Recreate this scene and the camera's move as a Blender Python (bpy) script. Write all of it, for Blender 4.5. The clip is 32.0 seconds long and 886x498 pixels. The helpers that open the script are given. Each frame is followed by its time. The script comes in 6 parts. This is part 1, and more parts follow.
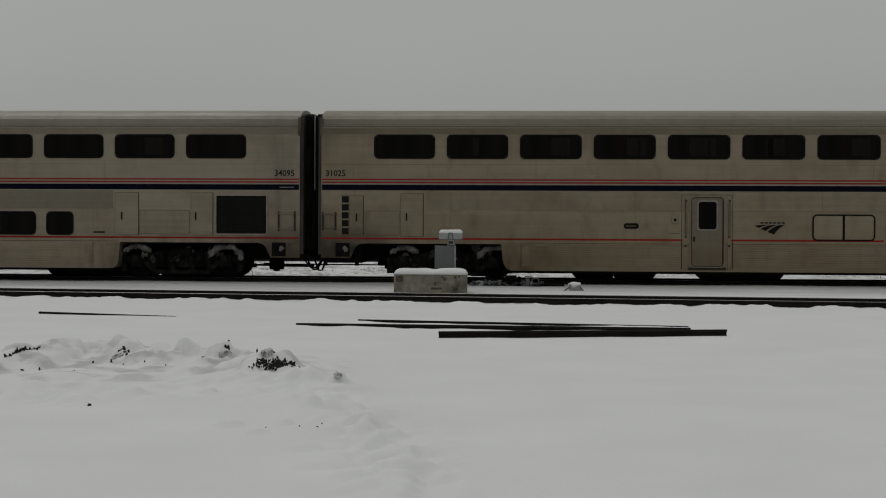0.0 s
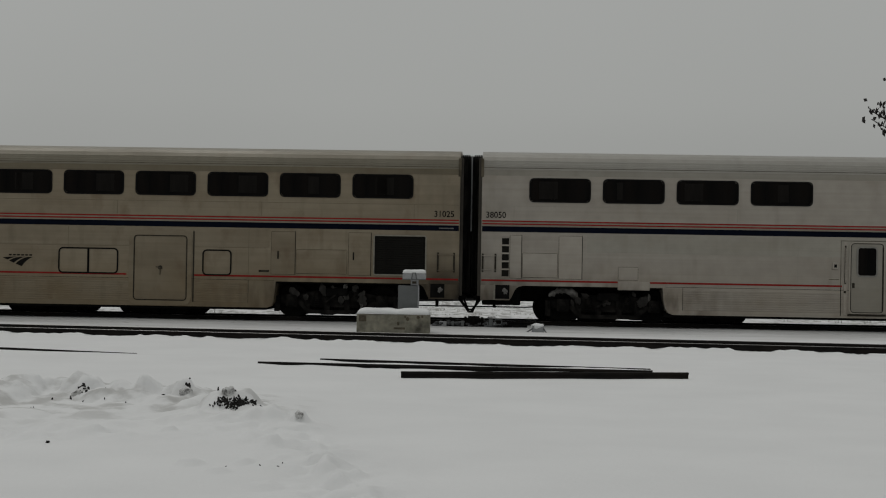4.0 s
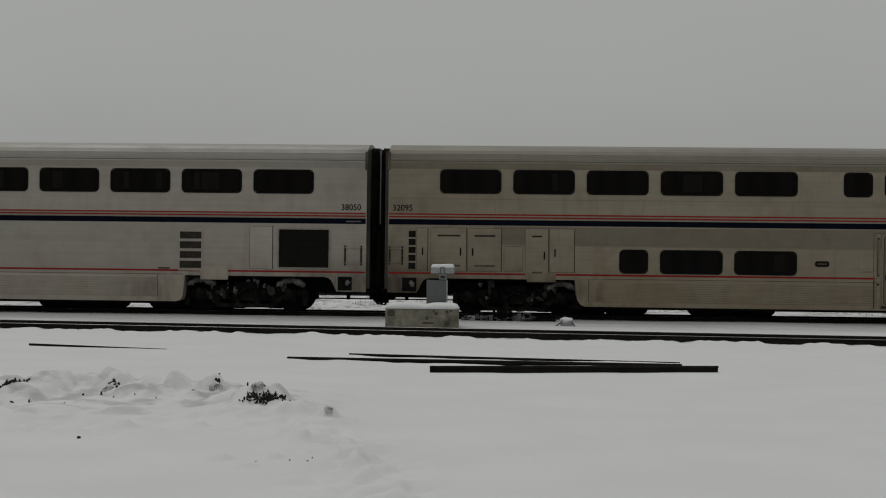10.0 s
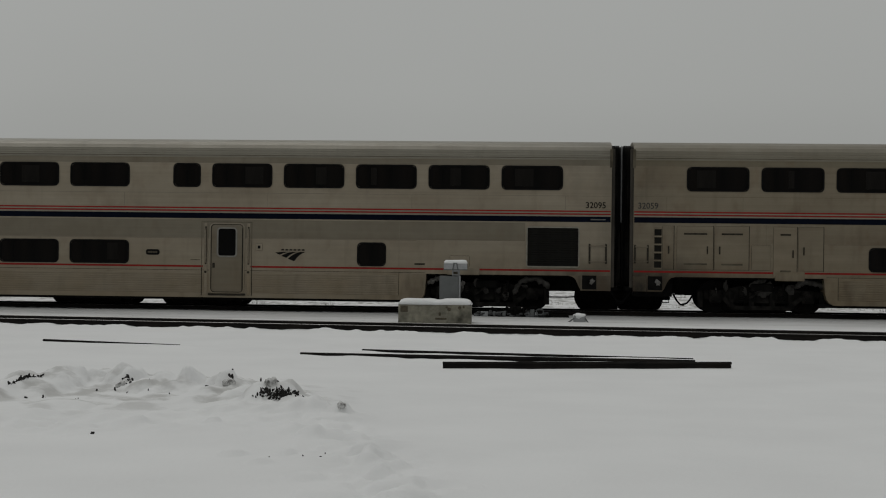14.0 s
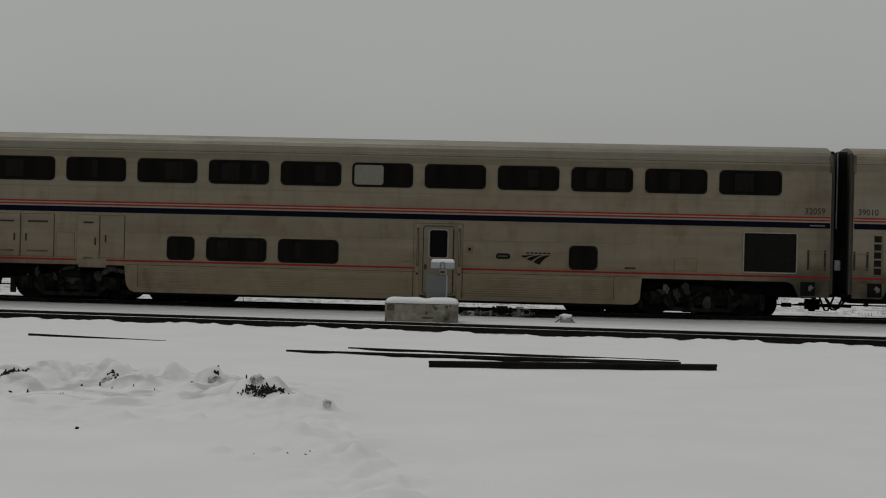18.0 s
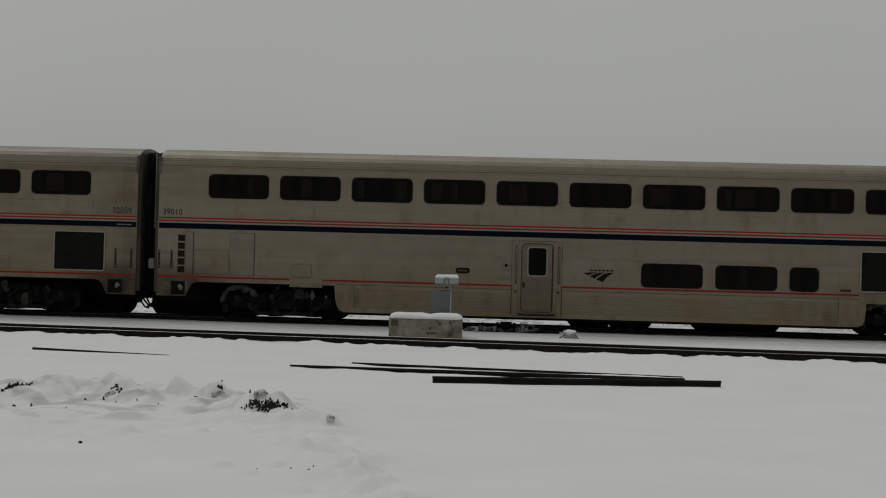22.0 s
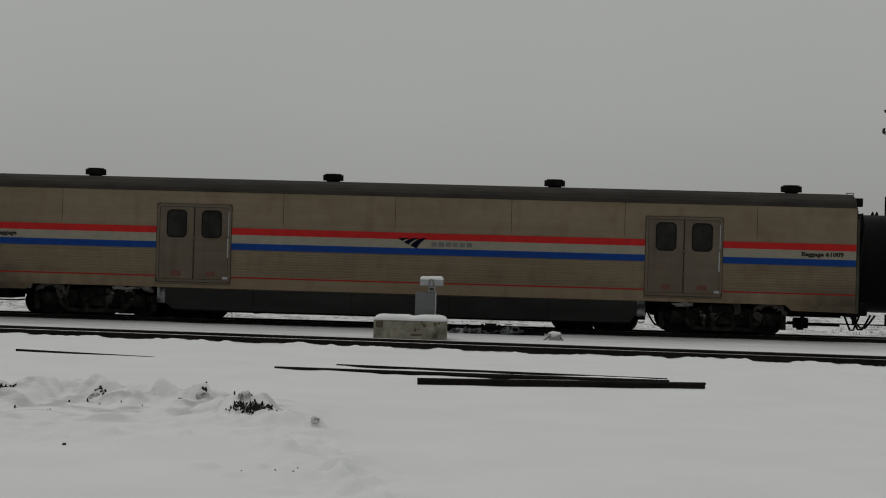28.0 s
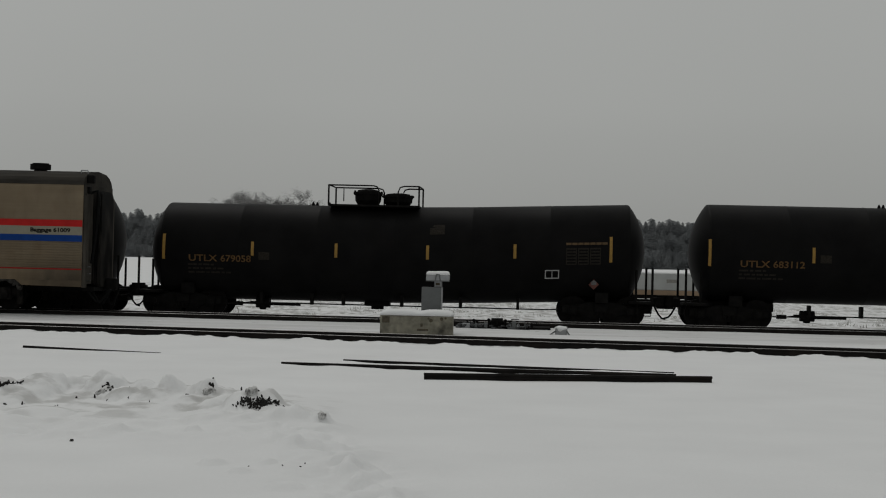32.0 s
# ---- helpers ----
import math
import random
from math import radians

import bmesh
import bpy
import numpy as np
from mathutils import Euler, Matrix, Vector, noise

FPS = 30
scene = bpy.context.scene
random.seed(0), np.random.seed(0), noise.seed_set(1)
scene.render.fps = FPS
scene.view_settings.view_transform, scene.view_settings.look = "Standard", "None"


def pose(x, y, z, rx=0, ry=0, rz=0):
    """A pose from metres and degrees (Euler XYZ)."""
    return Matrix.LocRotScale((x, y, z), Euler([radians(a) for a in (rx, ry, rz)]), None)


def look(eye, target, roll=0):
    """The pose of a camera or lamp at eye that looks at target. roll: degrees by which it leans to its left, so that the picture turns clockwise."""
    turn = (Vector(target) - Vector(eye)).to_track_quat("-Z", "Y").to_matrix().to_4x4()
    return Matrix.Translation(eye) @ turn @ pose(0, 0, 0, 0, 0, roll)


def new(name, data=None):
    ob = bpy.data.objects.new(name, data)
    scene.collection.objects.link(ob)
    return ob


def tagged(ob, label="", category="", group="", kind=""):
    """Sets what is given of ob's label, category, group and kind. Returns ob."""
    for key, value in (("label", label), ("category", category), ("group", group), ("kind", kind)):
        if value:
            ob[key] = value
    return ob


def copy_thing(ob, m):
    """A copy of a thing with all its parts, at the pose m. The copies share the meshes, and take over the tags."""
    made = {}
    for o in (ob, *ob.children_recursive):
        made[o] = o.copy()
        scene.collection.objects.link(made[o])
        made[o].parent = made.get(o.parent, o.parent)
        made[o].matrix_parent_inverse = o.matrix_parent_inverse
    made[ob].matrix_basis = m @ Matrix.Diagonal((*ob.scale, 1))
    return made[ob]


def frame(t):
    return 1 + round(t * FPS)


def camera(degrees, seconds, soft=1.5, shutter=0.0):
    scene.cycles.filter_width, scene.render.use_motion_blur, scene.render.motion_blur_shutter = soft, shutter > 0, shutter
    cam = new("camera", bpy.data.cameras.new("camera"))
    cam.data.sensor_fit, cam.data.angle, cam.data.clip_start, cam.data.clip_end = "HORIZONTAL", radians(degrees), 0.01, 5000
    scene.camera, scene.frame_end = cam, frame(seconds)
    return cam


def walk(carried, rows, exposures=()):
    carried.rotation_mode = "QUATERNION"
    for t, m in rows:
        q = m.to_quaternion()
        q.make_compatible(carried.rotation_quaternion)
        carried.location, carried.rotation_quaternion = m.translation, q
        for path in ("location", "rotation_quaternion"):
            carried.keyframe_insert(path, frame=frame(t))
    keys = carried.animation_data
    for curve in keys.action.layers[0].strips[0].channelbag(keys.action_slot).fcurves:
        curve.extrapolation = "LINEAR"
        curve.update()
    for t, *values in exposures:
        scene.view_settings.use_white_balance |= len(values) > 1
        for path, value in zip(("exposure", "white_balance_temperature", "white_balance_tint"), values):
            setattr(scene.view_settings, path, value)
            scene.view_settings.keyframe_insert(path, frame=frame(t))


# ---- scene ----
EYE_Z = 1.728
cam = camera(32.0, 32.0, soft=1.1)
# seconds, yaw, pitch, roll of the hand-held camera, which stands on one spot
PATH = [
    (0.0, 0.170, -1.118, 0.260),
    (0.5, 0.033, -0.869, 0.360),
    (1.0, -0.161, -0.516, 0.560),
    (1.5, -0.494, 0.032, 0.560),
    (2.0, -0.915, 0.334, 0.660),
    (2.5, -0.886, 0.016, 0.860),
    (3.0, -0.894, 0.024, 0.760),
    (3.5, -1.076, 0.165, 0.860),
    (4.0, -1.162, 0.383, 0.960),
    (4.5, -1.171, 0.359, 0.860),
    (6.5, -0.627, 0.459, 0.860),
    (7.0, -0.698, 0.531, 0.760),
    (7.5, -0.515, 0.568, 0.660),
    (8.0, -0.412, 0.478, 0.560),
    (8.5, -0.135, 0.290, 0.460),
    (9.0, -0.102, 0.321, 0.460),
    (9.5, 0.041, 0.142, 0.660),
    (10.0, -0.119, 0.162, 0.660),
    (10.5, 0.057, 0.160, 0.460),
    (11.0, -0.150, 0.321, 0.660),
    (11.5, -0.214, 0.306, 0.660),
    (12.0, 0.120, 0.077, 0.660),
    (12.5, 0.199, 0.076, 0.660),
    (13.0, 0.199, 0.167, 0.660),
    (13.5, 0.199, 0.102, 0.660),
    (14.0, 0.358, 0.003, 0.660),
    (14.5, 0.204, -0.104, 0.660),
    (16.5, -0.112, -0.054, 1.160),
    (17.0, -0.238, 0.045, 1.360),
    (17.5, -0.265, -0.185, 1.260),
    (18.0, -0.112, -0.022, 1.360),
    (18.5, -0.160, -0.053, 1.360),
    (19.0, -0.211, -0.195, 1.360),
    (19.5, 0.084, -0.243, 1.260),
    (20.0, 0.155, 0.233, 1.260),
    (20.5, 0.013, 0.302, 1.260),
    (21.0, -0.080, 0.479, 1.460),
    (21.5, -0.030, 0.525, 1.460),
    (22.0, 0.059, 0.545, 1.560),
    (22.5, -0.176, 0.434, 1.460),
    (23.0, 0.000, 0.460, 1.460),
    (23.5, 0.001, 0.540, 1.460),
    (24.0, -0.110, 0.528, 1.460),
    (24.5, -0.261, 0.525, 1.560),
    (25.0, -0.293, 0.509, 1.560),
    (25.5, -0.167, 0.457, 1.560),
    (26.0, -0.101, 0.566, 1.560),
    (26.5, -0.058, 0.683, 1.660),
    (28.5, -0.596, 0.536, 1.560),
    (29.0, -0.542, 0.429, 1.460),
    (29.5, -0.774, 0.429, 1.560),
    (30.0, -0.715, 0.154, 1.360),
    (30.5, -0.201, -0.091, 1.260),
    (31.0, -0.372, 0.105, 1.260),
    (31.5, -0.282, 0.302, 1.360),
    (32.0, -0.279, 0.429, 1.360),
]


def held(yaw, pitch, roll):
    return Matrix.Translation((0, 0, EYE_Z)) @ Euler((0, 0, radians(yaw))).to_matrix().to_4x4() @ pose(0, 0, 0, 90 + pitch) @ pose(0, 0, 0, 0, 0, roll)


walk(cam, [(t, held(a, b, c)) for t, a, b, c in PATH])

# ---- light: an even overcast sky and a very soft sun behind it ----
world = bpy.data.worlds.new("overcast")
scene.world = world
world.use_nodes = True
wn, wl = world.node_tree.nodes, world.node_tree.links
back = wn["Background"]
sky = wn.new("ShaderNodeTexSky")
sky.sky_type, sky.sun_disc = "NISHITA", False
sky.sun_elevation, sky.sun_rotation = radians(57), radians(-29)
grey = wn.new("ShaderNodeHueSaturation")
grey.inputs["Saturation"].default_value = 0.05
grey.inputs["Value"].default_value = 0.10
wl.new(sky.outputs[0], grey.inputs["Color"])
sep = wn.new("ShaderNodeSeparateXYZ")
ramp = wn.new("ShaderNodeValToRGB")
ramp.color_ramp.elements[0].position, ramp.color_ramp.elements[0].color = 0.0, (0.258, 0.263, 0.252, 1)
ramp.color_ramp.elements[1].position, ramp.color_ramp.elements[1].color = 1.0, (0.43, 0.437, 0.428, 1)
low = ramp.color_ramp.elements.new(0.10)
low.color = (0.331, 0.338, 0.325, 1)
mid = ramp.color_ramp.elements.new(0.22)
mid.color = (0.362, 0.370, 0.358, 1)
texco = wn.new("ShaderNodeTexCoord")
wl.new(texco.outputs["Generated"], sep.inputs[0])
wl.new(sep.outputs["Z"], ramp.inputs[0])
cloud = wn.new("ShaderNodeTexNoise")
cloud.inputs["Scale"].default_value, cloud.inputs["Detail"].default_value = 2.5, 3
cmul = wn.new("ShaderNodeMapRange")
cmul.inputs[3].default_value, cmul.inputs[4].default_value = 0.93, 1.07
wl.new(texco.outputs["Generated"], cloud.inputs["Vector"])
wl.new(cloud.outputs[0], cmul.inputs[0])
mixs = wn.new("ShaderNodeMix")
mixs.data_type = "RGBA"
mixs.inputs[0].default_value = 0.92
wl.new(grey.outputs[0], mixs.inputs[6])
wl.new(ramp.outputs[0], mixs.inputs[7])
vm = wn.new("ShaderNodeVectorMath")
vm.operation = "SCALE"
wl.new(mixs.outputs[2], vm.inputs[0])
wl.new(cmul.outputs[0], vm.inputs["Scale"])
wl.new(vm.outputs[0], back.inputs["Color"])
back.inputs["Strength"].default_value = 0.93
sun = new("sun", bpy.data.lights.new("sun", "SUN"))
sun.data.energy, sun.data.angle, sun.data.color = 0.5, radians(35), (1.0, 0.98, 0.95)
sun.matrix_world = look((-25, 75, 80), (0, 30, 0))


# ---- materials ----
def mat(name, color, rough=0.6, metal=0.0, vary=0.0, scale=8.0, bump=0.0, bump_scale=60.0, stretch=(1, 1, 1), second=None, second_amount=0.5, second_scale=3.0, coord="Object", spec=0.5):
    """A principled material with fine and coarse variation of its colour and a fine relief."""
    m = bpy.data.materials.new(name)
    m.use_nodes = True
    n, l = m.node_tree.nodes, m.node_tree.links
    p = n["Principled BSDF"]
    p.inputs["Roughness"].default_value, p.inputs["Metallic"].default_value = rough, metal
    p.inputs["Base Color"].default_value = (*color, 1)
    p.inputs["Specular IOR Level"].default_value = spec
    tc = n.new("ShaderNodeTexCoord")
    mp = n.new("ShaderNodeMapping")
    mp.inputs["Scale"].default_value = stretch
    l.new(tc.outputs[coord], mp.inputs["Vector"])
    last = None
    if vary:
        nz = n.new("ShaderNodeTexNoise")
        nz.inputs["Scale"].default_value, nz.inputs["Detail"].default_value = scale, 6
        l.new(mp.outputs[0], nz.inputs["Vector"])
        rng = n.new("ShaderNodeMapRange")
        rng.inputs[1].default_value, rng.inputs[2].default_value = 0.3, 0.7
        rng.inputs[3].default_value, rng.inputs[4].default_value = 1 - vary, 1 + vary
        l.new(nz.outputs[0], rng.inputs[0])
        sc = n.new("ShaderNodeVectorMath")
        sc.operation = "SCALE"
        sc.inputs[0].default_value = color
        l.new(rng.outputs[0], sc.inputs["Scale"])
        last = sc.outputs[0]
    if second:
        n2 = n.new("ShaderNodeTexNoise")
        n2.inputs["Scale"].default_value, n2.inputs["Detail"].default_value = second_scale, 5
        l.new(mp.outputs[0], n2.inputs["Vector"])
        r2 = n.new("ShaderNodeMapRange")
        r2.inputs[1].default_value, r2.inputs[2].default_value = 0.45, 0.72
        r2.inputs[3].default_value, r2.inputs[4].default_value = 0.0, second_amount
        l.new(n2.outputs[0], r2.inputs[0])
        mx = n.new("ShaderNodeMix")
        mx.data_type = "RGBA"
        l.new(r2.outputs[0], mx.inputs[0])
        if last:
            l.new(last, mx.inputs[6])
        else:
            mx.inputs[6].default_value = (*color, 1)
        mx.inputs[7].default_value = (*second, 1)
        last = mx.outputs[2]
    if last:
        l.new(last, p.inputs["Base Color"])
    if bump:
        nb = n.new("ShaderNodeTexNoise")
        nb.inputs["Scale"].default_value, nb.inputs["Detail"].default_value = bump_scale, 4
        l.new(mp.outputs[0], nb.inputs["Vector"])
        b = n.new("ShaderNodeBump")
        b.inputs["Strength"].default_value, b.inputs["Distance"].default_value = bump, 0.02
        l.new(nb.outputs[0], b.inputs["Height"])
        l.new(b.outputs[0], p.inputs["Normal"])
    return m


def steel(name, color, dirt, amount, rust=0.25):
    """Dull stainless sheet: brushed bands along the car, streaks that run down, blotches of road dirt, thin rust, soot by the couplings.
    Every sheet has its own shift of pattern and a slightly different tone."""
    m = bpy.data.materials.new(name)
    m.use_nodes = True
    n, l = m.node_tree.nodes, m.node_tree.links
    p = n["Principled BSDF"]
    p.inputs["Roughness"].default_value, p.inputs["Metallic"].default_value = 0.45, 0.35
    p.inputs["Specular IOR Level"].default_value = 0.3
    tc, oi = n.new("ShaderNodeTexCoord"), n.new("ShaderNodeObjectInfo")
    shift = n.new("ShaderNodeMath")
    shift.operation = "MULTIPLY"
    shift.inputs[1].default_value = 60.0
    l.new(oi.outputs["Random"], shift.inputs[0])
    put = n.new("ShaderNodeCombineXYZ")
    for k in range(3):
        l.new(shift.outputs[0], put.inputs[k])
    moved = n.new("ShaderNodeVectorMath")
    l.new(tc.outputs["Object"], moved.inputs[0])
    l.new(put.outputs[0], moved.inputs[1])

    def field(stretch, scale, detail, lo, hi, a, b, turn=(0.0, 0.0, 0.0)):
        mp, nz, rg = n.new("ShaderNodeMapping"), n.new("ShaderNodeTexNoise"), n.new("ShaderNodeMapRange")
        mp.inputs["Scale"].default_value = stretch
        mp.inputs["Rotation"].default_value = turn
        l.new(moved.outputs[0], mp.inputs["Vector"])
        nz.inputs["Scale"].default_value, nz.inputs["Detail"].default_value = scale, detail
        l.new(mp.outputs[0], nz.inputs["Vector"])
        for k, v in enumerate((lo, hi, a, b)):
            rg.inputs[k + 1].default_value = v
        l.new(nz.outputs[0], rg.inputs[0])
        return rg.outputs[0]

    def blend(fac, one, two):
        mx = n.new("ShaderNodeMix")
        mx.data_type = "RGBA"
        l.new(fac, mx.inputs[0])
        for k, v in ((6, one), (7, two)):
            if isinstance(v, tuple):
                mx.inputs[k].default_value = (*v, 1)
            else:
                l.new(v, mx.inputs[k])
        return mx.outputs[2]

    def times(a, b):
        mt = n.new("ShaderNodeMath")
        mt.operation = "MULTIPLY"
        l.new(a, mt.inputs[0])
        l.new(b, mt.inputs[1])
        return mt.outputs[0]

    def ramp_of(value, lo, hi):
        rg = n.new("ShaderNodeMapRange")
        rg.interpolation_type = "SMOOTHSTEP"
        rg.inputs[1].default_value, rg.inputs[2].default_value = lo, hi
        l.new(value, rg.inputs[0])
        return rg.outputs[0]

    def apart(value, centre):
        """Distance of a coordinate from a place along the car."""
        a, b = n.new("ShaderNodeMath"), n.new("ShaderNodeMath")
        a.operation, b.operation = "SUBTRACT", "ABSOLUTE"
        a.inputs[1].default_value = centre
        l.new(value, a.inputs[0])
        l.new(a.outputs[0], b.inputs[0])
        return b.outputs[0]

    def known(value):
        v = n.new("ShaderNodeValue")
        v.outputs[0].default_value = value
        return v.outputs[0]

    split = n.new("ShaderNodeSeparateXYZ")
    l.new(tc.outputs["Object"], split.inputs[0])
    col = blend(field((0.55, 1, 1.5), 0.8, 6, 0.42, 0.72, 0.0, 0.6 * amount, (0.1, 0.25, 0.0)), color, dirt)
    col = blend(field((0.10, 1, 7.0), 1.1, 4, 0.45, 0.75, 0.0, 0.35 * amount, (0.0, 0.02, 0.0)), col, dirt)
    col = blend(field((2.6, 1, 0.30), 1.3, 6, 0.56, 0.84, 0.0, 0.6 * amount, (0.0, 0.10, 0.0)), col, tuple(0.72 * v for v in dirt))
    col = blend(field((1.6, 1, 0.9), 1.3, 6, 0.55, 0.78, 0.0, rust, (0.7, 0.5, 0.3)), col, (0.115, 0.068, 0.036))
    # soot blown out of the couplings, and brown grime thrown up by the wheels
    film = times(ramp_of(apart(split.outputs[2], 0.2), 1.7, 0.4), field((0.7, 1, 0.6), 1.0, 6, 0.32, 0.66, 0.1, 0.85, (0.3, 0.5, 0.6)))
    col = blend(times(film, known(min(1.0, 0.2 + 1.2 * rust))), col, tuple(0.82 * a * b for a, b in zip(color, (1.03, 0.91, 0.72))))
    heavy = known(min(1.0, 0.3 + 1.4 * rust))
    sooty = (0.30, 0.95) if rust > 0.6 else (0.05, 0.60)
    reach = ramp_of(split.outputs[0], 18.5, 25.2) if rust > 0.6 else ramp_of(apart(split.outputs[0], 12.95), 10.4, 12.8)
    soot = times(times(reach, field((1.2, 1, 0.45), 1.1, 5, 0.40, 0.75, *sooty, (0.0, 0.1, 0.0))), heavy)
    col = blend(soot, col, (0.058, 0.051, 0.040))
    low_soot = times(times(ramp_of(apart(split.outputs[0], 12.95), 10.0, 11.9), ramp_of(apart(split.outputs[2], 0.5), 1.3, 0.3)), field((1.5, 1, 1.2), 1.4, 5, 0.30, 0.60, 0.45, 1.0, (0.2, 0.3, 0.4)))
    col = blend(times(low_soot, heavy), col, (0.020, 0.017, 0.013))
    grime = times(times(ramp_of(apart(split.outputs[0], 12.95), 4.0, 8.6), ramp_of(apart(split.outputs[2], 0.1), 1.5, 0.5)), field((2.6, 1, 0.8), 1.2, 5, 0.40, 0.68, 0.0, 0.75, (0.2, 0.6, 0.3)))
    col = blend(grime, col, (0.070, 0.050, 0.032))
    tone = n.new("ShaderNodeMapRange")
    tone.inputs[3].default_value, tone.inputs[4].default_value = 0.92, 1.09
    l.new(oi.outputs["Random"], tone.inputs[0])
    bands = field((0.04, 1, 11.0), 1.6, 4, 0.3, 0.7, 0.965, 1.035, (0.0, 0.01, 0.0))
    grain = field((1.0, 1.0, 1.0), 3.0, 6, 0.3, 0.7, 0.95, 1.05, (0.6, 0.5, 0.7))
    sc = n.new("ShaderNodeVectorMath")
    sc.operation = "SCALE"
    l.new(col, sc.inputs[0])
    l.new(times(times(tone.outputs[0], bands), grain), sc.inputs["Scale"])
    l.new(sc.outputs[0], p.inputs["Base Color"])
    rough = field((0.3, 1, 3.0), 2.0, 4, 0.3, 0.7, 0.40, 0.58, (0.5, 0.2, 0.1))
    l.new(rough, p.inputs["Roughness"])
    nb, b = n.new("ShaderNodeTexNoise"), n.new("ShaderNodeBump")
    nb.inputs["Scale"].default_value = 1.3
    turned = n.new("ShaderNodeMapping")
    turned.inputs["Rotation"].default_value = (0.6, 0.5, 0.7)
    l.new(moved.outputs[0], turned.inputs["Vector"])
    l.new(turned.outputs[0], nb.inputs["Vector"])
    b.inputs["Strength"].default_value, b.inputs["Distance"].default_value = 0.2, 0.05
    l.new(nb.outputs[0], b.inputs["Height"])
    l.new(b.outputs[0], p.inputs["Normal"])
    return m


SNOW = mat("snow", (0.775, 0.78, 0.78), rough=0.8, vary=0.03, scale=0.6, bump=0.3, bump_scale=18, spec=0.2)
STEEL_WARM = steel("stainless_dirty", (0.2505, 0.2130, 0.1536), (0.1448, 0.1080, 0.0683), 0.75, 0.5)
STEEL_GRIMY = steel("stainless_grimy", (0.2255, 0.1916, 0.1382), (0.1303, 0.0972, 0.0614), 0.75, 0.5)
STEEL_MID = steel("stainless_dull", (0.2805, 0.2446, 0.1871), (0.1799, 0.1427, 0.0970), 0.65, 0.3)
STEEL_SOOTY = steel("stainless_sooty", (0.2278, 0.1987, 0.1520), (0.1462, 0.1159, 0.0788), 0.65, 0.62)
STEEL_COOL = steel("stainless_clean", (0.3865, 0.3557, 0.3121), (0.2804, 0.2426, 0.1937), 0.5, 0.12)
STEEL_BAG = steel("stainless_old", (0.1941, 0.1521, 0.1010), (0.1197, 0.0875, 0.0520), 0.65, 0.35)
BAND_WARM = steel("letterboard_dirty", (0.1639, 0.1422, 0.0995), (0.1136, 0.0881, 0.0555), 0.6, 0.3)
BAND_MID = steel("letterboard_dull", (0.2059, 0.1830, 0.1396), (0.1464, 0.1194, 0.0804), 0.6, 0.2)
BAND_COOL = steel("letterboard_clean", (0.3144, 0.2980, 0.2589), (0.2503, 0.2214, 0.1758), 0.5, 0.1)
BELLOWS = mat("bellows_rubber", (0.006, 0.0058, 0.0055), rough=0.7, vary=0.3, scale=6, stretch=(4, 1, 0.6), second=(0.055, 0.050, 0.044), second_amount=0.6, second_scale=1.6, spec=0.07)
ICE = mat("dirty_ice", (0.072, 0.068, 0.063), rough=0.75, vary=0.5, scale=6, second=(0.010, 0.0095, 0.009), second_amount=0.95, second_scale=3.2, bump=0.5, bump_scale=12, spec=0.12)
BRIGHT_ICE = mat("packed_snow_crust", (0.20, 0.193, 0.182), rough=0.8, vary=0.4, scale=9, second=(0.05, 0.047, 0.043), second_amount=0.9, second_scale=5, bump=0.4, bump_scale=14, spec=0.15)
# roof steels: greyer colours that stand for sky reflected in the roofs
ROOF_STEEL = steel("stainless_roof", (0.2306, 0.2165, 0.1786), (0.1452, 0.1285, 0.0968), 0.6, 0.15)
ROOF_WARM = steel("stainless_dirty_roof", (0.215, 0.197, 0.155), (0.140, 0.120, 0.086), 0.65, 0.25)
ROOF_COOL = steel("stainless_clean_roof", (0.3450, 0.3320, 0.3000), (0.2550, 0.2380, 0.2000), 0.5, 0.08)
TRIM = mat("bare_steel_trim", (0.235, 0.220, 0.182), rough=0.45, metal=0.3, vary=0.18, scale=9)
# faint brown for joints and small fittings, and for painted shade at the cornice
SEAM_AND_SHADE = mat("dusty_seam", (0.098, 0.085, 0.062), rough=0.85, vary=0.35, scale=3, spec=0.1)
END_SHEET = mat("sooty_end_sheet", (0.060, 0.054, 0.046), rough=0.8, vary=0.4, scale=3, stretch=(1, 1, 0.35), second=(0.022, 0.020, 0.017), second_amount=0.8, second_scale=1.4, spec=0.08)
# near-black that paints the shade inside the footholds
FOOTHOLD_SHADE = mat("foothold_black", (0.013, 0.012, 0.010), rough=0.85, vary=0.3, scale=10, spec=0.1)
GREY_SKIRT = mat("grey_black_skirt", (0.0185, 0.0182, 0.018), rough=0.75, vary=0.3, scale=1.5, stretch=(0.4, 1, 1.5), second=(0.010, 0.0095, 0.009), second_amount=0.7, second_scale=1.2, spec=0.12)
GEAR = mat("bogie_iron", (0.0065, 0.006, 0.0055), rough=0.75, vary=0.4, scale=6, second=(0.034, 0.031, 0.028), second_amount=0.8, second_scale=3.4, spec=0.07)
STEEL_DOOR = steel("door_sheet", (0.1854, 0.1620, 0.1220), (0.1103, 0.0850, 0.0549), 0.8, 0.5)
BAG_DOOR = steel("worn_loading_door", (0.116, 0.096, 0.071), (0.066, 0.050, 0.033), 0.85, 0.5)
NOTICE = mat("faded_notice", (0.105, 0.03, 0.02), rough=0.7, vary=0.4, scale=25)
PALE_FRAME = mat("pale_window_frame", (0.2106, 0.2028, 0.1833), rough=0.5, metal=0.2, vary=0.15, scale=9)
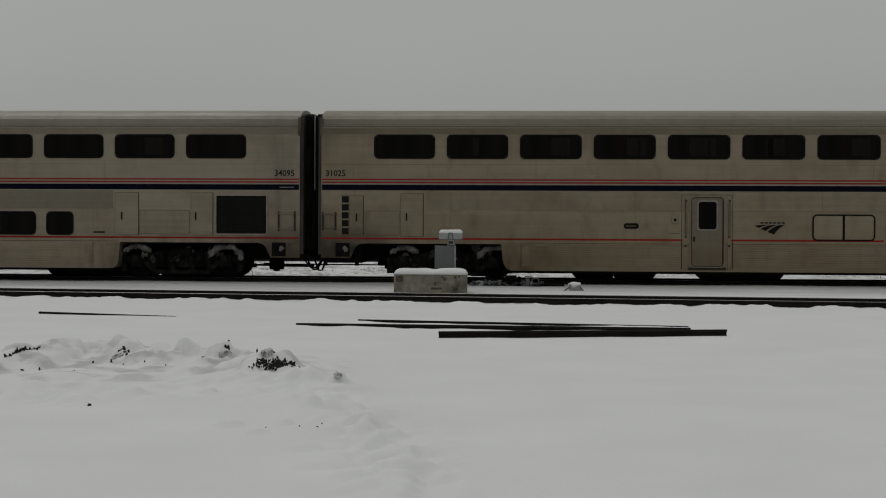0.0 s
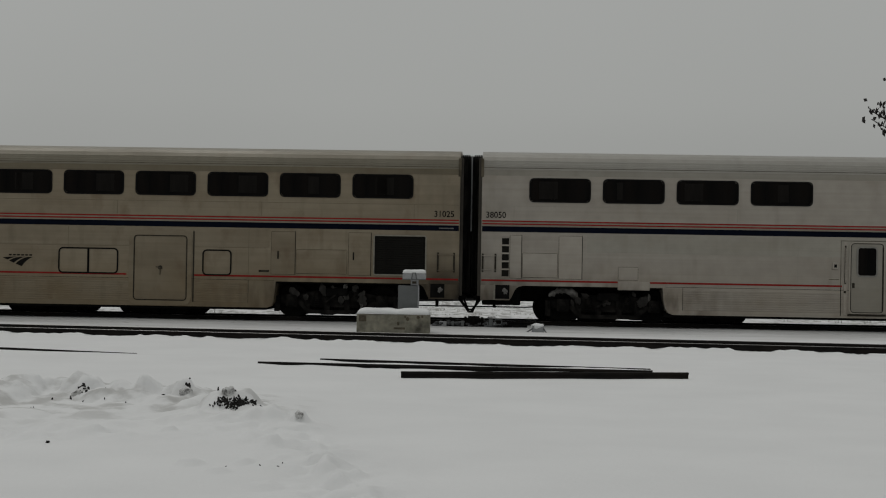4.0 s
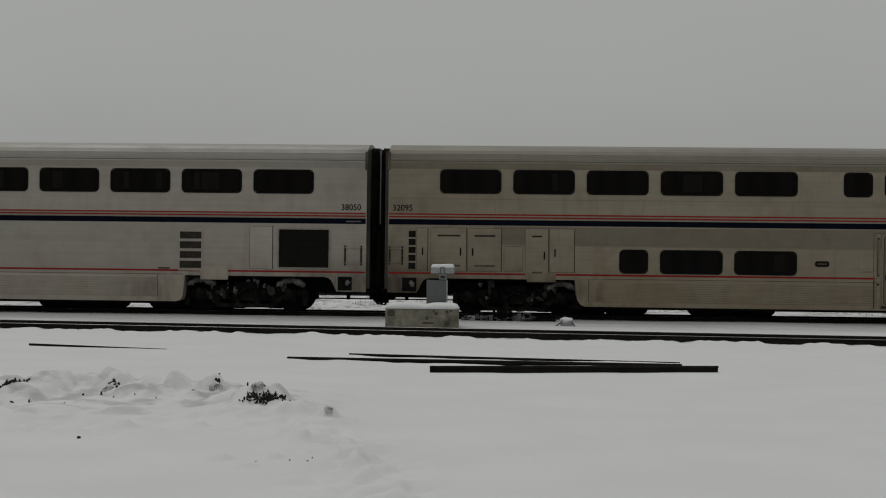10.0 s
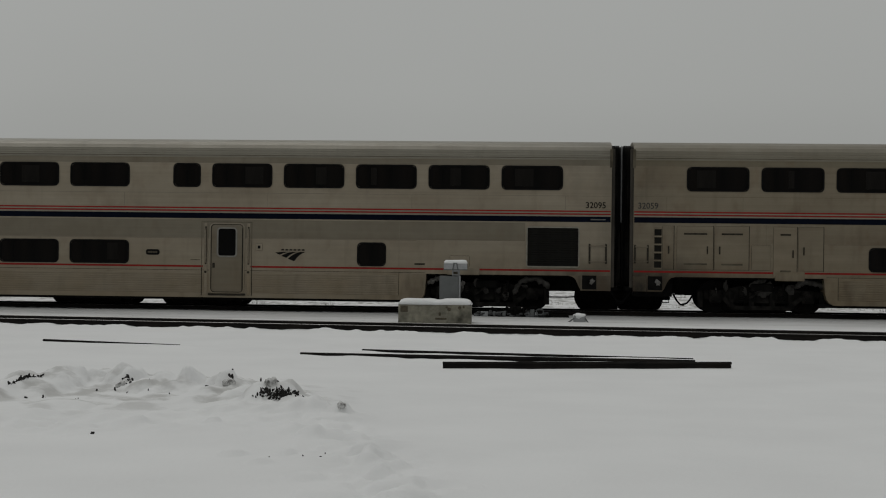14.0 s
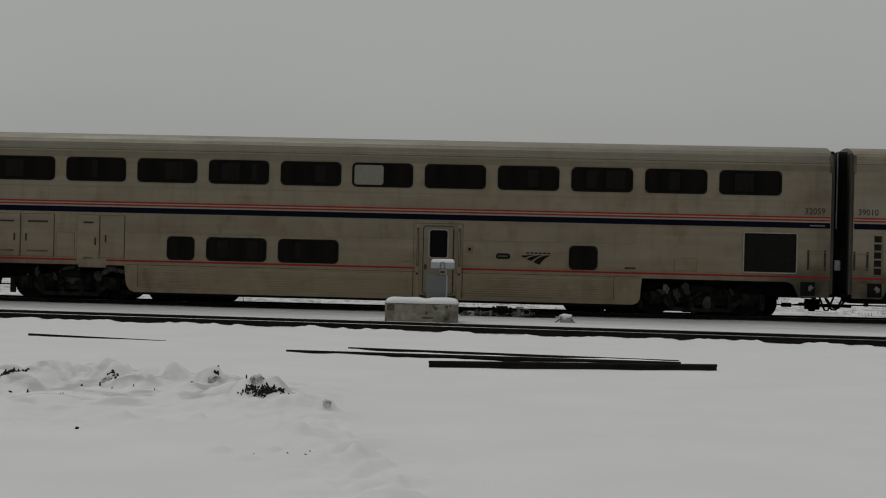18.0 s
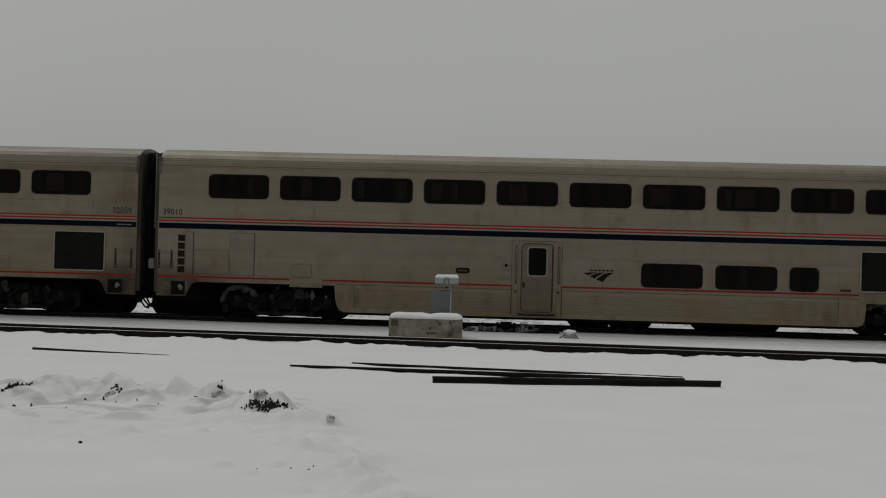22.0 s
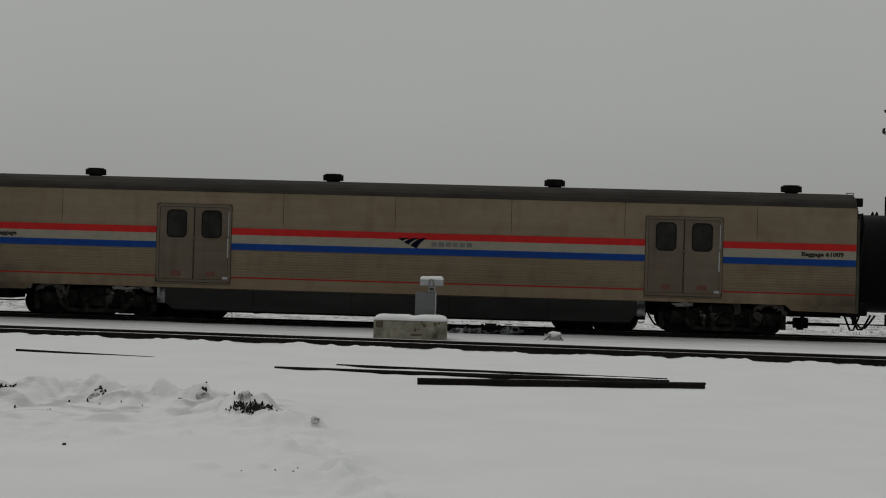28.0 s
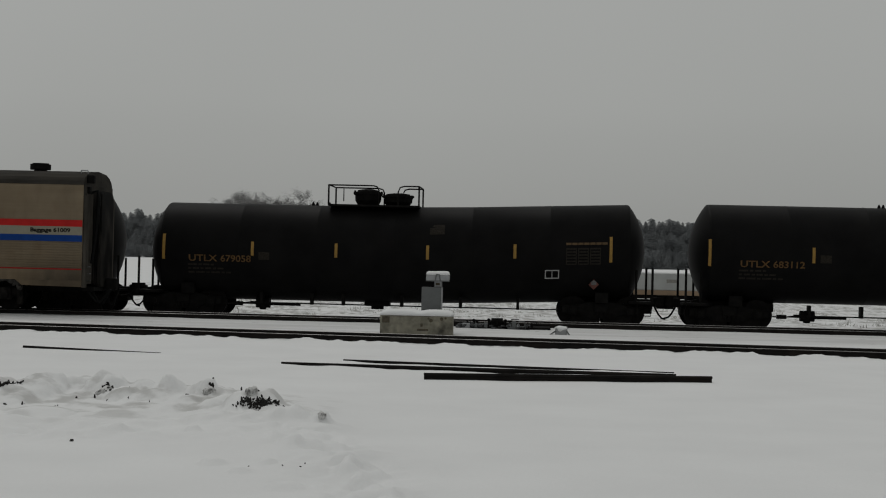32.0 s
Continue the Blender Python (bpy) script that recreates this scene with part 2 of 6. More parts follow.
TANK_PRINT = mat("worn_tank_print", (0.02299, 0.01995, 0.01615), rough=0.7, vary=0.5, scale=30, spec=0.07)
ROOF_DARK = mat("roof_sheet", (0.034, 0.031, 0.027), rough=0.9, vary=0.3, scale=2, stretch=(0.5, 2, 2), second=(0.056, 0.050, 0.041), second_amount=0.7, second_scale=0.7, spec=0.1)
BLACK = mat("black_underframe", (0.0055, 0.005225, 0.00495), rough=0.75, vary=0.4, scale=6, second=(0.0154, 0.0143, 0.0132), second_amount=0.5, second_scale=4, spec=0.07)
RUBBER = mat("rubber", (0.0056, 0.0056, 0.0056), rough=0.6, vary=0.3, scale=12, spec=0.07)
WHEEL = mat("wheel_steel", (0.006, 0.0055, 0.00525), rough=0.6, metal=0.3, vary=0.3, scale=8, spec=0.07)
FROST = mat("frosted_iron", (0.02, 0.02, 0.02), rough=0.8, vary=0.3, scale=8, spec=0.2, second=(0.30, 0.31, 0.32), second_amount=0.75, second_scale=5)
CURTAIN = mat("curtain_behind_glass", (0.0085, 0.0072, 0.0062), rough=0.35, vary=0.4, scale=3, stretch=(3, 1, 0.3), spec=0.07)
GLASS = mat("dark_glass", (0.0024, 0.0022, 0.0021), rough=0.10, vary=0.5, scale=2.2, stretch=(1.3, 1, 0.15), second=(0.011, 0.0075, 0.0055), second_amount=0.6, second_scale=1.4, spec=0.07)
BLIND = mat("window_blind", (0.18, 0.174, 0.138), rough=0.8, vary=0.08, scale=10)
RED = mat("red_paint", (0.24, 0.0115, 0.0105), rough=0.5, vary=0.15, scale=4, spec=0.15)
NAVY = mat("navy_paint", (0.0020, 0.0038, 0.0105), rough=0.6, vary=0.2, scale=4, spec=0.05)
BLUE = mat("blue_paint", (0.003, 0.036, 0.185), rough=0.5, vary=0.12, scale=4, spec=0.12)
CREAM = mat("cream_paint", (0.2375, 0.2232, 0.1757), rough=0.5, vary=0.08, scale=4, spec=0.2)
BRIGHT_RED = mat("bright_red_paint", (0.40, 0.013, 0.012), rough=0.5, vary=0.12, scale=4, spec=0.15)
DARK_MARK = mat("dark_lettering", (0.0095, 0.009, 0.0082), rough=0.75, vary=0.2, scale=20, spec=0.08)
SMALL_PRINT = mat("small_pale_print", (0.11, 0.11, 0.11), rough=0.7, vary=0.3, scale=30)
GRILLE = mat("grille", (0.012, 0.0115, 0.010), rough=0.6, metal=0.2, vary=0.2, scale=10, spec=0.07)
# dark colour for joints and fittings, also for shade painted on the doors
GAP_AND_SHADE = mat("panel_gap", (0.036, 0.032, 0.025), rough=0.85, vary=0.3, scale=10, spec=0.1)
# base colour lifted to imitate a reflection in the door panes
BAG_GLASS = mat("dull_door_glass", (0.016, 0.015, 0.0135), rough=0.25, vary=0.5, scale=3, spec=0.1)
STAIN = mat("rust_stain", (0.075, 0.062, 0.042), rough=0.9, vary=0.4, scale=14)
TANK_BLACK = mat("tank_black", (0.0068, 0.0067, 0.0067), rough=0.5, vary=0.25, scale=1.2, second=(0.01088, 0.01024, 0.0096), second_amount=0.4, second_scale=0.8, bump=0.03, bump_scale=6, spec=0.035)
YELLOW = mat("yellow_reflector", (0.27, 0.15, 0.018), rough=0.5, vary=0.15, scale=12)
ORANGE_MARK = mat("yellow_lettering", (0.1861, 0.09766, 0.0249), rough=0.6, vary=0.2, scale=25)
GREY_MARK = mat("faded_lettering", (0.02424, 0.02288, 0.02112), rough=0.7, vary=0.3, scale=25)
WHITE_MARK = mat("white_paint", (0.3, 0.3, 0.3), rough=0.6, vary=0.1, scale=10)
RAIL_SIDE = mat("rusty_rail", (0.0115, 0.0105, 0.0098), rough=0.85, spec=0.12, vary=0.4, scale=3, second=(0.026, 0.020, 0.016), second_amount=0.6, second_scale=0.7)
RAIL_HEAD = mat("worn_rail_head", (0.32, 0.31, 0.30), rough=0.35, metal=0.6, vary=0.2, scale=6)
CONCRETE = mat("concrete", (0.225, 0.212, 0.165), rough=0.9, vary=0.28, scale=6, second=(0.042, 0.039, 0.029), second_amount=0.95, second_scale=2.6, bump=0.3, bump_scale=40)
GREY_PAINT = mat("grey_cabinet_paint", (0.1054, 0.1116, 0.1116), rough=0.5, vary=0.1, scale=8)
LIGHT_PAINT = mat("galvanised", (0.30, 0.306, 0.312), rough=0.5, metal=0.2, vary=0.1, scale=10)
BARK = mat("bark", (0.02, 0.0172, 0.0152), rough=0.9, vary=0.3, scale=6)
# pale greys that paint haze into the far twigs and firs
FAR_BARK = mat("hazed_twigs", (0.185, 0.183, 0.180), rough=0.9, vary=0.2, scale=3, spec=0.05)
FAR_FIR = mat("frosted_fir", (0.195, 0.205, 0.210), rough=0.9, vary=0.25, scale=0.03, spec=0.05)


def let_through(m, share):
    """Mixes translucent light into a material, which evens out its shading."""
    n, l = m.node_tree.nodes, m.node_tree.links
    p, out = n["Principled BSDF"], n["Material Output"]
    tr, mx = n.new("ShaderNodeBsdfTranslucent"), n.new("ShaderNodeMixShader")
    tr.inputs["Color"].default_value = p.inputs["Base Color"].default_value
    mx.inputs[0].default_value = share
    l.new(p.outputs[0], mx.inputs[1])
    l.new(tr.outputs[0], mx.inputs[2])
    l.new(mx.outputs[0], out.inputs["Surface"])


def haze_through(m, share):
    """Imitates haze: a share of the light goes straight through, so that the sky shows."""
    n, l = m.node_tree.nodes, m.node_tree.links
    out = n["Material Output"]
    was = out.inputs["Surface"].links[0].from_socket
    tr, mx = n.new("ShaderNodeBsdfTransparent"), n.new("ShaderNodeMixShader")
    mx.inputs[0].default_value = share
    l.new(was, mx.inputs[1])
    l.new(tr.outputs[0], mx.inputs[2])
    l.new(mx.outputs[0], out.inputs["Surface"])


# translucency and transparency lower the contrast to imitate haze
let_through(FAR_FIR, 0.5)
haze_through(FAR_FIR, 0.58)
haze_through(FAR_BARK, 0.58)
DRY_GRASS = mat("dry_weeds", (0.50, 0.49, 0.46), rough=0.9, vary=0.3, scale=5)
let_through(DRY_GRASS, 0.5)
SOIL = mat("frozen_soil", (0.015, 0.014, 0.0125), rough=0.95, vary=0.4, scale=15)
OFFWHITE = mat("wagon_white", (0.336, 0.344, 0.336), rough=0.6, vary=0.12, scale=0.8)
RUST_BAND = mat("rust_orange", (0.235, 0.165, 0.105), rough=0.7, vary=0.2, scale=1.0)


# ---- mesh helpers ----
def finish(name, bm, material, smooth=False):
    me = bpy.data.meshes.new(name)
    bmesh.ops.recalc_face_normals(bm, faces=bm.faces)
    bm.to_mesh(me)
    bm.free()
    for mt in (material if isinstance(material, (list, tuple)) else (material,)):
        me.materials.append(mt)
    if smooth:
        me.polygons.foreach_set("use_smooth", [True] * len(me.polygons))
    return me


def part(name, bm, material, parent=None, label="", at=None, smooth=False):
    me = bm if isinstance(bm, bpy.types.Mesh) else finish(name, bm, material, smooth)
    ob = new(name, me)
    if parent:
        ob.parent = parent
    if at is not None:
        ob.matrix_basis = at
    return tagged(ob, label) if label else ob


def thing(name, label, category, group="", kind=""):
    ob = new(name)
    ob.empty_display_size = 0.3
    return tagged(ob, label, category, group, kind)


def add_box(bm, x0, x1, y0, y1, z0, z1, bevel=0.0):
    v = [bm.verts.new(p) for p in ((x0, y0, z0), (x1, y0, z0), (x1, y1, z0), (x0, y1, z0), (x0, y0, z1), (x1, y0, z1), (x1, y1, z1), (x0, y1, z1))]
    fs = [bm.faces.new([v[i] for i in q]) for q in ((0, 3, 2, 1), (4, 5, 6, 7), (0, 1, 5, 4), (1, 2, 6, 5), (2, 3, 7, 6), (3, 0, 4, 7))]
    if bevel:
        es = list({e for f in fs for e in f.edges})
        bmesh.ops.bevel(bm, geom=es, offset=bevel, segments=2, affect="EDGES", profile=0.5)
    return bm


def box(x0, x1, y0, y1, z0, z1, bevel=0.0):
    return add_box(bmesh.new(), x0, x1, y0, y1, z0, z1, bevel)


def prism(outline, lo, hi, axis="y", bm=None):
    """A closed outline of (a, b) pairs drawn out from lo to hi along an axis: for y the pairs are x, z; for x they are y, z."""
    bm = bm or bmesh.new()
    at = (lambda a, b, c: (a, c, b)) if axis == "y" else (lambda a, b, c: (c, a, b))
    if axis == "z":
        at = lambda a, b, c: (a, b, c)
    p = [bm.verts.new(at(a, b, lo)) for a, b in outline]
    q = [bm.verts.new(at(a, b, hi)) for a, b in outline]
    n = len(outline)
    for i in range(n):
        bm.faces.new((p[i], p[(i + 1) % n], q[(i + 1) % n], q[i]))
    bm.faces.new(p[::-1])
    bm.faces.new(q)
    return bm


def rounded(x0, x1, z0, z1, r, k=4):
    out = []
    for cx, cz, a in ((x1 - r, z1 - r, 0), (x0 + r, z1 - r, 90), (x0 + r, z0 + r, 180), (x1 - r, z0 + r, 270)):
        for i in range(k + 1):
            b = radians(a + 90 * i / k)
            out.append((cx + r * math.cos(b), cz + r * math.sin(b)))
    return out


def ring(x0, x1, z0, z1, r, w, y0, y1, k=4):
    """A rounded frame of width w outside the given opening, between y0 (front) and y1."""
    bm = bmesh.new()
    a, b = rounded(x0, x1, z0, z1, r, k), rounded(x0 - w, x1 + w, z0 - w, z1 + w, r + w, k)
    rows = [[bm.verts.new((p[0], y, p[1])) for p in o] for o, y in ((a, y1), (a, y0), (b, y0), (b, y1))]
    n = len(a)
    for s in range(4):
        for i in range(n):
            bm.faces.new((rows[s][i], rows[s][(i + 1) % n], rows[(s + 1) % 4][(i + 1) % n], rows[(s + 1) % 4][i]))
    return bm


def cyl(r, lo, hi, axis="y", seg=20, at=(0, 0), bm=None):
    return prism([(at[0] + r * math.cos(2 * math.pi * i / seg), at[1] + r * math.sin(2 * math.pi * i / seg)) for i in range(seg)], lo, hi, axis, bm)


def tube(points, r, seg=8, bm=None):
    """A round bar along a line of points."""
    bm = bm or bmesh.new()
    pts = [Vector(p) for p in points]
    rows = []
    for i, p in enumerate(pts):
        d = (pts[min(i + 1, len(pts) - 1)] - pts[max(i - 1, 0)]).normalized()
        u = d.cross(Vector((0.31, 0.17, 0.93))).normalized()
        w = d.cross(u)
        rr = r[i] if isinstance(r, (list, tuple)) else r
        rows.append([bm.verts.new(p + (u * math.cos(2 * math.pi * k / seg) + w * math.sin(2 * math.pi * k / seg)) * rr) for k in range(seg)])
    for a, b in zip(rows, rows[1:]):
        for k in range(seg):
            bm.faces.new((a[k], a[(k + 1) % seg], b[(k + 1) % seg], b[k]))
    bm.faces.new(rows[0][::-1])
    bm.faces.new(rows[-1])
    return bm


def lettering(name, words, height, x, y, z, material, parent, width=0.0, label="", bold=0.0):
    """Words in the built-in font on a side that faces -y; x is the left end, z the foot of the letters."""
    cu = bpy.data.curves.new(name, "FONT")
    cu.body, cu.size, cu.extrude, cu.resolution_u = words, height / 0.70, 0.002, 3
    cu.offset = bold
    tmp = bpy.data.objects.new(name, cu)
    scene.collection.objects.link(tmp)
    bpy.context.view_layer.update()
    me = bpy.data.meshes.new_from_object(tmp.evaluated_get(bpy.context.evaluated_depsgraph_get()))
    bpy.data.objects.remove(tmp)
    co = np.empty(len(me.vertices) * 3)
    me.vertices.foreach_get("co", co)
    co = co.reshape(-1, 3)
    sx = width / max(np.ptp(co[:, 0]), 1e-6) if width else 1.0
    out = np.c_[x + (co[:, 0] - co[:, 0].min()) * sx, y - co[:, 2], z + co[:, 1]]
    me.vertices.foreach_set("co", out.ravel())
    me.materials.clear()
    me.materials.append(material)
    return part(name, me, material, parent, label)


# ---- the ground: one sheet of snow, finer where the camera is near ----
TURN = 3.5          # the train's track runs at this angle, nearer on the right
U = Vector((math.cos(radians(TURN)), -math.sin(radians(TURN)), 0))
N = Vector((math.sin(radians(TURN)), math.cos(radians(TURN)), 0))
SIDE_Y = 43.82      # where the cars' near side crosses the camera's axis
HALF = 1.55
TRAIN_MID = SIDE_Y + HALF / math.cos(radians(TURN))
TANK_MID = 49.5
FRONT = (34.35, -0.16)  # near rail of the empty track: y at x = 0, and its slope
BASE = -0.12


def hash_noise(x, y, seed):
    """Smooth value noise on arrays."""
    def h(i, j):
        v = np.sin(i * 127.1 + j * 311.7 + seed * 74.7) * 43758.5453
        return v - np.floor(v)
    i, j = np.floor(x), np.floor(y)
    u, v = x - i, y - j
    u, v = u * u * (3 - 2 * u), v * v * (3 - 2 * v)
    return (h(i, j) * (1 - u) + h(i + 1, j) * u) * (1 - v) + (h(i, j + 1) * (1 - u) + h(i + 1, j + 1) * u) * v - 0.5


RIDGE = ((-9.0, 18.2), (-5.6, 18.7), (-5.0, 19.2), (-4.6, 19.9), (-3.9, 19.7), (-3.3, 19.3), (-2.8, 19.2), (-2.4, 18.3), (-2.0, 17.7), (-1.6, 17.0), (-1.2, 16.6))
# frozen lumps that stand out of the bank: x, y, radius, height
DOMES = ((-4.88, 19.3, 0.34, 0.12), (-4.10, 19.45, 0.25, 0.13), (-4.45, 19.75, 0.20, 0.09), (-3.22, 19.2, 0.19, 0.10), (-2.76, 19.0, 0.15, 0.12), (-3.85, 19.0, 0.22, 0.09), (-5.32, 19.2, 0.24, 0.10), (-2.02, 17.55, 0.34, 0.10), (-1.17, 16.6, 0.11, 0.09), (-2.44, 15.8, 0.09, 0.05), (-3.5, 17.6, 0.30, 0.05), (-4.4, 17.5, 0.35, 0.06), (-2.5, 16.9, 0.25, 0.05), (-1.45, 13.7, 0.10, 0.05), (-1.92, 13.65, 0.12, 0.05), (-1.62, 13.2, 0.10, 0.04), (-5.6, 17.9, 0.35, 0.10), (-1.05, 15.1, 0.20, 0.05), (-1.35, 14.9, 0.14, 0.06), (-0.80, 14.0, 0.14, 0.05), (-1.15, 12.4, 0.16, 0.05), (-0.6, 12.6, 0.14, 0.05), (-0.95, 11.6, 0.22, 0.05), (-0.5, 11.2, 0.13, 0.04))


def ridge_height(x, y):
    """The ploughed bank: a crest along RIDGE with frozen lumps, a long apron towards the camera and a trodden tail."""
    best = np.full(np.shape(x), 99.0)
    for (ax, ay), (bx, by) in zip(RIDGE, RIDGE[1:]):
        dx, dy = bx - ax, by - ay
        t = np.clip(((x - ax) * dx + (y - ay) * dy) / (dx * dx + dy * dy), 0, 1)
        best = np.minimum(best, np.hypot(x - ax - t * dx, (y - ay - t * dy) * 0.8))
    fade = np.clip((-0.6 - x) / 0.9, 0, 1)
    crest = (0.10 * np.exp(-(best / 0.45) ** 2) + 0.09 * np.exp(-(best / 1.2) ** 2)) * fade
    lump = np.exp(-(best / 0.8) ** 2) * fade * (0.10 * hash_noise(x * 2.6, y * 1.9, 3) + 0.12 * hash_noise(x * 5.5, y * 4.5, 5) + 0.06 * hash_noise(x * 12, y * 9, 6))
    dome = np.zeros(np.shape(x))
    for cx, cy, r, h in DOMES:
        q = np.hypot((x - cx) / r, (y - cy) / (r * 1.15)) * (1 + 0.35 * hash_noise(x * 1.6 / r, y * 1.6 / r, cx))
        dome = np.maximum(dome, 0.95 * h * np.clip(1 - q ** 2.6, 0, 1) ** 0.5)
    tx = -0.35 - 0.10 * (y - 11.0) - 0.022 * (y - 11.0) ** 2
    near = np.clip((y - 8.5) / 2, 0, 1) * np.clip((17.5 - y) / 2, 0, 1)
    band = np.exp(-((x - tx) / 0.42) ** 2) * near
    tail = band * (0.025 + 0.12 * hash_noise(x * 3.0, y * 2.0, 8) + 0.14 * hash_noise(x * 7, y * 4.5, 9) + 0.05 * hash_noise(x * 14, y * 9, 10))
    flank = np.clip((tx - x) / 1.5, 0, 1) * np.clip((18 - y) / 2, 0, 1) * np.clip((y - 14.6) / 1.2, 0, 1)
    tail = tail + flank * (0.03 + 0.09 * hash_noise(x * 2.2, y * 1.4, 11) + 0.09 * hash_noise(x * 6, y * 4, 12) + 0.035 * hash_noise(x * 13, y * 8, 14))
    return crest + lump + dome + tail


def ground_height(x, y):
    x, y = np.asarray(x, float), np.asarray(y, float)
    z = BASE + 0.025 * hash_noise(x * 0.35, y * 0.35, 1) + 0.012 * hash_noise(x * 1.6, y * 1.6, 2)
    if np.min(y) < 31:
        z = z + np.where(y < 31, ridge_height(x, y), 0)
    back = np.clip((y + math.tan(radians(TURN)) * x - 46.3) / 1.2, 0, 1)
    z = z - 0.19 * back * back * (3 - 2 * back)
    far = np.clip((y - 53) / 12, 0, 1)
    z = z + far * (0.12 * hash_noise(x * 0.25, y * 0.25, 4) + 0.10 * hash_noise(x * 1.1, y * 1.1, 6))
    z = z + 0.03 * hash_noise(x * 0.9, y * 0.5, 13) * np.exp(-((y - (FRONT[0] + FRONT[1] * x) + 0.5) / 0.8) ** 2)
    z = z + (0.06 * hash_noise(x * 2.1, y * 1.3, 16) + 0.06 * hash_noise(x * 5.7, y * 2.6, 17) + 0.03 * hash_noise(x * 11, y * 4, 18)) * np.exp(-((y - (FRONT[0] + FRONT[1] * x) + 0.18) / 0.22) ** 2)
    hill = np.clip((y - 840) / 160, 0, 1)
    z = z + 17 * hill * hill * (3 - 2 * hill)
    z = z + (0.035 * hash_noise(x * 1.9, y * 0.9, 19) + 0.025 * hash_noise(x * 4.1, y * 1.6, 20)) * np.exp(-((y - 26.6 + 0.2 * x) / 0.9) ** 2)
    # drifts over the half-buried rails in the foreground
    z = z + 0.03 * np.exp(-((y - 26.9 + 0.15 * x) / 0.6) ** 2) * (0.3 + 1.6 * hash_noise(x * 0.6, y * 0.6, 15))
    # ploughed up between the rails
    for mid, slope in ((FRONT[0] + 0.73, FRONT[1]), (TRAIN_MID, -math.tan(radians(TURN)))):
        z = z + 0.05 * np.exp(-((y - mid - slope * x) / 0.45) ** 4)
    return z


def steps(parts):
    out = []
    for a, b, n in parts:
        out += list(np.linspace(a, b, n, endpoint=False))
    return np.array(out + [parts[-1][1]])


def yard_snow():
    """The snow of the yard, greyed by brake dust along the running track and specked with ballast; grey mottles behind
    it paint stalks and their shadows.
    """
    m = SNOW.copy()
    m.name = "yard_snow"
    n, l = m.node_tree.nodes, m.node_tree.links
    p = n["Principled BSDF"]
    was = p.inputs["Base Color"].links[0].from_socket
    tc, sp = n.new("ShaderNodeTexCoord"), n.new("ShaderNodeSeparateXYZ")
    l.new(tc.outputs["Object"], sp.inputs[0])

    def math_of(kind, a, b, c=None):
        q = n.new("ShaderNodeMath")
        q.operation = kind
        for k, v in enumerate((a, b, c)):
            if v is None:
                continue
            if isinstance(v, (int, float)):
                q.inputs[k].default_value = v
            else:
                l.new(v, q.inputs[k])
        return q.outputs[0]

    def soft(value, lo, hi):
        r = n.new("ShaderNodeMapRange")
        r.interpolation_type = "SMOOTHSTEP"
        r.inputs[1].default_value, r.inputs[2].default_value = lo, hi
        l.new(value, r.inputs[0])
        return r.outputs[0]

    def grain(scale, stretch, lo, hi):
        mp, nz = n.new("ShaderNodeMapping"), n.new("ShaderNodeTexNoise")
        mp.inputs["Scale"].default_value = stretch
        l.new(tc.outputs["Object"], mp.inputs["Vector"])
        nz.inputs["Scale"].default_value, nz.inputs["Detail"].default_value = scale, 5
        l.new(mp.outputs[0], nz.inputs["Vector"])
        return soft(nz.outputs[0], lo, hi)

    def mix(fac, one, two):
        mx = n.new("ShaderNodeMix")
        mx.data_type = "RGBA"
        l.new(fac, mx.inputs[0])
        l.new(one, mx.inputs[6])
        mx.inputs[7].default_value = (*two, 1)
        return mx.outputs[2]

    across = math_of("ADD", sp.outputs[1], math_of("MULTIPLY", sp.outputs[0], math.tan(radians(TURN))))
    bed = math_of("MULTIPLY", soft(across, 36.4, 40.5), soft(across, 48.0, 46.5))
    dust = math_of("MULTIPLY", bed, math_of("MULTIPLY_ADD", grain(0.9, (0.35, 1, 1), 0.3, 0.7), 0.55, 0.45))
    col = mix(dust, was, (0.56, 0.56, 0.555))
    specks = math_of("MULTIPLY", bed, grain(5.0, (0.6, 1, 1), 0.66, 0.72))
    col = mix(math_of("MULTIPLY", specks, 0.6), col, (0.10, 0.095, 0.085))
    # grey for dirt on the bank and, painted in, the shading of its lumps
    bank = math_of("MULTIPLY", math_of("MULTIPLY", soft(sp.outputs[1], 16.0, 18.4), soft(sp.outputs[1], 20.6, 19.6)), soft(sp.outputs[0], -0.9, -2.0))
    soiled = math_of("MULTIPLY", bank, grain(2.4, (1, 1, 1), 0.44, 0.66))
    col = mix(math_of("MULTIPLY", soiled, 0.75), col, (0.44, 0.435, 0.42))
    # mottled grey paints stalks together with the shadows between them
    behind = soft(across, 51.0, 53.5)
    rough = math_of("MULTIPLY", behind, math_of("MULTIPLY", grain(0.8, (1, 0.5, 1), 0.35, 0.65), grain(4.0, (1, 0.25, 1), 0.35, 0.65)))
    col = mix(math_of("MULTIPLY", rough, soft(across, 120.0, 85.0)), col, (0.30, 0.295, 0.28))
    l.new(col, p.inputs["Base Color"])
    return m


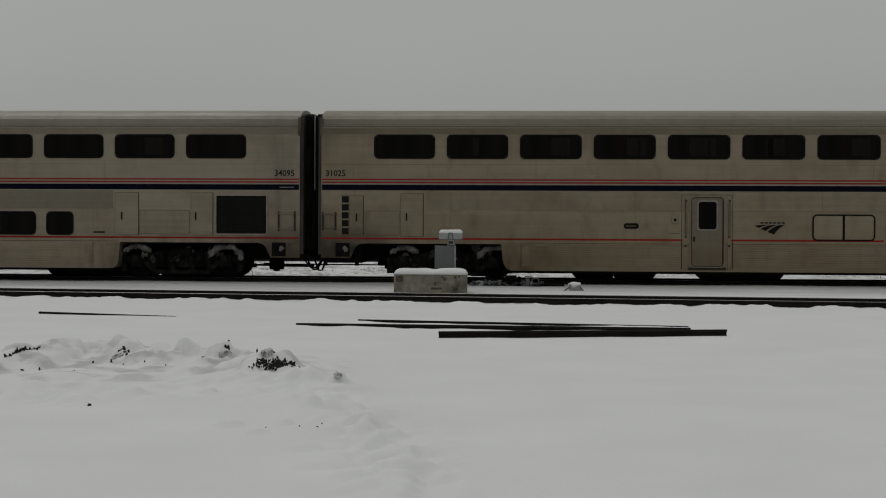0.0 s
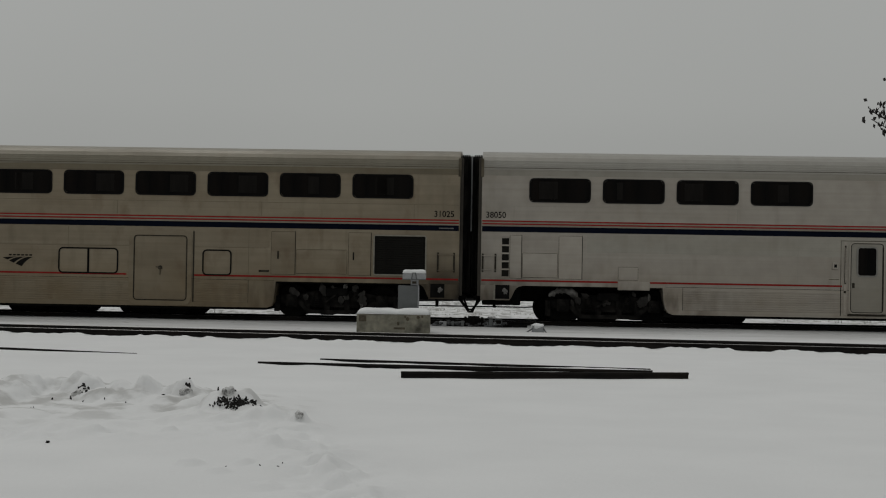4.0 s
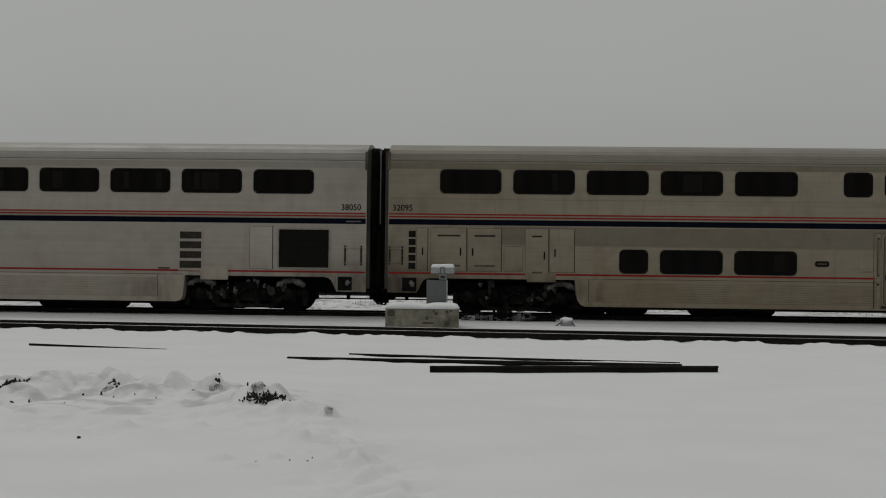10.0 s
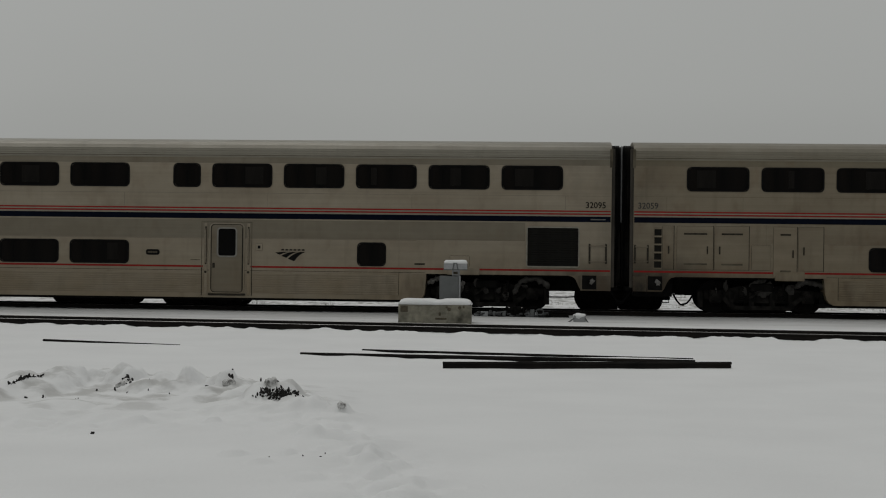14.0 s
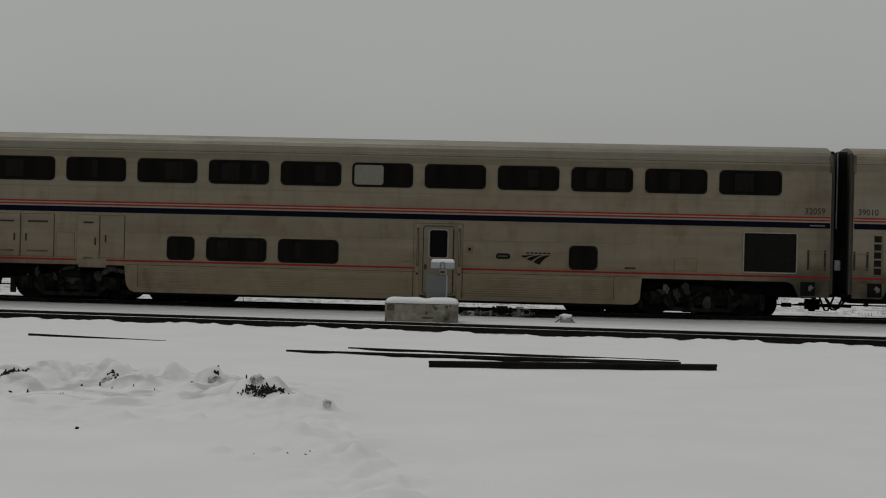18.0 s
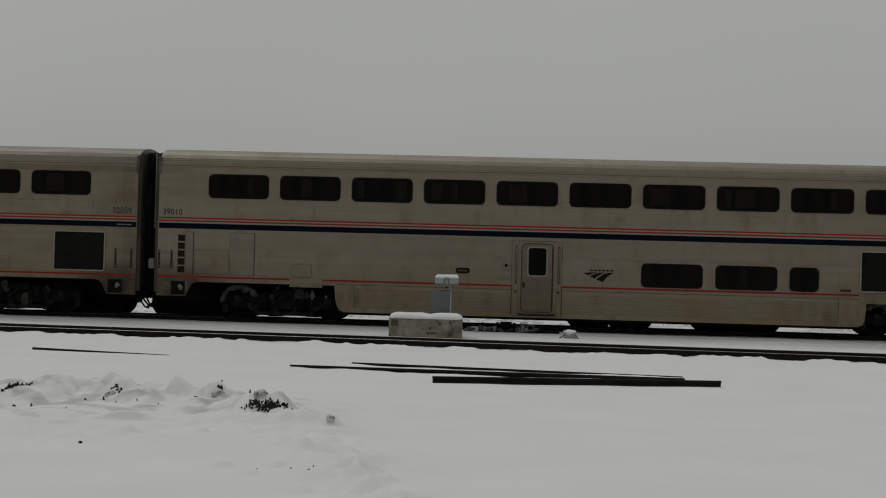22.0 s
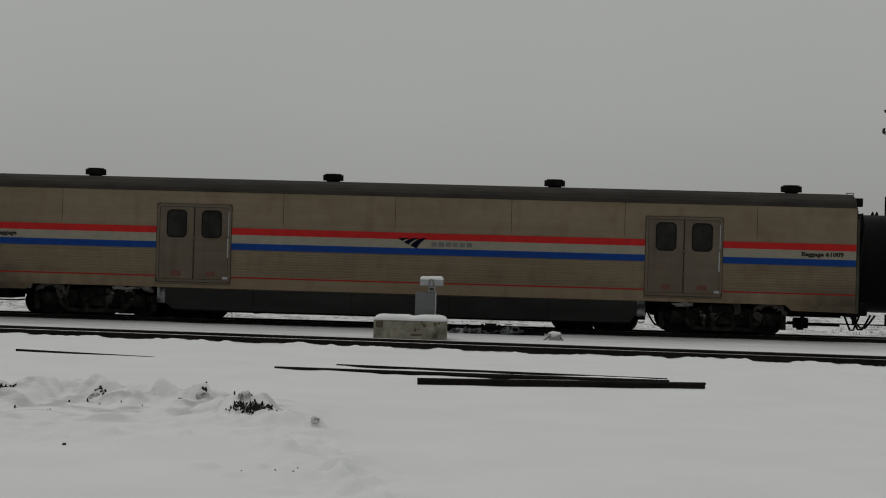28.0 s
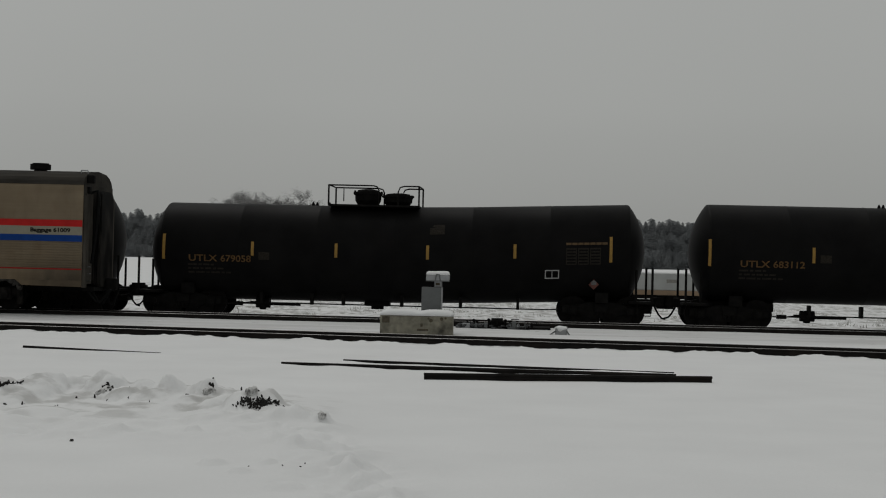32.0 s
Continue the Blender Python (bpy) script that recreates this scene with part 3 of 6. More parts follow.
def ground_sheet():
    xs = steps(((-2500, -300, 8), (-300, -60, 12), (-60, -20, 20), (-20, -12, 40), (-12, -7, 60), (-7, 1, 170), (1, 12, 130), (12, 20, 40), (20, 60, 20), (60, 300, 12), (300, 2500, 8)))
    ys = steps(((-400, -20, 10), (-20, 6, 10), (6, 21.5, 230), (21.5, 31, 70), (31, 38, 90), (38, 55, 80), (55, 110, 60), (110, 400, 20), (400, 820, 6), (820, 1040, 10), (1040, 3000, 6)))
    gx, gy = np.meshgrid(xs, ys)
    gz = ground_height(gx, gy)
    nx, ny = len(xs), len(ys)
    me = bpy.data.meshes.new("ground")
    idx = np.arange(nx * ny).reshape(ny, nx)
    quads = np.stack([idx[:-1, :-1], idx[:-1, 1:], idx[1:, 1:], idx[1:, :-1]], -1).reshape(-1, 4)
    me.from_pydata(np.c_[gx.ravel(), gy.ravel(), gz.ravel()].tolist(), [], quads.tolist())
    me.polygons.foreach_set("use_smooth", [True] * len(me.polygons))
    me.materials.append(yard_snow())
    return tagged(new("ground", me), "flat railway yard under deep clean snow", "snow", kind="structure")


ground_sheet()


# ---- tracks ----
def rail_profile(lo=-0.17):
    return [(-0.07, lo), (0.07, lo), (0.07, lo + 0.015), (0.012, lo + 0.035), (0.012, -0.042), (0.036, -0.034), (0.036, -0.006), (0.028, 0.0), (-0.028, 0.0), (-0.036, -0.006), (-0.036, -0.034), (-0.012, -0.042), (-0.012, lo + 0.035), (-0.07, lo + 0.015)]


def rail_mesh(length):
    bm = prism(rail_profile(), -length / 2, length / 2, "x")
    bm.faces.ensure_lookup_table()
    for f in bm.faces:
        if f.calc_center_median().z > -0.004 and len(f.verts) == 4:
            f.material_index = 1
    return finish("rail", bm, (RAIL_SIDE, RAIL_HEAD))


RAIL = rail_mesh(240.0)


def track(label, x, y, turn, z=0.0):
    t = thing("railway_track", label, "railway track", kind="structure")
    t.matrix_basis = pose(x, y, z, 0, 0, -turn)
    for side in (-1, 1):
        part("rail", RAIL, None, t, at=pose(0, side * 0.7525, 0))
    return t


track("empty rusty railway track bedded in snow", 0, FRONT[0] + 0.7525 * 1.013, math.degrees(math.atan(-FRONT[1])))
track("railway track under the passing passenger train", 0, TRAIN_MID, TURN)
TANK_RAIL = -0.20   # the siding lies a little lower
track("siding on which the black tank wagons stand", 0, TANK_MID, TURN, z=TANK_RAIL)


def lathe(profile, at, seg=16):
    """A round body about a standing axis: (radius, height) pairs from the foot up."""
    bm = bmesh.new()
    rows = [[bm.verts.new((at[0] + r * math.cos(2 * math.pi * k / seg), at[1] + r * math.sin(2 * math.pi * k / seg), z)) for k in range(seg)] for r, z in profile]
    for a, b in zip(rows, rows[1:]):
        for k in range(seg):
            bm.faces.new((a[k], a[(k + 1) % seg], b[(k + 1) % seg], b[k]))
    bm.faces.new(rows[0][::-1])
    bm.faces.new(rows[-1])
    return bm


def lump_mesh(name, seed, material, squash=0.75, rough=0.22):
    rnd = random.Random(seed)
    bm = bmesh.new()
    bmesh.ops.create_icosphere(bm, subdivisions=3, radius=1.0)
    off = Vector((rnd.uniform(0, 50), rnd.uniform(0, 50), rnd.uniform(0, 50)))
    for v in bm.verts:
        k = 1 + rough * noise.noise(v.co * 1.3 + off) * 2 + rough * 0.5 * noise.noise(v.co * 3.1 + off)
        v.co = v.co * k
        v.co.z *= squash
    return finish(name, bm, material, True)


# ---- running gear shared by all cars ----
WHEEL_R = 0.46


def wheelset_mesh():
    bm = bmesh.new()
    for s in (-1, 1):
        y = s * 0.7525
        cyl(WHEEL_R, y - 0.065, y + 0.065, "y", 28, bm=bm)
        cyl(WHEEL_R + 0.025, y - s * 0.075, y - s * 0.05, "y", 28, bm=bm)
        cyl(0.14, y - 0.11, y + 0.11, "y", 12, bm=bm)
        for k in range(3):
            a = 2 * math.pi * k / 3
            cyl(0.05, y - 0.085, y + 0.085, "y", 8, at=(0.28 * math.cos(a), 0.28 * math.sin(a)), bm=bm)
    cyl(0.085, -1.02, 1.02, "y", 12, bm=bm)
    return finish("wheelset", bm, WHEEL)


WHEELSET = wheelset_mesh()


def add_wheels(truck, base):
    return [part("wheelset", WHEELSET, None, truck, at=pose(x, 0, WHEEL_R)) for x in (-base / 2, base / 2)]


def frame_outline(base, low, high):
    h = base / 2
    return [(-h - 0.32, 0.40), (-h - 0.32, 0.62), (-h + 0.25, 0.66), (-h * 0.45, high), (h * 0.45, high), (h - 0.25, 0.66), (h + 0.32, 0.62), (h + 0.32, 0.40), (h - 0.25, 0.38), (h * 0.5, low), (-h * 0.5, low), (-h + 0.25, 0.38)]


TRUCK_PARTS = {}
ICED = []


def coach_truck(parent, x):
    """A two-axle coach bogie with outboard frame, bearings, springs and dampers caked in ice."""
    base = 2.59
    if not TRUCK_PARTS:
        sf = prism(frame_outline(base, 0.30, 0.78), -1.10, -0.96)
        brg = bmesh.new()
        add_box(brg, -0.17, 0.17, -1.24, -1.08, 0.30, 0.66, 0.04)
        cyl(0.11, -1.30, -1.22, "y", 14, at=(0, 0.46), bm=brg)
        spring = lathe([(0.02, 0.35)] + [(0.10 - 0.025 * (k % 2), 0.36 + 0.03 * k) for k in range(14)] + [(0.02, 0.77)], (0, -1.14), 12)
        bol = box(-0.32, 0.32, -1.25, 1.25, 0.62, 0.86, 0.05)
        def frozen(seed):
            """Snow and ice packed on the frame over a wheel: a ragged, lumpy arch with gaps."""
            rnd = random.Random(seed)
            lo, hi = rnd.uniform(-5, 40), rnd.uniform(135, 185)
            pts, rs = [], []
            for k in range(17):
                a = radians(lo + (hi - lo) * k / 16)
                r = 0.49 + rnd.uniform(-0.03, 0.03)
                pts.append((r * math.cos(a), -1.22, WHEEL_R + r * math.sin(a) * 0.92))
                rs.append(rnd.uniform(0.055, 0.105) * (0.4 if k in (0, 16) else 1.0))
            bm = tube(pts, rs, 9)
            for v in bm.verts:
                v.co += Vector((0.05, 0.02, 0.05)) * noise.noise(v.co * 11 + Vector((seed * 3.1, 0, 0)))
            return bm
        for k in range(5):
            TRUCK_PARTS["wheel_arch_ice", k] = finish("wheel_arch_ice", frozen(50 + k), BRIGHT_ICE if k in (1, 4) else ICE, True)
        for k in range(6):
            bm = bmesh.new()
            bmesh.ops.create_icosphere(bm, subdivisions=3, radius=0.12)
            for v in bm.verts:
                v.co *= 1 + 0.6 * noise.noise(v.co * 9 + Vector((k * 7, 0, 0))) + 0.3 * noise.noise(v.co * 23 + Vector((k * 7, 5, 0)))
            TRUCK_PARTS["ice_lump", k] = finish("ice_lump", bm, BRIGHT_ICE if k > 3 else ICE, True)
        rig = bmesh.new()
        for q in ((-1.05, -0.62, 0.10, 0.40), (-0.50, -0.10, 0.07, 0.36), (0.02, 0.46, 0.12, 0.40), (0.60, 1.02, 0.08, 0.38)):
            add_box(rig, q[0], q[1], -0.95, 0.95, q[2], q[3], 0.03)
        add_box(rig, -1.1, 1.1, -0.85, 0.85, 0.20, 0.60, 0.03)
        hang = box(-0.08, 0.08, -1.16, -1.06, 0.16, 0.62, 0.02)
        damper = tube([(-0.35, -1.2, 0.42), (0.05, -1.22, 0.72)], 0.035)
        eq = prism([(-1.30, 0.52), (-1.05, 0.50), (-0.72, 0.22), (0.72, 0.22), (1.05, 0.50), (1.30, 0.52), (1.30, 0.42), (1.10, 0.38), (0.80, 0.11), (-0.80, 0.11), (-1.10, 0.38), (-1.30, 0.42)], -1.20, -1.11)
        arm = tube([(0.4, -1.2, 0.36), (0.55, -1.2, 0.36), (0.60, -1.2, 0.60), (0.60, -1.2, 0.84)], 0.03)
        for key, bm, m in (("side_frame", sf, GEAR), ("journal_box", brg, GEAR), ("spring", spring, GEAR), ("bolster", bol, BLACK), ("brake_rigging", rig, BLACK), ("hanger", hang, GEAR), ("damper", damper, GEAR), ("brake_arm", arm, BLACK), ("equalizer", eq, GEAR)):
            TRUCK_PARTS[key] = finish(key, bm, m)
    t = part("truck", TRUCK_PARTS["bolster"], None, parent, at=pose(x, 0, 0))
    for s in (0, 180):
        part("side_frame", TRUCK_PARTS["side_frame"], None, t, at=pose(0, 0, 0, 0, 0, s))
        for dx in (-base / 2, base / 2):
            part("journal_box", TRUCK_PARTS["journal_box"], None, t, at=pose(dx, 0, 0) @ pose(0, 0, 0, 0, 0, s))
    for dx in (-0.55, 0.55):
        part("spring", TRUCK_PARTS["spring"], None, t, at=pose(dx, 0, 0))
    part("brake_rigging", TRUCK_PARTS["brake_rigging"], None, t)
    for q, z in ((-1.72, 0.0), (-0.86, 0.03), (-0.28, -0.03), (0.30, 0.02), (0.82, 0.0), (1.70, 0.02)):
        part("hanger", TRUCK_PARTS["hanger"], None, t, at=pose(q, 0, z))
    ICED.append(t)
    rnd = random.Random(len(ICED) * 17)
    for dx in (-base / 2, base / 2):
        if rnd.random() < 0.62:
            part("wheel_arch_ice", TRUCK_PARTS["wheel_arch_ice", rnd.randrange(5)], None, t, "ice and snow caked over the wheel", at=pose(dx, 0, 0))
    part("equalizer", TRUCK_PARTS["equalizer"], None, t)
    for k in range(rnd.randint(9, 14)):
        kind = rnd.choice((0, 1, 2, 3, 0, 1, 2, 3, 4, 5))
        q = rnd.uniform(0.2, 0.55) if kind > 3 else rnd.uniform(0.3, 1.2)
        part("ice_lump", TRUCK_PARTS["ice_lump", kind], None, t, "ice frozen to the bogie frame", at=pose(rnd.uniform(-1.3, 1.3), -1.17, rnd.triangular(0.34, 0.95, 0.78), 0, rnd.uniform(-25, 25), 0) @ Matrix.Diagonal((q, 0.5, rnd.uniform(0.3, 1.5), 1)))
    part("damper", TRUCK_PARTS["damper"], None, t)
    part("brake_arm", TRUCK_PARTS["brake_arm"], None, t)
    return add_wheels(t, base)


SPINNING = []       # (wheelset, x and z inside its truck)


# ---- the double-deck cars ----
LEN = 25.91
BODY0, BODY1 = 0.31, 25.60
Y0 = -HALF          # the near side


def shell_outline(h=HALF):
    """Cross-section of the upper body and roof, with shallow flutes on the shoulder."""
    right = [(h, 1.02), (h, 4.30), (h - 0.02, 4.36), (h - 0.045, 4.44), (h - 0.11, 4.56), (h - 0.22, 4.66), (h - 0.42, 4.75), (h - 0.75, 4.825), (h - 1.15, 4.87), (0, 4.885)]
    return right + [(-a, b) for a, b in right[::-1][1:]]


def shell_mesh(side, roof):
    """The upper body, whose roof from the cornice up takes a second steel, mostly greyer to imitate reflected sky."""
    bm = prism(shell_outline(), BODY0, BODY1, "x")
    for f in bm.faces:
        f.material_index = 1 if f.calc_center_median().z > 4.31 else 0
    return finish("body", bm, (side, roof))


def fluted(outline_x0, outline_x1, z0, z1, pitch, depth, y):
    """A sheet with small horizontal flutes, standing proud of the side."""
    bm = bmesh.new()
    n = int((z1 - z0) / pitch)
    prof = [(y + 0.004, z0)]
    for k in range(n):
        z = z0 + (z1 - z0) * k / n
        p = (z1 - z0) / n
        prof += [(y - depth, z + p * 0.2), (y - depth, z + p * 0.7), (y, z + p * 0.8)]
    prof.append((y + 0.004, z1))
    return prism(prof, outline_x0, outline_x1, "x", bm)


CACHE = {}


def cached(key, make):
    if key not in CACHE:
        CACHE[key] = make()
    return CACHE[key]


def window(car, x0, x1, z0, z1, name="window", blind=None):
    x0, z0, x1, z1 = x0 + 0.05, z0 + 0.06, x1 - 0.004, z1 - 0.02
    w, h = round(x1 - x0, 2), round(z1 - z0, 2)
    pane = cached(("pane", w, h), lambda: finish("pane", prism(rounded(0, w, 0, h, 0.11), Y0 - 0.004, Y0 + 0.01), GLASS))
    gask = cached(("gasket", w, h), lambda: finish("gasket", ring(0, w, 0, h, 0.10, 0.035, Y0 - 0.02, Y0 + 0.01), RUBBER))
    win = part(name, gask, None, car, at=pose(x0, 0, z0))
    part("pane", pane, None, win)
    rnd = random.Random(int(x0 * 97) + len(car.name) * 7 + int(z0 * 13))
    for k in range(rnd.choice((0, 1, 1, 2)) if w > 1 and not blind else 0):
        cw = round(rnd.choice((0.16, 0.30, 0.52)), 2)
        cx = rnd.uniform(0.14, w - cw - 0.14)
        # laid on the front of the pane to read as a curtain from the camera
        drawn = cached(("curtain", cw, h), lambda: finish("curtain", box(0, cw, Y0 - 0.006, Y0 - 0.003, 0.07, h - 0.06), CURTAIN))
        part("curtain", drawn, None, win, "dark curtain shape laid on the opaque pane", at=pose(cx, 0, 0))
    if blind:
        part("blind", prism(rounded(0.03, blind, 0.03, h - 0.03, 0.08), Y0 - 0.008, Y0 - 0.002), BLIND, win, "drawn pale window blind")
    return win


def blank_window(car, x0, x1, z0, z1, steel_mat, split=False):
    win = part("blanked_window", ring(x0, x1, z0, z1, 0.09, 0.04, Y0 - 0.02, Y0 + 0.01), RUBBER, car, "window opening plated over in steel")
    if split:
        part("bar", box((x0 + x1) / 2 - 0.03, (x0 + x1) / 2 + 0.03, Y0 - 0.02, Y0, z0, z1), RUBBER, win)
    part("plate", prism(rounded(x0, x1, z0, z1, 0.09), Y0 - 0.006, Y0), steel_mat, win)


def stripes(car, gaps_low):
    for z0, z1, m, label in ((2.818, 2.857, RED, "upper red stripe"), (2.782, 2.812, CREAM, "pale stripe"), (2.738, 2.776, RED, "upper red stripe"), (2.696, 2.732, CREAM, "pale stripe"), (2.535, 2.69, NAVY, "navy blue stripe")):
        part("stripe", box(BODY0 + 0.02, BODY1 - 0.02, Y0 - 0.004, Y0, z0, z1), m, car, label)
    x = BODY0 + 0.02
    for a, b in sorted(gaps_low) + [(BODY1 - 0.02, 0)]:
        if a > x + 0.05:
            part("stripe", box(x, a, Y0 - 0.005, Y0, 1.135, 1.185), RED, car, "lower red stripe")
        x = b


def door(car, x0, x1, steel_mat):
    """A boarding door in a recessed frame with grab rails and a window."""
    z0, z1 = 0.43, 2.36
    fr = part("door_frame", ring(x0, x1, z0, z1, 0.10, 0.05, Y0 - 0.03, Y0 + 0.02), steel_mat, car)
    leaf = part("door", prism(rounded(x0 + 0.01, x1 - 0.01, z0 + 0.01, z1 - 0.01, 0.09), Y0 - 0.014, Y0 + 0.01), BAND_COOL if steel_mat is STEEL_COOL else STEEL_DOOR, car, "smudged steel boarding door with a window")
    mx = (x0 + x1) / 2
    part("gasket", ring(x0 + 0.008, x1 - 0.008, z0 + 0.008, z1 - 0.008, 0.09, 0.02, Y0 - 0.034, Y0), GAP_AND_SHADE, fr)
    part("window_frame", ring(mx - 0.25, mx + 0.25, 1.47, 2.24, 0.07, 0.045, Y0 - 0.03, Y0), PALE_FRAME, leaf, "pale window frame")
    part("pane", prism(rounded(mx - 0.25, mx + 0.25, 1.47, 2.24, 0.07), Y0 - 0.019, Y0), GLASS, leaf)
    part("lock", box(x0 + 0.04, x0 + 0.11, Y0 - 0.03, Y0, 1.12, 1.26, 0.01), GAP_AND_SHADE, leaf)
    part("sill", box(x0 - 0.08, x1 + 0.08, Y0 - 0.05, Y0 + 0.01, z0 - 0.10, z0 - 0.04, 0.01), GAP_AND_SHADE, fr)
    for x in (x0 - 0.20, x1 + 0.12):
        post = part("door_post", box(x, x + 0.09, Y0 - 0.02, Y0 + 0.01, 0.34, 2.40, 0.01), steel_mat, car)
        # flat dark box paints the shadow of a recess behind the grab rail
        part("recess", box(x + 0.02, x + 0.07, Y0 - 0.024, Y0, 1.22, 2.30), GAP_AND_SHADE, post)
        part("grab_rail", tube([(x + 0.045, Y0 - 0.02, 1.26), (x + 0.045, Y0 - 0.06, 1.30), (x + 0.045, Y0 - 0.06, 2.20), (x + 0.045, Y0 - 0.02, 2.24)], 0.014, 6), steel_mat, post, "steel grab rail")
    for a, b in ((x0 - 0.285, x0 - 0.27), (x1 + 0.245, x1 + 0.26)):
        part("joint", box(a, b, Y0 - 0.006, Y0, 0.32, 2.44), SEAM_AND_SHADE, car)
        part("joint", box(a, b + 0.008, Y0 - 0.009, Y0 - 0.002, 0.34, 1.12), GAP_AND_SHADE, car)
    part("joint", box(x0 - 0.27, x1 + 0.245, Y0 - 0.006, Y0, 2.425, 2.44), SEAM_AND_SHADE, car)
    # dark strip paints the shade at the leaf's right edge
    part("door_edge", box(x1 - 0.03, x1 - 0.012, Y0 - 0.020, Y0, z0 + 0.06, z1 - 0.1), GAP_AND_SHADE, leaf, "shade painted along the door's right edge")
    part("notice", box(x0 - 0.60, x0 - 0.32, Y0 - 0.005, Y0, 1.335, 1.352), SEAM_AND_SHADE, car)
    for x in (x0 - 0.16, x1 + 0.16):
        part("knob", cyl(0.035, Y0 - 0.035, Y0, "y", 10, at=(x, 1.00)), GAP_AND_SHADE, car)


def grille(car, x0, x1, z0, z1, steel_mat):
    g = part("grille", box(x0, x1, Y0 - 0.004, Y0 + 0.01, z0, z1), GRILLE, car, "dark louvred ventilation grille")
    part("grille_frame", ring(x0, x1, z0, z1, 0.02, 0.038, Y0 - 0.03, Y0, 1), TRIM, g, "pale steel grille frame")
    n = 17
    slat = cached(("slat", round(x1 - x0, 2)), lambda: finish("slat", prism([(Y0 - 0.022, -0.018), (Y0 - 0.018, -0.024), (Y0, 0.012), (Y0 - 0.004, 0.018)], 0, round(x1 - x0, 2), "x"), GRILLE))
    for k in range(n):
        part("slat", slat, None, g, at=pose(x0, 0, z0 + (z1 - z0) * (k + 0.5) / n))


def hatch(car, x0, x1, z0, z1, steel_mat, handle=0.0, slots=False, proud=0.012):
    """An equipment door: a proud plate with a dark joint round it."""
    h = part("hatch", box(x0 + 0.012, x1 - 0.012, Y0 - proud, Y0, z0 + 0.012, z1 - 0.012, 0.006), steel_mat, car)
    part("joint", ring(x0 + 0.012, x1 - 0.012, z0 + 0.012, z1 - 0.012, 0.01, 0.010, Y0 - 0.004, Y0, 1), SEAM_AND_SHADE, h)
    if z1 > 2.2:
        part("shut_line", box(x1 - 0.014, x1 + 0.008, Y0 - 0.006, Y0, z0, z1), GAP_AND_SHADE, h)
    if handle:
        part("handle", box(handle - 0.018, handle + 0.018, Y0 - 0.04, Y0 - proud, (z0 + z1) / 2 - 0.17, (z0 + z1) / 2 + 0.05, 0.008), DARK_MARK if steel_mat in (STEEL_WARM, STEEL_MID) else GAP_AND_SHADE, h)
    if slots:
        for z in (z0 + 0.14, z1 - 0.25):
            part("slot", box(x0 + 0.2, x1 - 0.18, Y0 - proud - 0.004, Y0, z, z + 0.05), GAP_AND_SHADE if z > 2 else SEAM_AND_SHADE, h)
    return h


def ladder_cells(car, x0, x1, z0, z1, n, steel_mat):
    """A column of foot-holds between steel bars; a flat dark sheet paints the shade inside them."""
    l = part("step_recess", box(x0, x1, Y0 - 0.003, Y0 + 0.01, z0, z1), FOOTHOLD_SHADE, car, "column of footholds, their shade painted black")
    for k in range(n + 1):
        z = z0 + (z1 - z0) * k / n
        part("step", box(x0 - 0.02, x1 + 0.02, Y0 - 0.02, Y0, z - 0.024, z + 0.024, 0.006), steel_mat, l)


def hand_rungs(car, x0, x1, z0, z1, steel_mat):
    for z in (z0, z1):
        part("rung", tube([(x0, Y0, z), (x0, Y0 - 0.06, z), (x1, Y0 - 0.06, z), (x1, Y0, z)], 0.014, 6), steel_mat, car)
    for x in (x0, x1):
        part("bracket", box(x - 0.025, x + 0.025, Y0 - 0.03, Y0, z0 - 0.06, z1 + 0.06, 0.008), GAP_AND_SHADE, car)


def swoosh(car, x0, x1, z0, z1, y, material, word_mat):
    """The operator's sign as plain shapes: three slanting bands that sweep together, and a bar for its word."""
    w, h = x1 - x0, z1 - z0
    for (ax, az), (bx, bz), c, d in (((0.0, 0.90), (0.15, 0.68), 0.34, 0.50), ((0.20, 0.56), (0.37, 0.36), 0.58, 0.75), ((0.42, 0.26), (0.63, 0.0), 0.83, 1.0)):
        def sweep(px, pz, qx):
            out = []
            for k in range(8):
                t = k / 7
                mx, mz = px + (qx - px) * 0.42, pz + (1 - pz) * 0.80
                out.append((x0 + w * ((1 - t) ** 2 * px + 2 * t * (1 - t) * mx + t * t * qx), z0 + h * ((1 - t) ** 2 * pz + 2 * t * (1 - t) * mz + t * t)))
            return out
        part("emblem_band", prism(sweep(ax, az, c) + sweep(bx, bz, d)[::-1], y - 0.005, y), material, car, "band of the operator's emblem")
    step = w * 0.80 / 6
    for k in range(6 if word_mat else 0):
        a = x0 + w * 0.20 + step * k
        part("emblem_bar", box(a, a + step * 0.72, y - 0.005, y, z1 + 0.035, z1 + 0.075), word_mat, car, "small wordmark bar over the emblem")


def plate_mark(car, x0, x1, z0, z1):
    p = part("route_sign", prism(rounded(x0, x1, z0, z1, 0.07), Y0 - 0.010, Y0), DARK_MARK, car, "small dark oval sign")
    for k in range(4):
        a = x0 + 0.06 + (x1 - x0 - 0.12) * k / 4
        part("sign_bar", box(a, a + 0.06, Y0 - 0.013, Y0 - 0.004, z0 + 0.055, z1 - 0.055), STAIN, p)


UNDER = {}


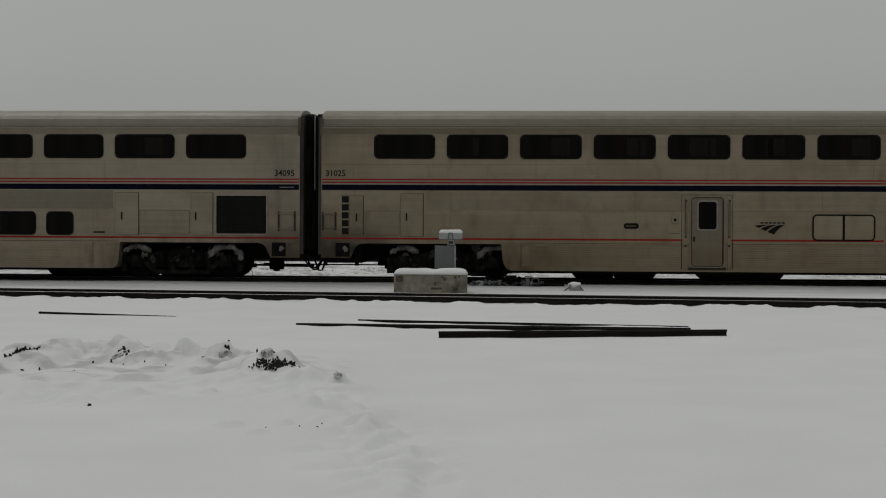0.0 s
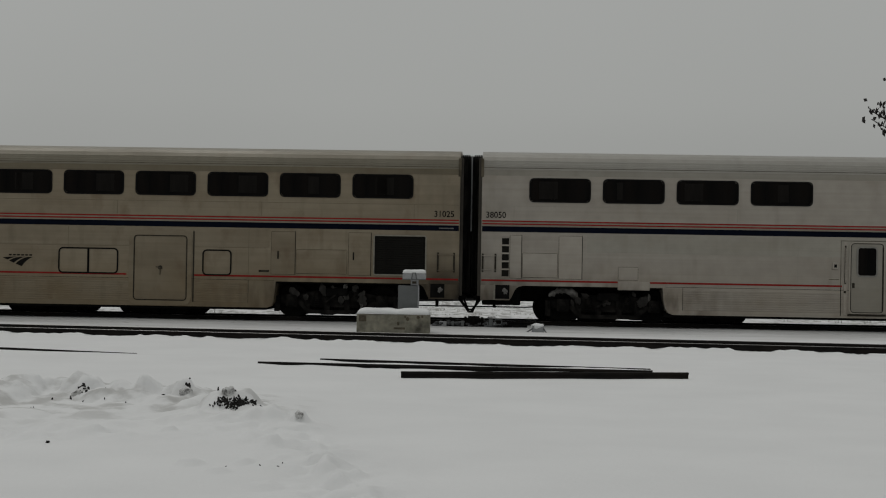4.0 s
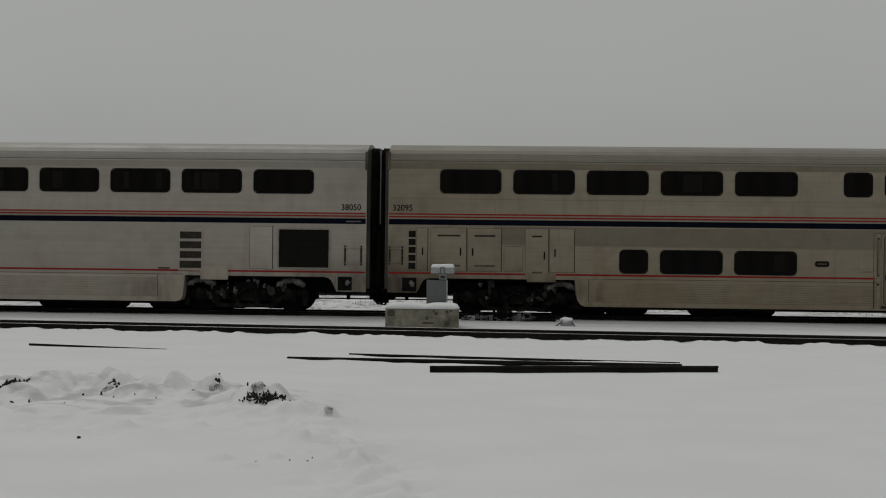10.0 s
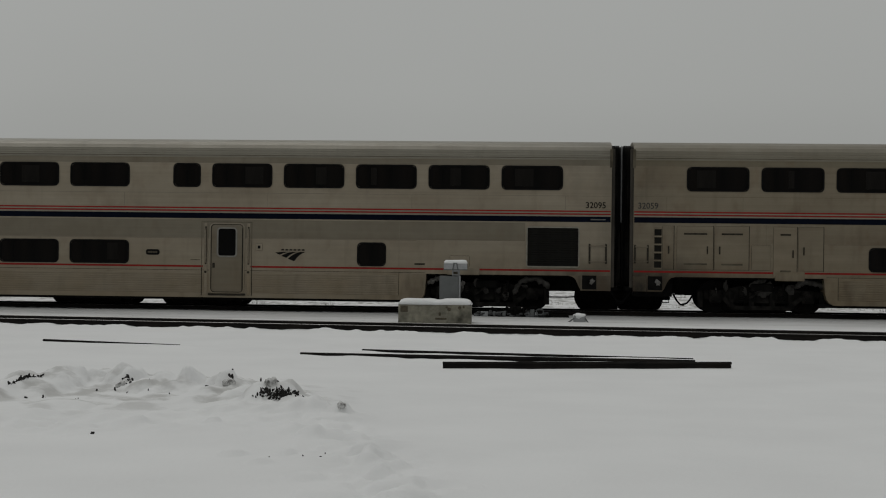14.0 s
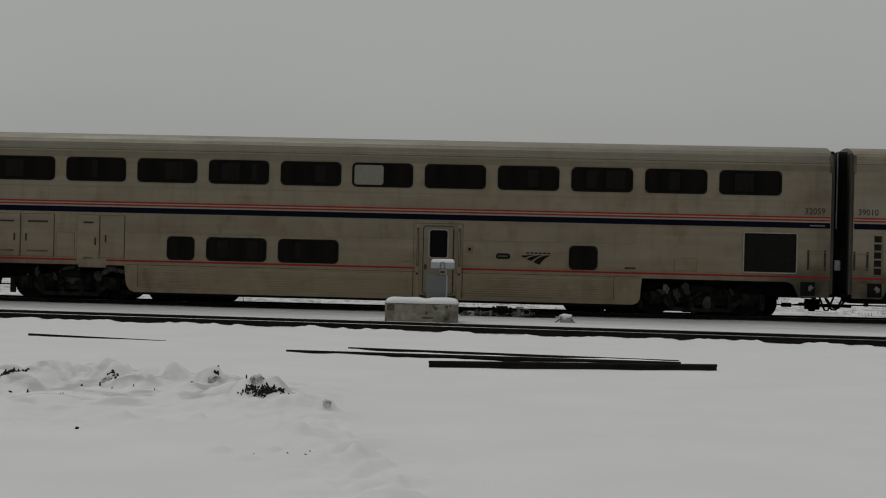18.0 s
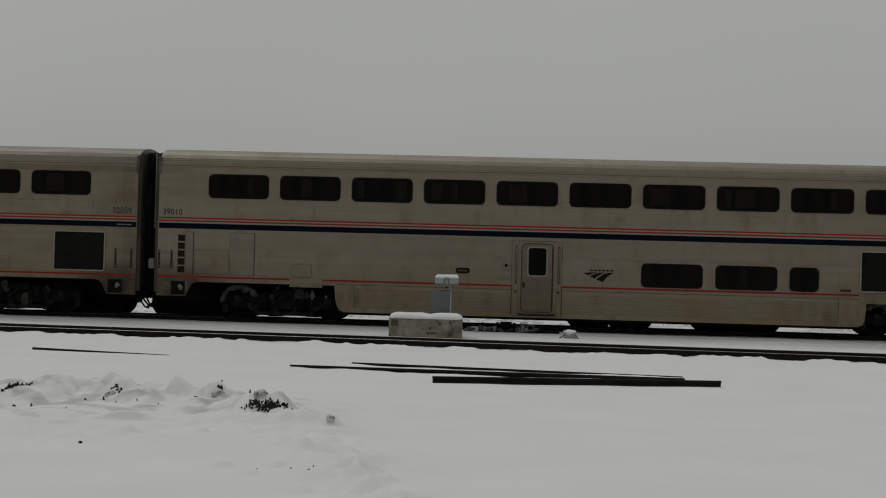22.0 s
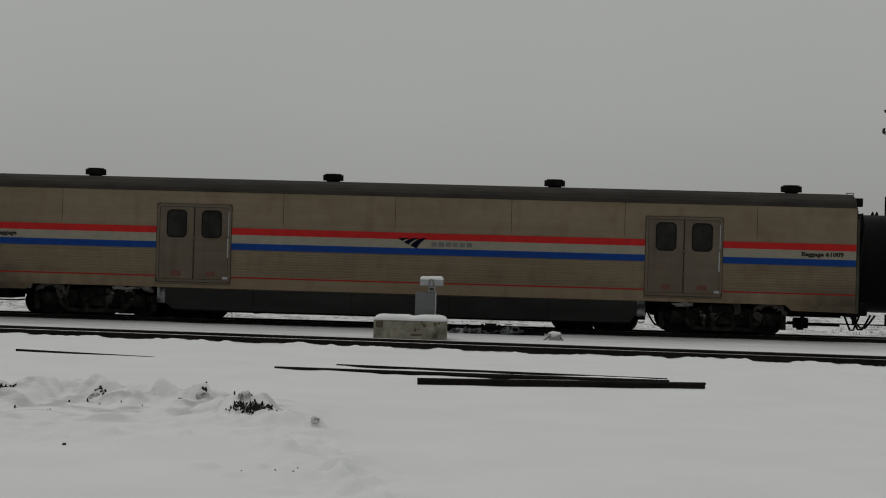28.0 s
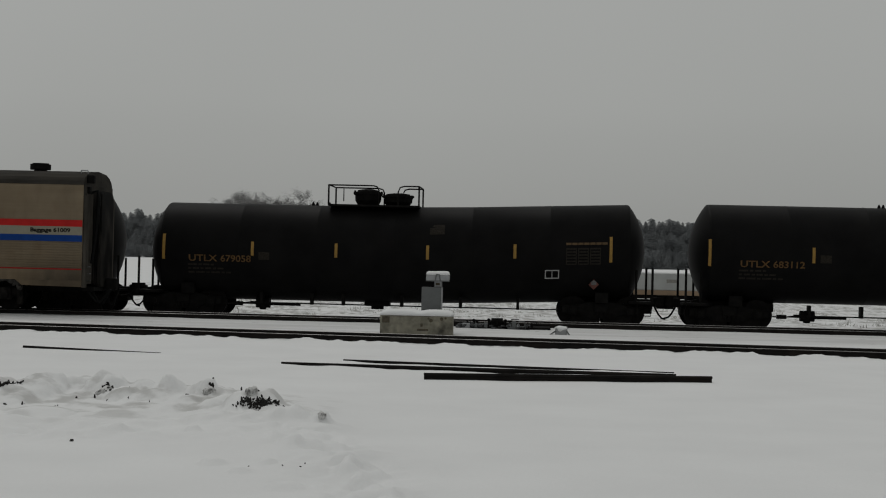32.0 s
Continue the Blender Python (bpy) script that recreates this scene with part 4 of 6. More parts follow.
def underframe(car):
    if not UNDER:
        UNDER["sill"] = finish("centre_sill", box(0.5, LEN - 0.5, -0.35, 0.35, 0.55, 0.98), BLACK)
        UNDER["floor"] = finish("underfloor", box(BODY0 + 0.05, BODY1 - 0.05, -1.42, 1.42, 0.98, 1.06), BLACK)
        UNDER["pan"] = finish("floor_pan", box(5.5, 20.1, -1.42, 1.42, 0.20, 0.30), BLACK)
        bm = bmesh.new()
        cyl(0.17, -0.55, 0.0, "x", 14, at=(0, 0.80), bm=bm)
        add_box(bm, -0.02, 0.30, -0.19, 0.19, 0.62, 0.98, 0.05)
        add_box(bm, -0.50, -0.10, -1.05, 1.05, 0.60, 0.72, 0.03)
        UNDER["coupler"] = finish("coupler", bm, BLACK)
        for k, y in enumerate((-0.95, -0.62, 0.5)):
            d = 0.10 + 0.06 * k
            w = 0.34 - 0.05 * k
            UNDER["hose", k] = finish("hose", tube([(-w, y, 0.66), (-w * 0.6, y, 0.50 - d * 0.4), (-w * 0.2, y, 0.40 - d), (w * 0.2, y, 0.40 - d), (w * 0.6, y, 0.50 - d * 0.4), (w, y, 0.66)], 0.03, 6), RUBBER)
        box_bm = bmesh.new()
        add_box(box_bm, 0.0, 1.1, -1.1, 0.2, 0.45, 0.98, 0.03)
        for k in range(4):
            add_box(box_bm, 0.08 + 0.26 * k, 0.24 + 0.26 * k, -1.16, -1.08, 0.52, 0.9, 0.01)
        UNDER["gear"] = finish("equipment_box", box_bm, BLACK)
    part("centre_sill", UNDER["sill"], None, car)
    part("underfloor", UNDER["floor"], None, car)
    part("coupler", UNDER["coupler"], None, car, at=pose(LEN, 0, 0))
    part("coupler", UNDER["coupler"], None, car, at=pose(0, 0, 0, 0, 0, 180))
    for k in range(3):
        part("hose", UNDER["hose", k], None, car, "drooping rubber hose", at=pose(LEN, 0, 0))
    part("equipment_box", UNDER["gear"], None, car, at=pose(0.35, 0, 0))


def end_wall(car, x, turn, top, steel_mat, deep=1.0):
    """The rubber gangway and the dark end of a car."""
    m = pose(x, 0, 0, 0, 0, turn) @ Matrix.Diagonal((deep, 1, 1, 1))
    key = ("end", round(top, 2))
    wall = cached(key + ("w",), lambda: finish("gangway", prism(rounded(-0.62, 0.62, 0.72, top - 0.06, 0.2), 0.0, 0.305, "x"), BELLOWS))
    g = part("gangway", wall, None, car, "black rubber gangway bellows", at=m)

    def fold(k):
        bm = bmesh.new()
        w = 0.66
        o, i = rounded(-w, w, 0.70, top - 0.02, 0.22), rounded(-w + 0.1, w - 0.1, 0.8, top - 0.14, 0.14)
        rows = [[bm.verts.new((c, a, b)) for a, b in q] for q, c in ((o, 0.03 + 0.06 * k), (o, 0.07 + 0.06 * k), (i, 0.07 + 0.06 * k), (i, 0.03 + 0.06 * k))]
        n = len(o)
        for s in range(4):
            for j in range(n):
                bm.faces.new((rows[s][j], rows[s][(j + 1) % n], rows[(s + 1) % 4][(j + 1) % n], rows[(s + 1) % 4][j]))
        return finish("fold", bm, BELLOWS)
    for k in range(4):
        part("fold", cached(key + (k,), lambda: fold(k)), None, g)
    for s in (-1, 1):
        part("corner_post", box(-0.02, 0.10, s * 1.40 - 0.10, s * 1.40 + 0.10, 0.7, top - 0.18, 0.02), END_SHEET, g)
        part("end_panel", box(-0.01, 0.05, s * 0.98 - 0.33, s * 0.98 + 0.33, 0.8, top - 0.12, 0.01), END_SHEET, g)


def end_skirt(car, x, flip, steel_mat, y):
    """The piece of side that hangs beside the coupler, with a slanted inner edge and a jacking pocket painted as a
    black plate.
    """
    o = [(0, 1.02), (0, 0.60), (0.82, 0.60), (0.88, 0.68), (0.95, 0.84), (1.00, 0.93), (1.08, 0.99), (1.20, 1.02)]
    if flip:
        o = [(-a, b) for a, b in o[::-1]]
    o = [(x + a, b) for a, b in o]
    k = part("end_skirt", prism(o, y, y + 0.10 if y < 0 else y - 0.10), steel_mat, car)
    if y < 0:
        a = x + (-0.80 if flip else 0.42)
        # flat black plate stands in for the shade of the open pocket
        part("pocket", box(a, a + 0.40, y - 0.008, y, 0.64, 1.03), BLACK, k, "black plate painting the shade inside a pocket")
        part("pocket_post", box(a - 0.05, a - 0.005, y - 0.012, y, 0.60, 1.06, 0.006), TRIM if steel_mat is STEEL_COOL else steel_mat, k)
        part("pocket_ice", cached(("pocket_ice", flip), lambda: lump_mesh("pocket_ice", 8 + flip, BRIGHT_ICE, 1.0, 0.5)), None, k, "dirty ice in the pocket", at=pose(a + 0.28, y - 0.004, 0.86) @ Matrix.Diagonal((0.06, 0.03, 0.085, 1)))


def deck_car(label, number, steel_mat, band_mat, uppers, lowers, door_at, sign, lamp, emblem, right, left, faded=False):
    """One double-deck stainless car; all places are metres from its left coupling."""
    car = thing("passenger_car", label, "train car", "cars of the passing train")
    roof_mat = ROOF_COOL if steel_mat is STEEL_COOL else ROOF_STEEL if steel_mat is STEEL_MID else steel_mat if steel_mat is STEEL_SOOTY else ROOF_WARM
    body = part("body", cached(("shell", steel_mat.name), lambda: shell_mesh(steel_mat, roof_mat)), None, car)
    k = left.get("skirt", 0.0)
    low = part("lower_body", cached(("skirt", steel_mat.name, k), lambda: finish("lower_body", prism([(5.44 + k, 1.02), (5.48 + k, 0.60), (5.53 + k, 0.43), (5.61 + k, 0.32), (5.73 + k, 0.27), (20.14, 0.27), (20.28, 0.32), (20.34, 0.44), (20.39, 1.02)], -HALF, HALF), steel_mat)), None, car)
    part("skirt_joint", box(5.50 + k, 20.34, Y0 - 0.004, Y0, 1.045, 1.055), GAP_AND_SHADE, low)
    for x in (6.0, 19.6):
        part("skirt_seam", box(x, x + 0.012, Y0 - 0.004, Y0, 0.40, 1.04), GAP_AND_SHADE, low)
    part("fluted_sheet", fluted(6.02, 19.58, 0.40, 0.98, 0.058, 0.006, Y0 - 0.001), steel_mat, low)
    cornice = part("cornice", box(BODY0, BODY1, Y0 - 0.012, Y0, 4.29, 4.335, 0.006), roof_mat, body)
    # thin dark strip that paints the shadow line above the cornice
    part("cornice_joint", box(BODY0, BODY1, Y0 - 0.003, Y0 + 0.01, 4.340, 4.352), SEAM_AND_SHADE, body)
    for k, (a, b) in enumerate(((4.40, 0.029), (4.465, 0.062), (4.53, 0.100))):
        part("roof_flute", box(BODY0, BODY1, Y0 + b, Y0 + b + 0.06, a, a + 0.03, 0.008), roof_mat, body)
    part("letterboard", box(BODY0 + 0.01, BODY1 - 0.01, Y0 - 0.004, Y0, 4.125, 4.285), band_mat, body, "darker strip over the upper windows")
    # flat strip; its darker steel on some cars paints the shade of flutes
    part("belt_sheet", box(3.3, right.get("belt", 20.2), Y0 - 0.002, Y0 + 0.01, 1.98, 2.50), steel_mat if steel_mat in (STEEL_WARM, STEEL_GRIMY) else band_mat, body, "flat strip under the navy stripe in place of flutes")
    for x in (4.0, 9.2, 14.4, 19.6):
        part("seam", box(x, x + 0.012, Y0 - 0.003, Y0, 1.2, 2.5), band_mat, body)
    part("sheet_joint", box(BODY0 + 0.02, BODY1 - 0.02, Y0 - 0.003, Y0, 3.262, 3.274), band_mat, body)
    for x in (1.22, 3.35, 7.5, 11.65, 15.8, 19.95, 24.3):
        part("seam", box(x, x + 0.012, Y0 - 0.003, Y0, 2.87, 3.262), band_mat, body)
    part("sheet_joint", box(5.7, 20.1, Y0 - 0.004, Y0, 1.96, 1.972), band_mat, body)
    for x, w in ((BODY0 - 0.03, 0.08), (BODY1 - 0.05, 0.08)):
        part("corner_plate", box(x, x + w, Y0 - 0.02, Y0 + 0.05, 4.08, 4.60, 0.01), SEAM_AND_SHADE, body)
    # thin pale rod added for the streak seen in the gap
    part("gangway_edge", tube([(LEN, -0.70, right.get("edge", (2.55, 4.74))[0]), (LEN, -0.70, right.get("edge", (2.55, 4.74))[1])], 0.022, 8), LIGHT_PAINT, car, "pale rod where the gangway plates meet")
    for y in (Y0, HALF):
        end_skirt(car, BODY0, False, steel_mat, y)
        end_skirt(car, BODY1, True, steel_mat, y)
    underframe(car)
    part("floor_pan", UNDER["pan"], None, car)
    end_wall(car, BODY1 - 0.005, 0, 4.79, steel_mat, right.get("bellows", 1.0))
    end_wall(car, BODY0 + 0.005, 180, 4.79, steel_mat)
    for a, b, *extra in uppers:
        window(car, a, b, 3.40 - right.get("lower", 0.0), 4.10 - right.get("lower", 0.0), blind=extra[0] if extra else None)
    for a, b in lowers:
        window(car, a, b, 1.19, 1.88)
    if door_at:
        door(car, door_at[0], door_at[1], steel_mat)
    gaps = ([(door_at[0] - 0.24, door_at[1] + 0.22)] if door_at else []) + list(right.get("gaps", ())) + list(left.get("gaps", ()))
    stripes(car, gaps)
    if sign:
        plate_mark(car, sign[0], sign[1], 1.47, 1.63)
    if lamp:
        l = part("call_lamp", box(lamp, lamp + 0.18, Y0 - 0.03, Y0, 1.62, 1.83, 0.02), steel_mat, car)
        part("lens", box(lamp + 0.05, lamp + 0.13, Y0 - 0.036, Y0 - 0.02, 1.68, 1.77, 0.01), DARK_MARK, l)
    if emblem:
        swoosh(car, emblem[0], emblem[1], 1.33, 1.60, Y0, DARK_MARK, DARK_MARK)
    nm = GREY_MARK if faded else DARK_MARK
    lettering("car_number", number, 0.17, 0.44, Y0 - 0.003, 2.93, nm, car, width=0.56, bold=0.003)
    lettering("car_number", number, 0.17, 24.88, Y0 - 0.003, 2.93, nm, car, width=0.56, bold=0.003)
    part("name_bar", box(25.02, 25.44, Y0 - 0.007, Y0 - 0.004, 2.59, 2.625), SMALL_PRINT, car, "small pale lettering bar")
    # right end: ventilation grille, equipment doors, rungs
    g = right["grille"]
    grille(car, g[0], g[1], 1.28, 2.36, steel_mat)
    for h in right.get("hatches", ()):
        hatch(car, h[0], h[1], h[2], h[3], steel_mat, *h[4:])
    hand_rungs(car, 25.0, 25.46, 1.42, 1.86, steel_mat)
    # left end
    ladder_cells(car, 0.90, 1.10, 1.25, 2.38, 5, steel_mat)
    hand_rungs(car, 0.36, 0.72, 1.45, 1.85, steel_mat)
    for h in left.get("hatches", ()):
        hatch(car, h[0], h[1], h[2], h[3], steel_mat, *h[4:])
    for o in right.get("over", ()):
        part("bogie_cover", box(o[0], o[1], Y0 - 0.015, Y0 + 0.05, o[2], o[3], 0.02), steel_mat, car, "steel cover plate that laps over the bogie")
    for o in left.get("over", ()):
        part("bogie_cover", box(o[0], o[1], Y0 - 0.015, Y0 + 0.05, o[2], o[3], 0.02), steel_mat, car, "steel cover plate that laps over the bogie")
    for lv in right.get("louvres", ()):
        f = part("louvre_panel", box(lv[0] - 0.05, lv[1] + 0.05, Y0 - 0.012, Y0, lv[2] - 0.05, lv[3] + 0.05, 0.01), steel_mat, car)
        for k in range(4):
            z = lv[2] + (lv[3] - lv[2]) * k / 4
            part("louvre", box(lv[0], lv[1], Y0 - 0.018, Y0 - 0.006, z + 0.03, z + 0.23), GAP_AND_SHADE, f)
    for fd in right.get("freight", ()):
        fr = part("freight_door_frame", ring(fd[0], fd[1], 0.45, 2.26, 0.08, 0.16, Y0 - 0.02, Y0, 3), steel_mat, car)
        part("gasket", ring(fd[0], fd[1], 0.45, 2.26, 0.08, 0.028, Y0 - 0.026, Y0, 3), GAP_AND_SHADE, fr)
        part("edge_strip", box(fd[1] + 0.19, fd[1] + 0.225, Y0 - 0.02, Y0, 0.40, 2.42), GAP_AND_SHADE, fr)
        lf = part("freight_door", prism(rounded(fd[0] + 0.01, fd[1] - 0.01, 0.46, 2.25, 0.08), Y0 - 0.012, Y0), steel_mat, car, "wide plain freight door")
        mx = (fd[0] + fd[1]) / 2
        part("latch", tube([(mx - 0.12, Y0 - 0.03, 1.38), (mx, Y0 - 0.04, 1.36), (mx, Y0 - 0.04, 1.16)], 0.016, 6), SEAM_AND_SHADE, lf)
        part("latch_boss", cyl(0.06, Y0 - 0.04, Y0 - 0.01, "y", 12, at=(mx, 1.36)), GAP_AND_SHADE, lf)
    for bw in right.get("blanks", ()):
        blank_window(car, bw[0], bw[1], 1.20, 1.86, steel_mat, bw[2])
    for sp in right.get("labels", ()):
        part("small_label", box(sp[0], sp[1], Y0 - 0.004, Y0, sp[2], sp[3]), GAP_AND_SHADE, car)
    for x in (3.95, 22.1):
        for w in coach_truck(car, x):
            SPINNING.append(w)
    return car


def row(start, n, pitch=2.072, width=1.72):
    return [(round(start + pitch * k, 3), round(start + pitch * k + width, 3)) for k in range(n)]


STD_LEFT = {"hatches": [(1.12, 1.52, 1.25, 2.38, steel_handle) for steel_handle in (1.32,)] + [(1.55, 2.55, 1.25, 1.95), (2.57, 3.23, 1.22, 2.45, 2.75)]}
STD_RIGHT = {"grille": (23.2, 24.64), "hatches": [(20.24, 20.94, 1.22, 2.45, 20.45), (20.96, 22.42, 1.25, 1.95), (22.45, 23.1, 1.22, 2.45, 22.6)], "labels": [(19.65, 19.9, 1.28, 1.33)]}
CUPBOARDS = {"skirt": 0.17, "hatches": [(1.12, 1.45, 1.22, 2.46, 1.3), (1.52, 2.55, 1.22, 2.46, 2.38, True), (2.57, 3.54, 1.22, 2.46, 2.72, True), (3.60, 4.15, 1.22, 1.95), (4.20, 4.87, 1.05, 2.46, 4.75, True), (4.89, 5.60, 1.22, 2.46, 5.05)], "over": [(4.26, 5.08, 0.94, 1.20)], "gaps": [(4.26, 5.08)]}

CARS = []
CARS.append(deck_car("dirty stainless double-deck coach with dark windows", "34095", STEEL_MID, BAND_MID, row(1.58, 11), [(14.10, 15.82), (16.17, 17.9), (18.22, 19.0)], (10.75, 11.64), (8.89, 9.29), 10.25, (12.5, 13.4), {**STD_RIGHT, "labels": [(19.62, 19.95, 1.28, 1.33)]}, STD_LEFT))
CARS.append(deck_car("brownish stainless double-deck coach with a freight door and plated lower windows", "31025", STEEL_WARM, BAND_WARM, row(1.80, 11), [], (10.78, 11.67), (8.89, 9.31), 10.23, (12.52, 13.4), {**STD_RIGHT, "blanks": [(14.17, 15.82, True), (18.32, 19.08, False)], "freight": [(16.33, 17.82)], "gaps": [(16.10, 18.05)], "labels": [(19.9, 20.2, 1.28, 1.34)]}, STD_LEFT))
CARS.append(deck_car("clean pale stainless double-deck car with a windowless middle upstairs", "38050", STEEL_COOL, BAND_COOL, row(1.63, 4) + row(14.04, 5), [], (10.68, 11.58), None, 10.16, (12.46, 13.36), {"lower": 0.045, "grille": (23.1, 24.53), "hatches": [(22.25, 22.92, 1.22, 2.45)], "louvres": [(20.24, 20.86, 1.2, 2.32)], "over": [(20.84, 21.64, 0.90, 1.30)], "gaps": [(20.84, 21.64)], "labels": [(19.62, 19.95, 1.20, 1.24)]}, {"hatches": [(1.12, 1.46, 1.22, 2.45), (1.48, 2.48, 1.25, 1.95), (2.5, 3.17, 1.22, 2.45), (4.18, 4.75, 1.22, 1.60)], "over": [(4.18, 5.08, 0.94, 1.19)], "gaps": [(4.18, 5.08)]}))
CARS.append(deck_car("stainless double-deck sleeping car with two cupboard doors at one end", "32095", STEEL_MID, BAND_MID, row(1.76, 5) + [(13.06, 13.84)] + row(14.19, 5), [(6.84, 7.63), (7.98, 9.71), (10.05, 11.77)], (14.20, 15.12), (12.30, 12.70), 15.50, (16.05, 16.93), {"grille": (23.25, 24.68), "belt": 23.18, "hatches": [(21.05, 21.62, 1.22, 1.55)], "over": [(20.98, 21.9, 1.00, 1.21)], "gaps": [(20.98, 21.9)], "blanks": [], "labels": [(20.05, 20.35, 1.27, 1.32)]}, CUPBOARDS))
window(CARS[-1], 18.39, 19.20, 1.19, 1.88)
CARS.append(deck_car("grimy brown-streaked stainless sleeping car with one blind drawn upstairs", "32059", STEEL_GRIMY, BAND_WARM, row(1.77, 5) + [(12.11, 13.83, 0.86)] + row(14.18, 5), [(6.82, 7.60), (7.96, 9.68), (10.03, 11.75)], (14.2, 15.07), (16.27, 16.67), 15.43, (16.95, 17.83), {"grille": (23.22, 24.66), "hatches": [(21.28, 21.92, 1.25, 1.62)], "labels": [(19.9, 20.2, 1.27, 1.32)]}, CUPBOARDS, faded=True))
window(CARS[-1], 18.31, 19.10, 1.19, 1.88)
cable_box = part("cable_box", box(LEN - 0.09, LEN + 0.09, -1.02, -0.90, 1.36, 1.66, 0.03), LIGHT_PAINT, CARS[-1], "pale jumper cable box in the gap")
part("cable_loop", tube([(LEN - 0.06, -0.96, 1.38), (LEN - 0.07, -0.97, 1.15), (LEN, -0.98, 1.04), (LEN + 0.07, -0.97, 1.15), (LEN + 0.06, -0.96, 1.38)], 0.02, 6), RUBBER, cable_box)
CARS.append(deck_car("dull stainless double-deck sleeping car next to the baggage car", "39010", STEEL_SOOTY, BAND_MID, row(1.73, 10, 2.061) + [(23.27, 24.08)], [(14.10, 15.80), (16.17, 17.87), (18.23, 19.02)], (10.75, 11.64), (8.89, 9.29), 10.23, (12.5, 13.37), {"bellows": 0.62, "edge": (1.5, 3.45), "grille": (20.22, 21.67), "belt": 20.14, "hatches": [(22.86, 23.59, 1.22, 2.45)], "over": [(20.22, 21.7, 0.92, 1.24)], "gaps": [(20.18, 21.72)], "labels": [(19.65, 19.95, 1.25, 1.31)]}, {"hatches": [(1.12, 1.35, 1.22, 2.45), (1.38, 2.38, 1.25, 1.95), (2.4, 3.12, 1.22, 2.45), (4.18, 4.78, 1.22, 1.60)], "over": [(4.15, 5.1, 0.94, 1.19)], "gaps": [(4.15, 5.1)]}, faded=True))


# ---- the baggage car ----
def baggage_car():
    car = thing("baggage_car", "old single-deck ribbed steel baggage car with red, cream and blue bands", "train car", "cars of the passing train")
    b0, b1, h = 0.26, 25.57, 1.52
    y = -h
    right = [(h, 0.90), (h, 3.68), (h - 0.05, 3.78), (h - 0.15, 3.88), (h - 0.35, 3.98), (h - 0.7, 4.07), (0, 4.12)]
    out = right + [(-a, b) for a, b in right[::-1][1:]]
    wall = [p for p in out if p[1] <= 3.68]
    body = part("body", prism(wall, b0, b1, "x"), STEEL_BAG, car)
    part("roof", prism([p for p in out if p[1] >= 3.68], b0, b1, "x"), ROOF_DARK, car, "dark grey weathered roof")
    part("ribbed_sheet", fluted(b0 + 0.02, b1 - 0.02, 1.26, 2.01, 0.072, 0.010, y), STEEL_BAG, body, "horizontal ribs of the lower side")
    part("gutter", box(b0, b1, y - 0.03, y, 3.66, 3.70, 0.01), ROOF_DARK, car)
    for x in (3.0, 9.4, 12.6, 15.9, 19.1, 22.8):
        part("seam", box(x, x + 0.012, y - 0.003, y, 2.72, 3.66), GAP_AND_SHADE, body)
    doors = ((5.78, 7.92), (19.70, 21.85))
    spans = ((b0 + 0.01, doors[0][0] - 0.02), (doors[0][1] + 0.02, doors[1][0] - 0.02), (doors[1][1] + 0.02, b1 - 0.01))
    for a, b in spans:
        part("band", box(a, b, y - 0.030, y, 2.45, 2.64), BRIGHT_RED, car, "broad red band")
        part("band", box(a, b, y - 0.028, y, 2.205, 2.45), CREAM, car, "cream band")
        part("band", box(a, b, y - 0.030, y, 2.02, 2.205), BLUE, car, "broad blue band")
        part("stripe", box(a, b, y - 0.006, y, 1.205, 1.245), RED, car, "thin red line")
    for a, b in doors:
        fr = part("door_frame", ring(a + 0.07, b - 0.07, 1.14, 3.22, 0.05, 0.07, y - 0.035, y, 2), BAG_DOOR, car)
        part("seal", ring(a + 0.005, b - 0.005, 1.075, 3.285, 0.025, 0.018, y - 0.032, y, 2), GAP_AND_SHADE, fr)
        part("joint", box((a + b) / 2 - 0.012, (a + b) / 2 + 0.012, y - 0.026, y, 1.14, 3.22), GAP_AND_SHADE, fr)
        for z in (1.62, 2.28):
            part("hasp", box((a + b) / 2 - 0.045, (a + b) / 2 + 0.045, y - 0.034, y, z, z + 0.09, 0.01), STAIN, fr)
        part("sill_plate", box(a - 0.02, b + 0.02, y - 0.02, y, 1.0, 1.06, 0.006), BAG_DOOR, fr)
        for c in ((a + 0.08, (a + b) / 2 - 0.015), ((a + b) / 2 + 0.015, b - 0.08)):
            d = part("door", box(c[0], c[1], y - 0.020, y, 1.15, 3.21, 0.008), BAG_DOOR, car, "worn steel loading door")
            mx = (c[0] + c[1]) / 2
            part("gasket", ring(mx - 0.26, mx + 0.26, 2.36, 3.10, 0.11, 0.03, y - 0.032, y), RUBBER, d)
            part("pane", prism(rounded(mx - 0.26, mx + 0.26, 2.36, 3.10, 0.11), y - 0.024, y), BAG_GLASS, d)
            part("notice", box(mx - 0.12, mx + 0.14, y - 0.025, y - 0.01, 1.24, 1.38), NOTICE, d, "faded red notice")
        part("latch", box(b - 0.22, b - 0.07, y - 0.05, y, 1.16, 1.24, 0.01), LIGHT_PAINT, fr, "bright door latch")
        # pale strips added for the white streak at the door's right edge
        part("weather_strip", box(b - 0.105, b - 0.065, y - 0.045, y, 1.78, 2.34, 0.012), LIGHT_PAINT, fr, "pale strip along the door edge")
        part("weather_strip", box(b - 0.085, b - 0.06, y - 0.045, y, 2.40, 3.10, 0.008), LIGHT_PAINT, fr, "pale strip along the door edge")
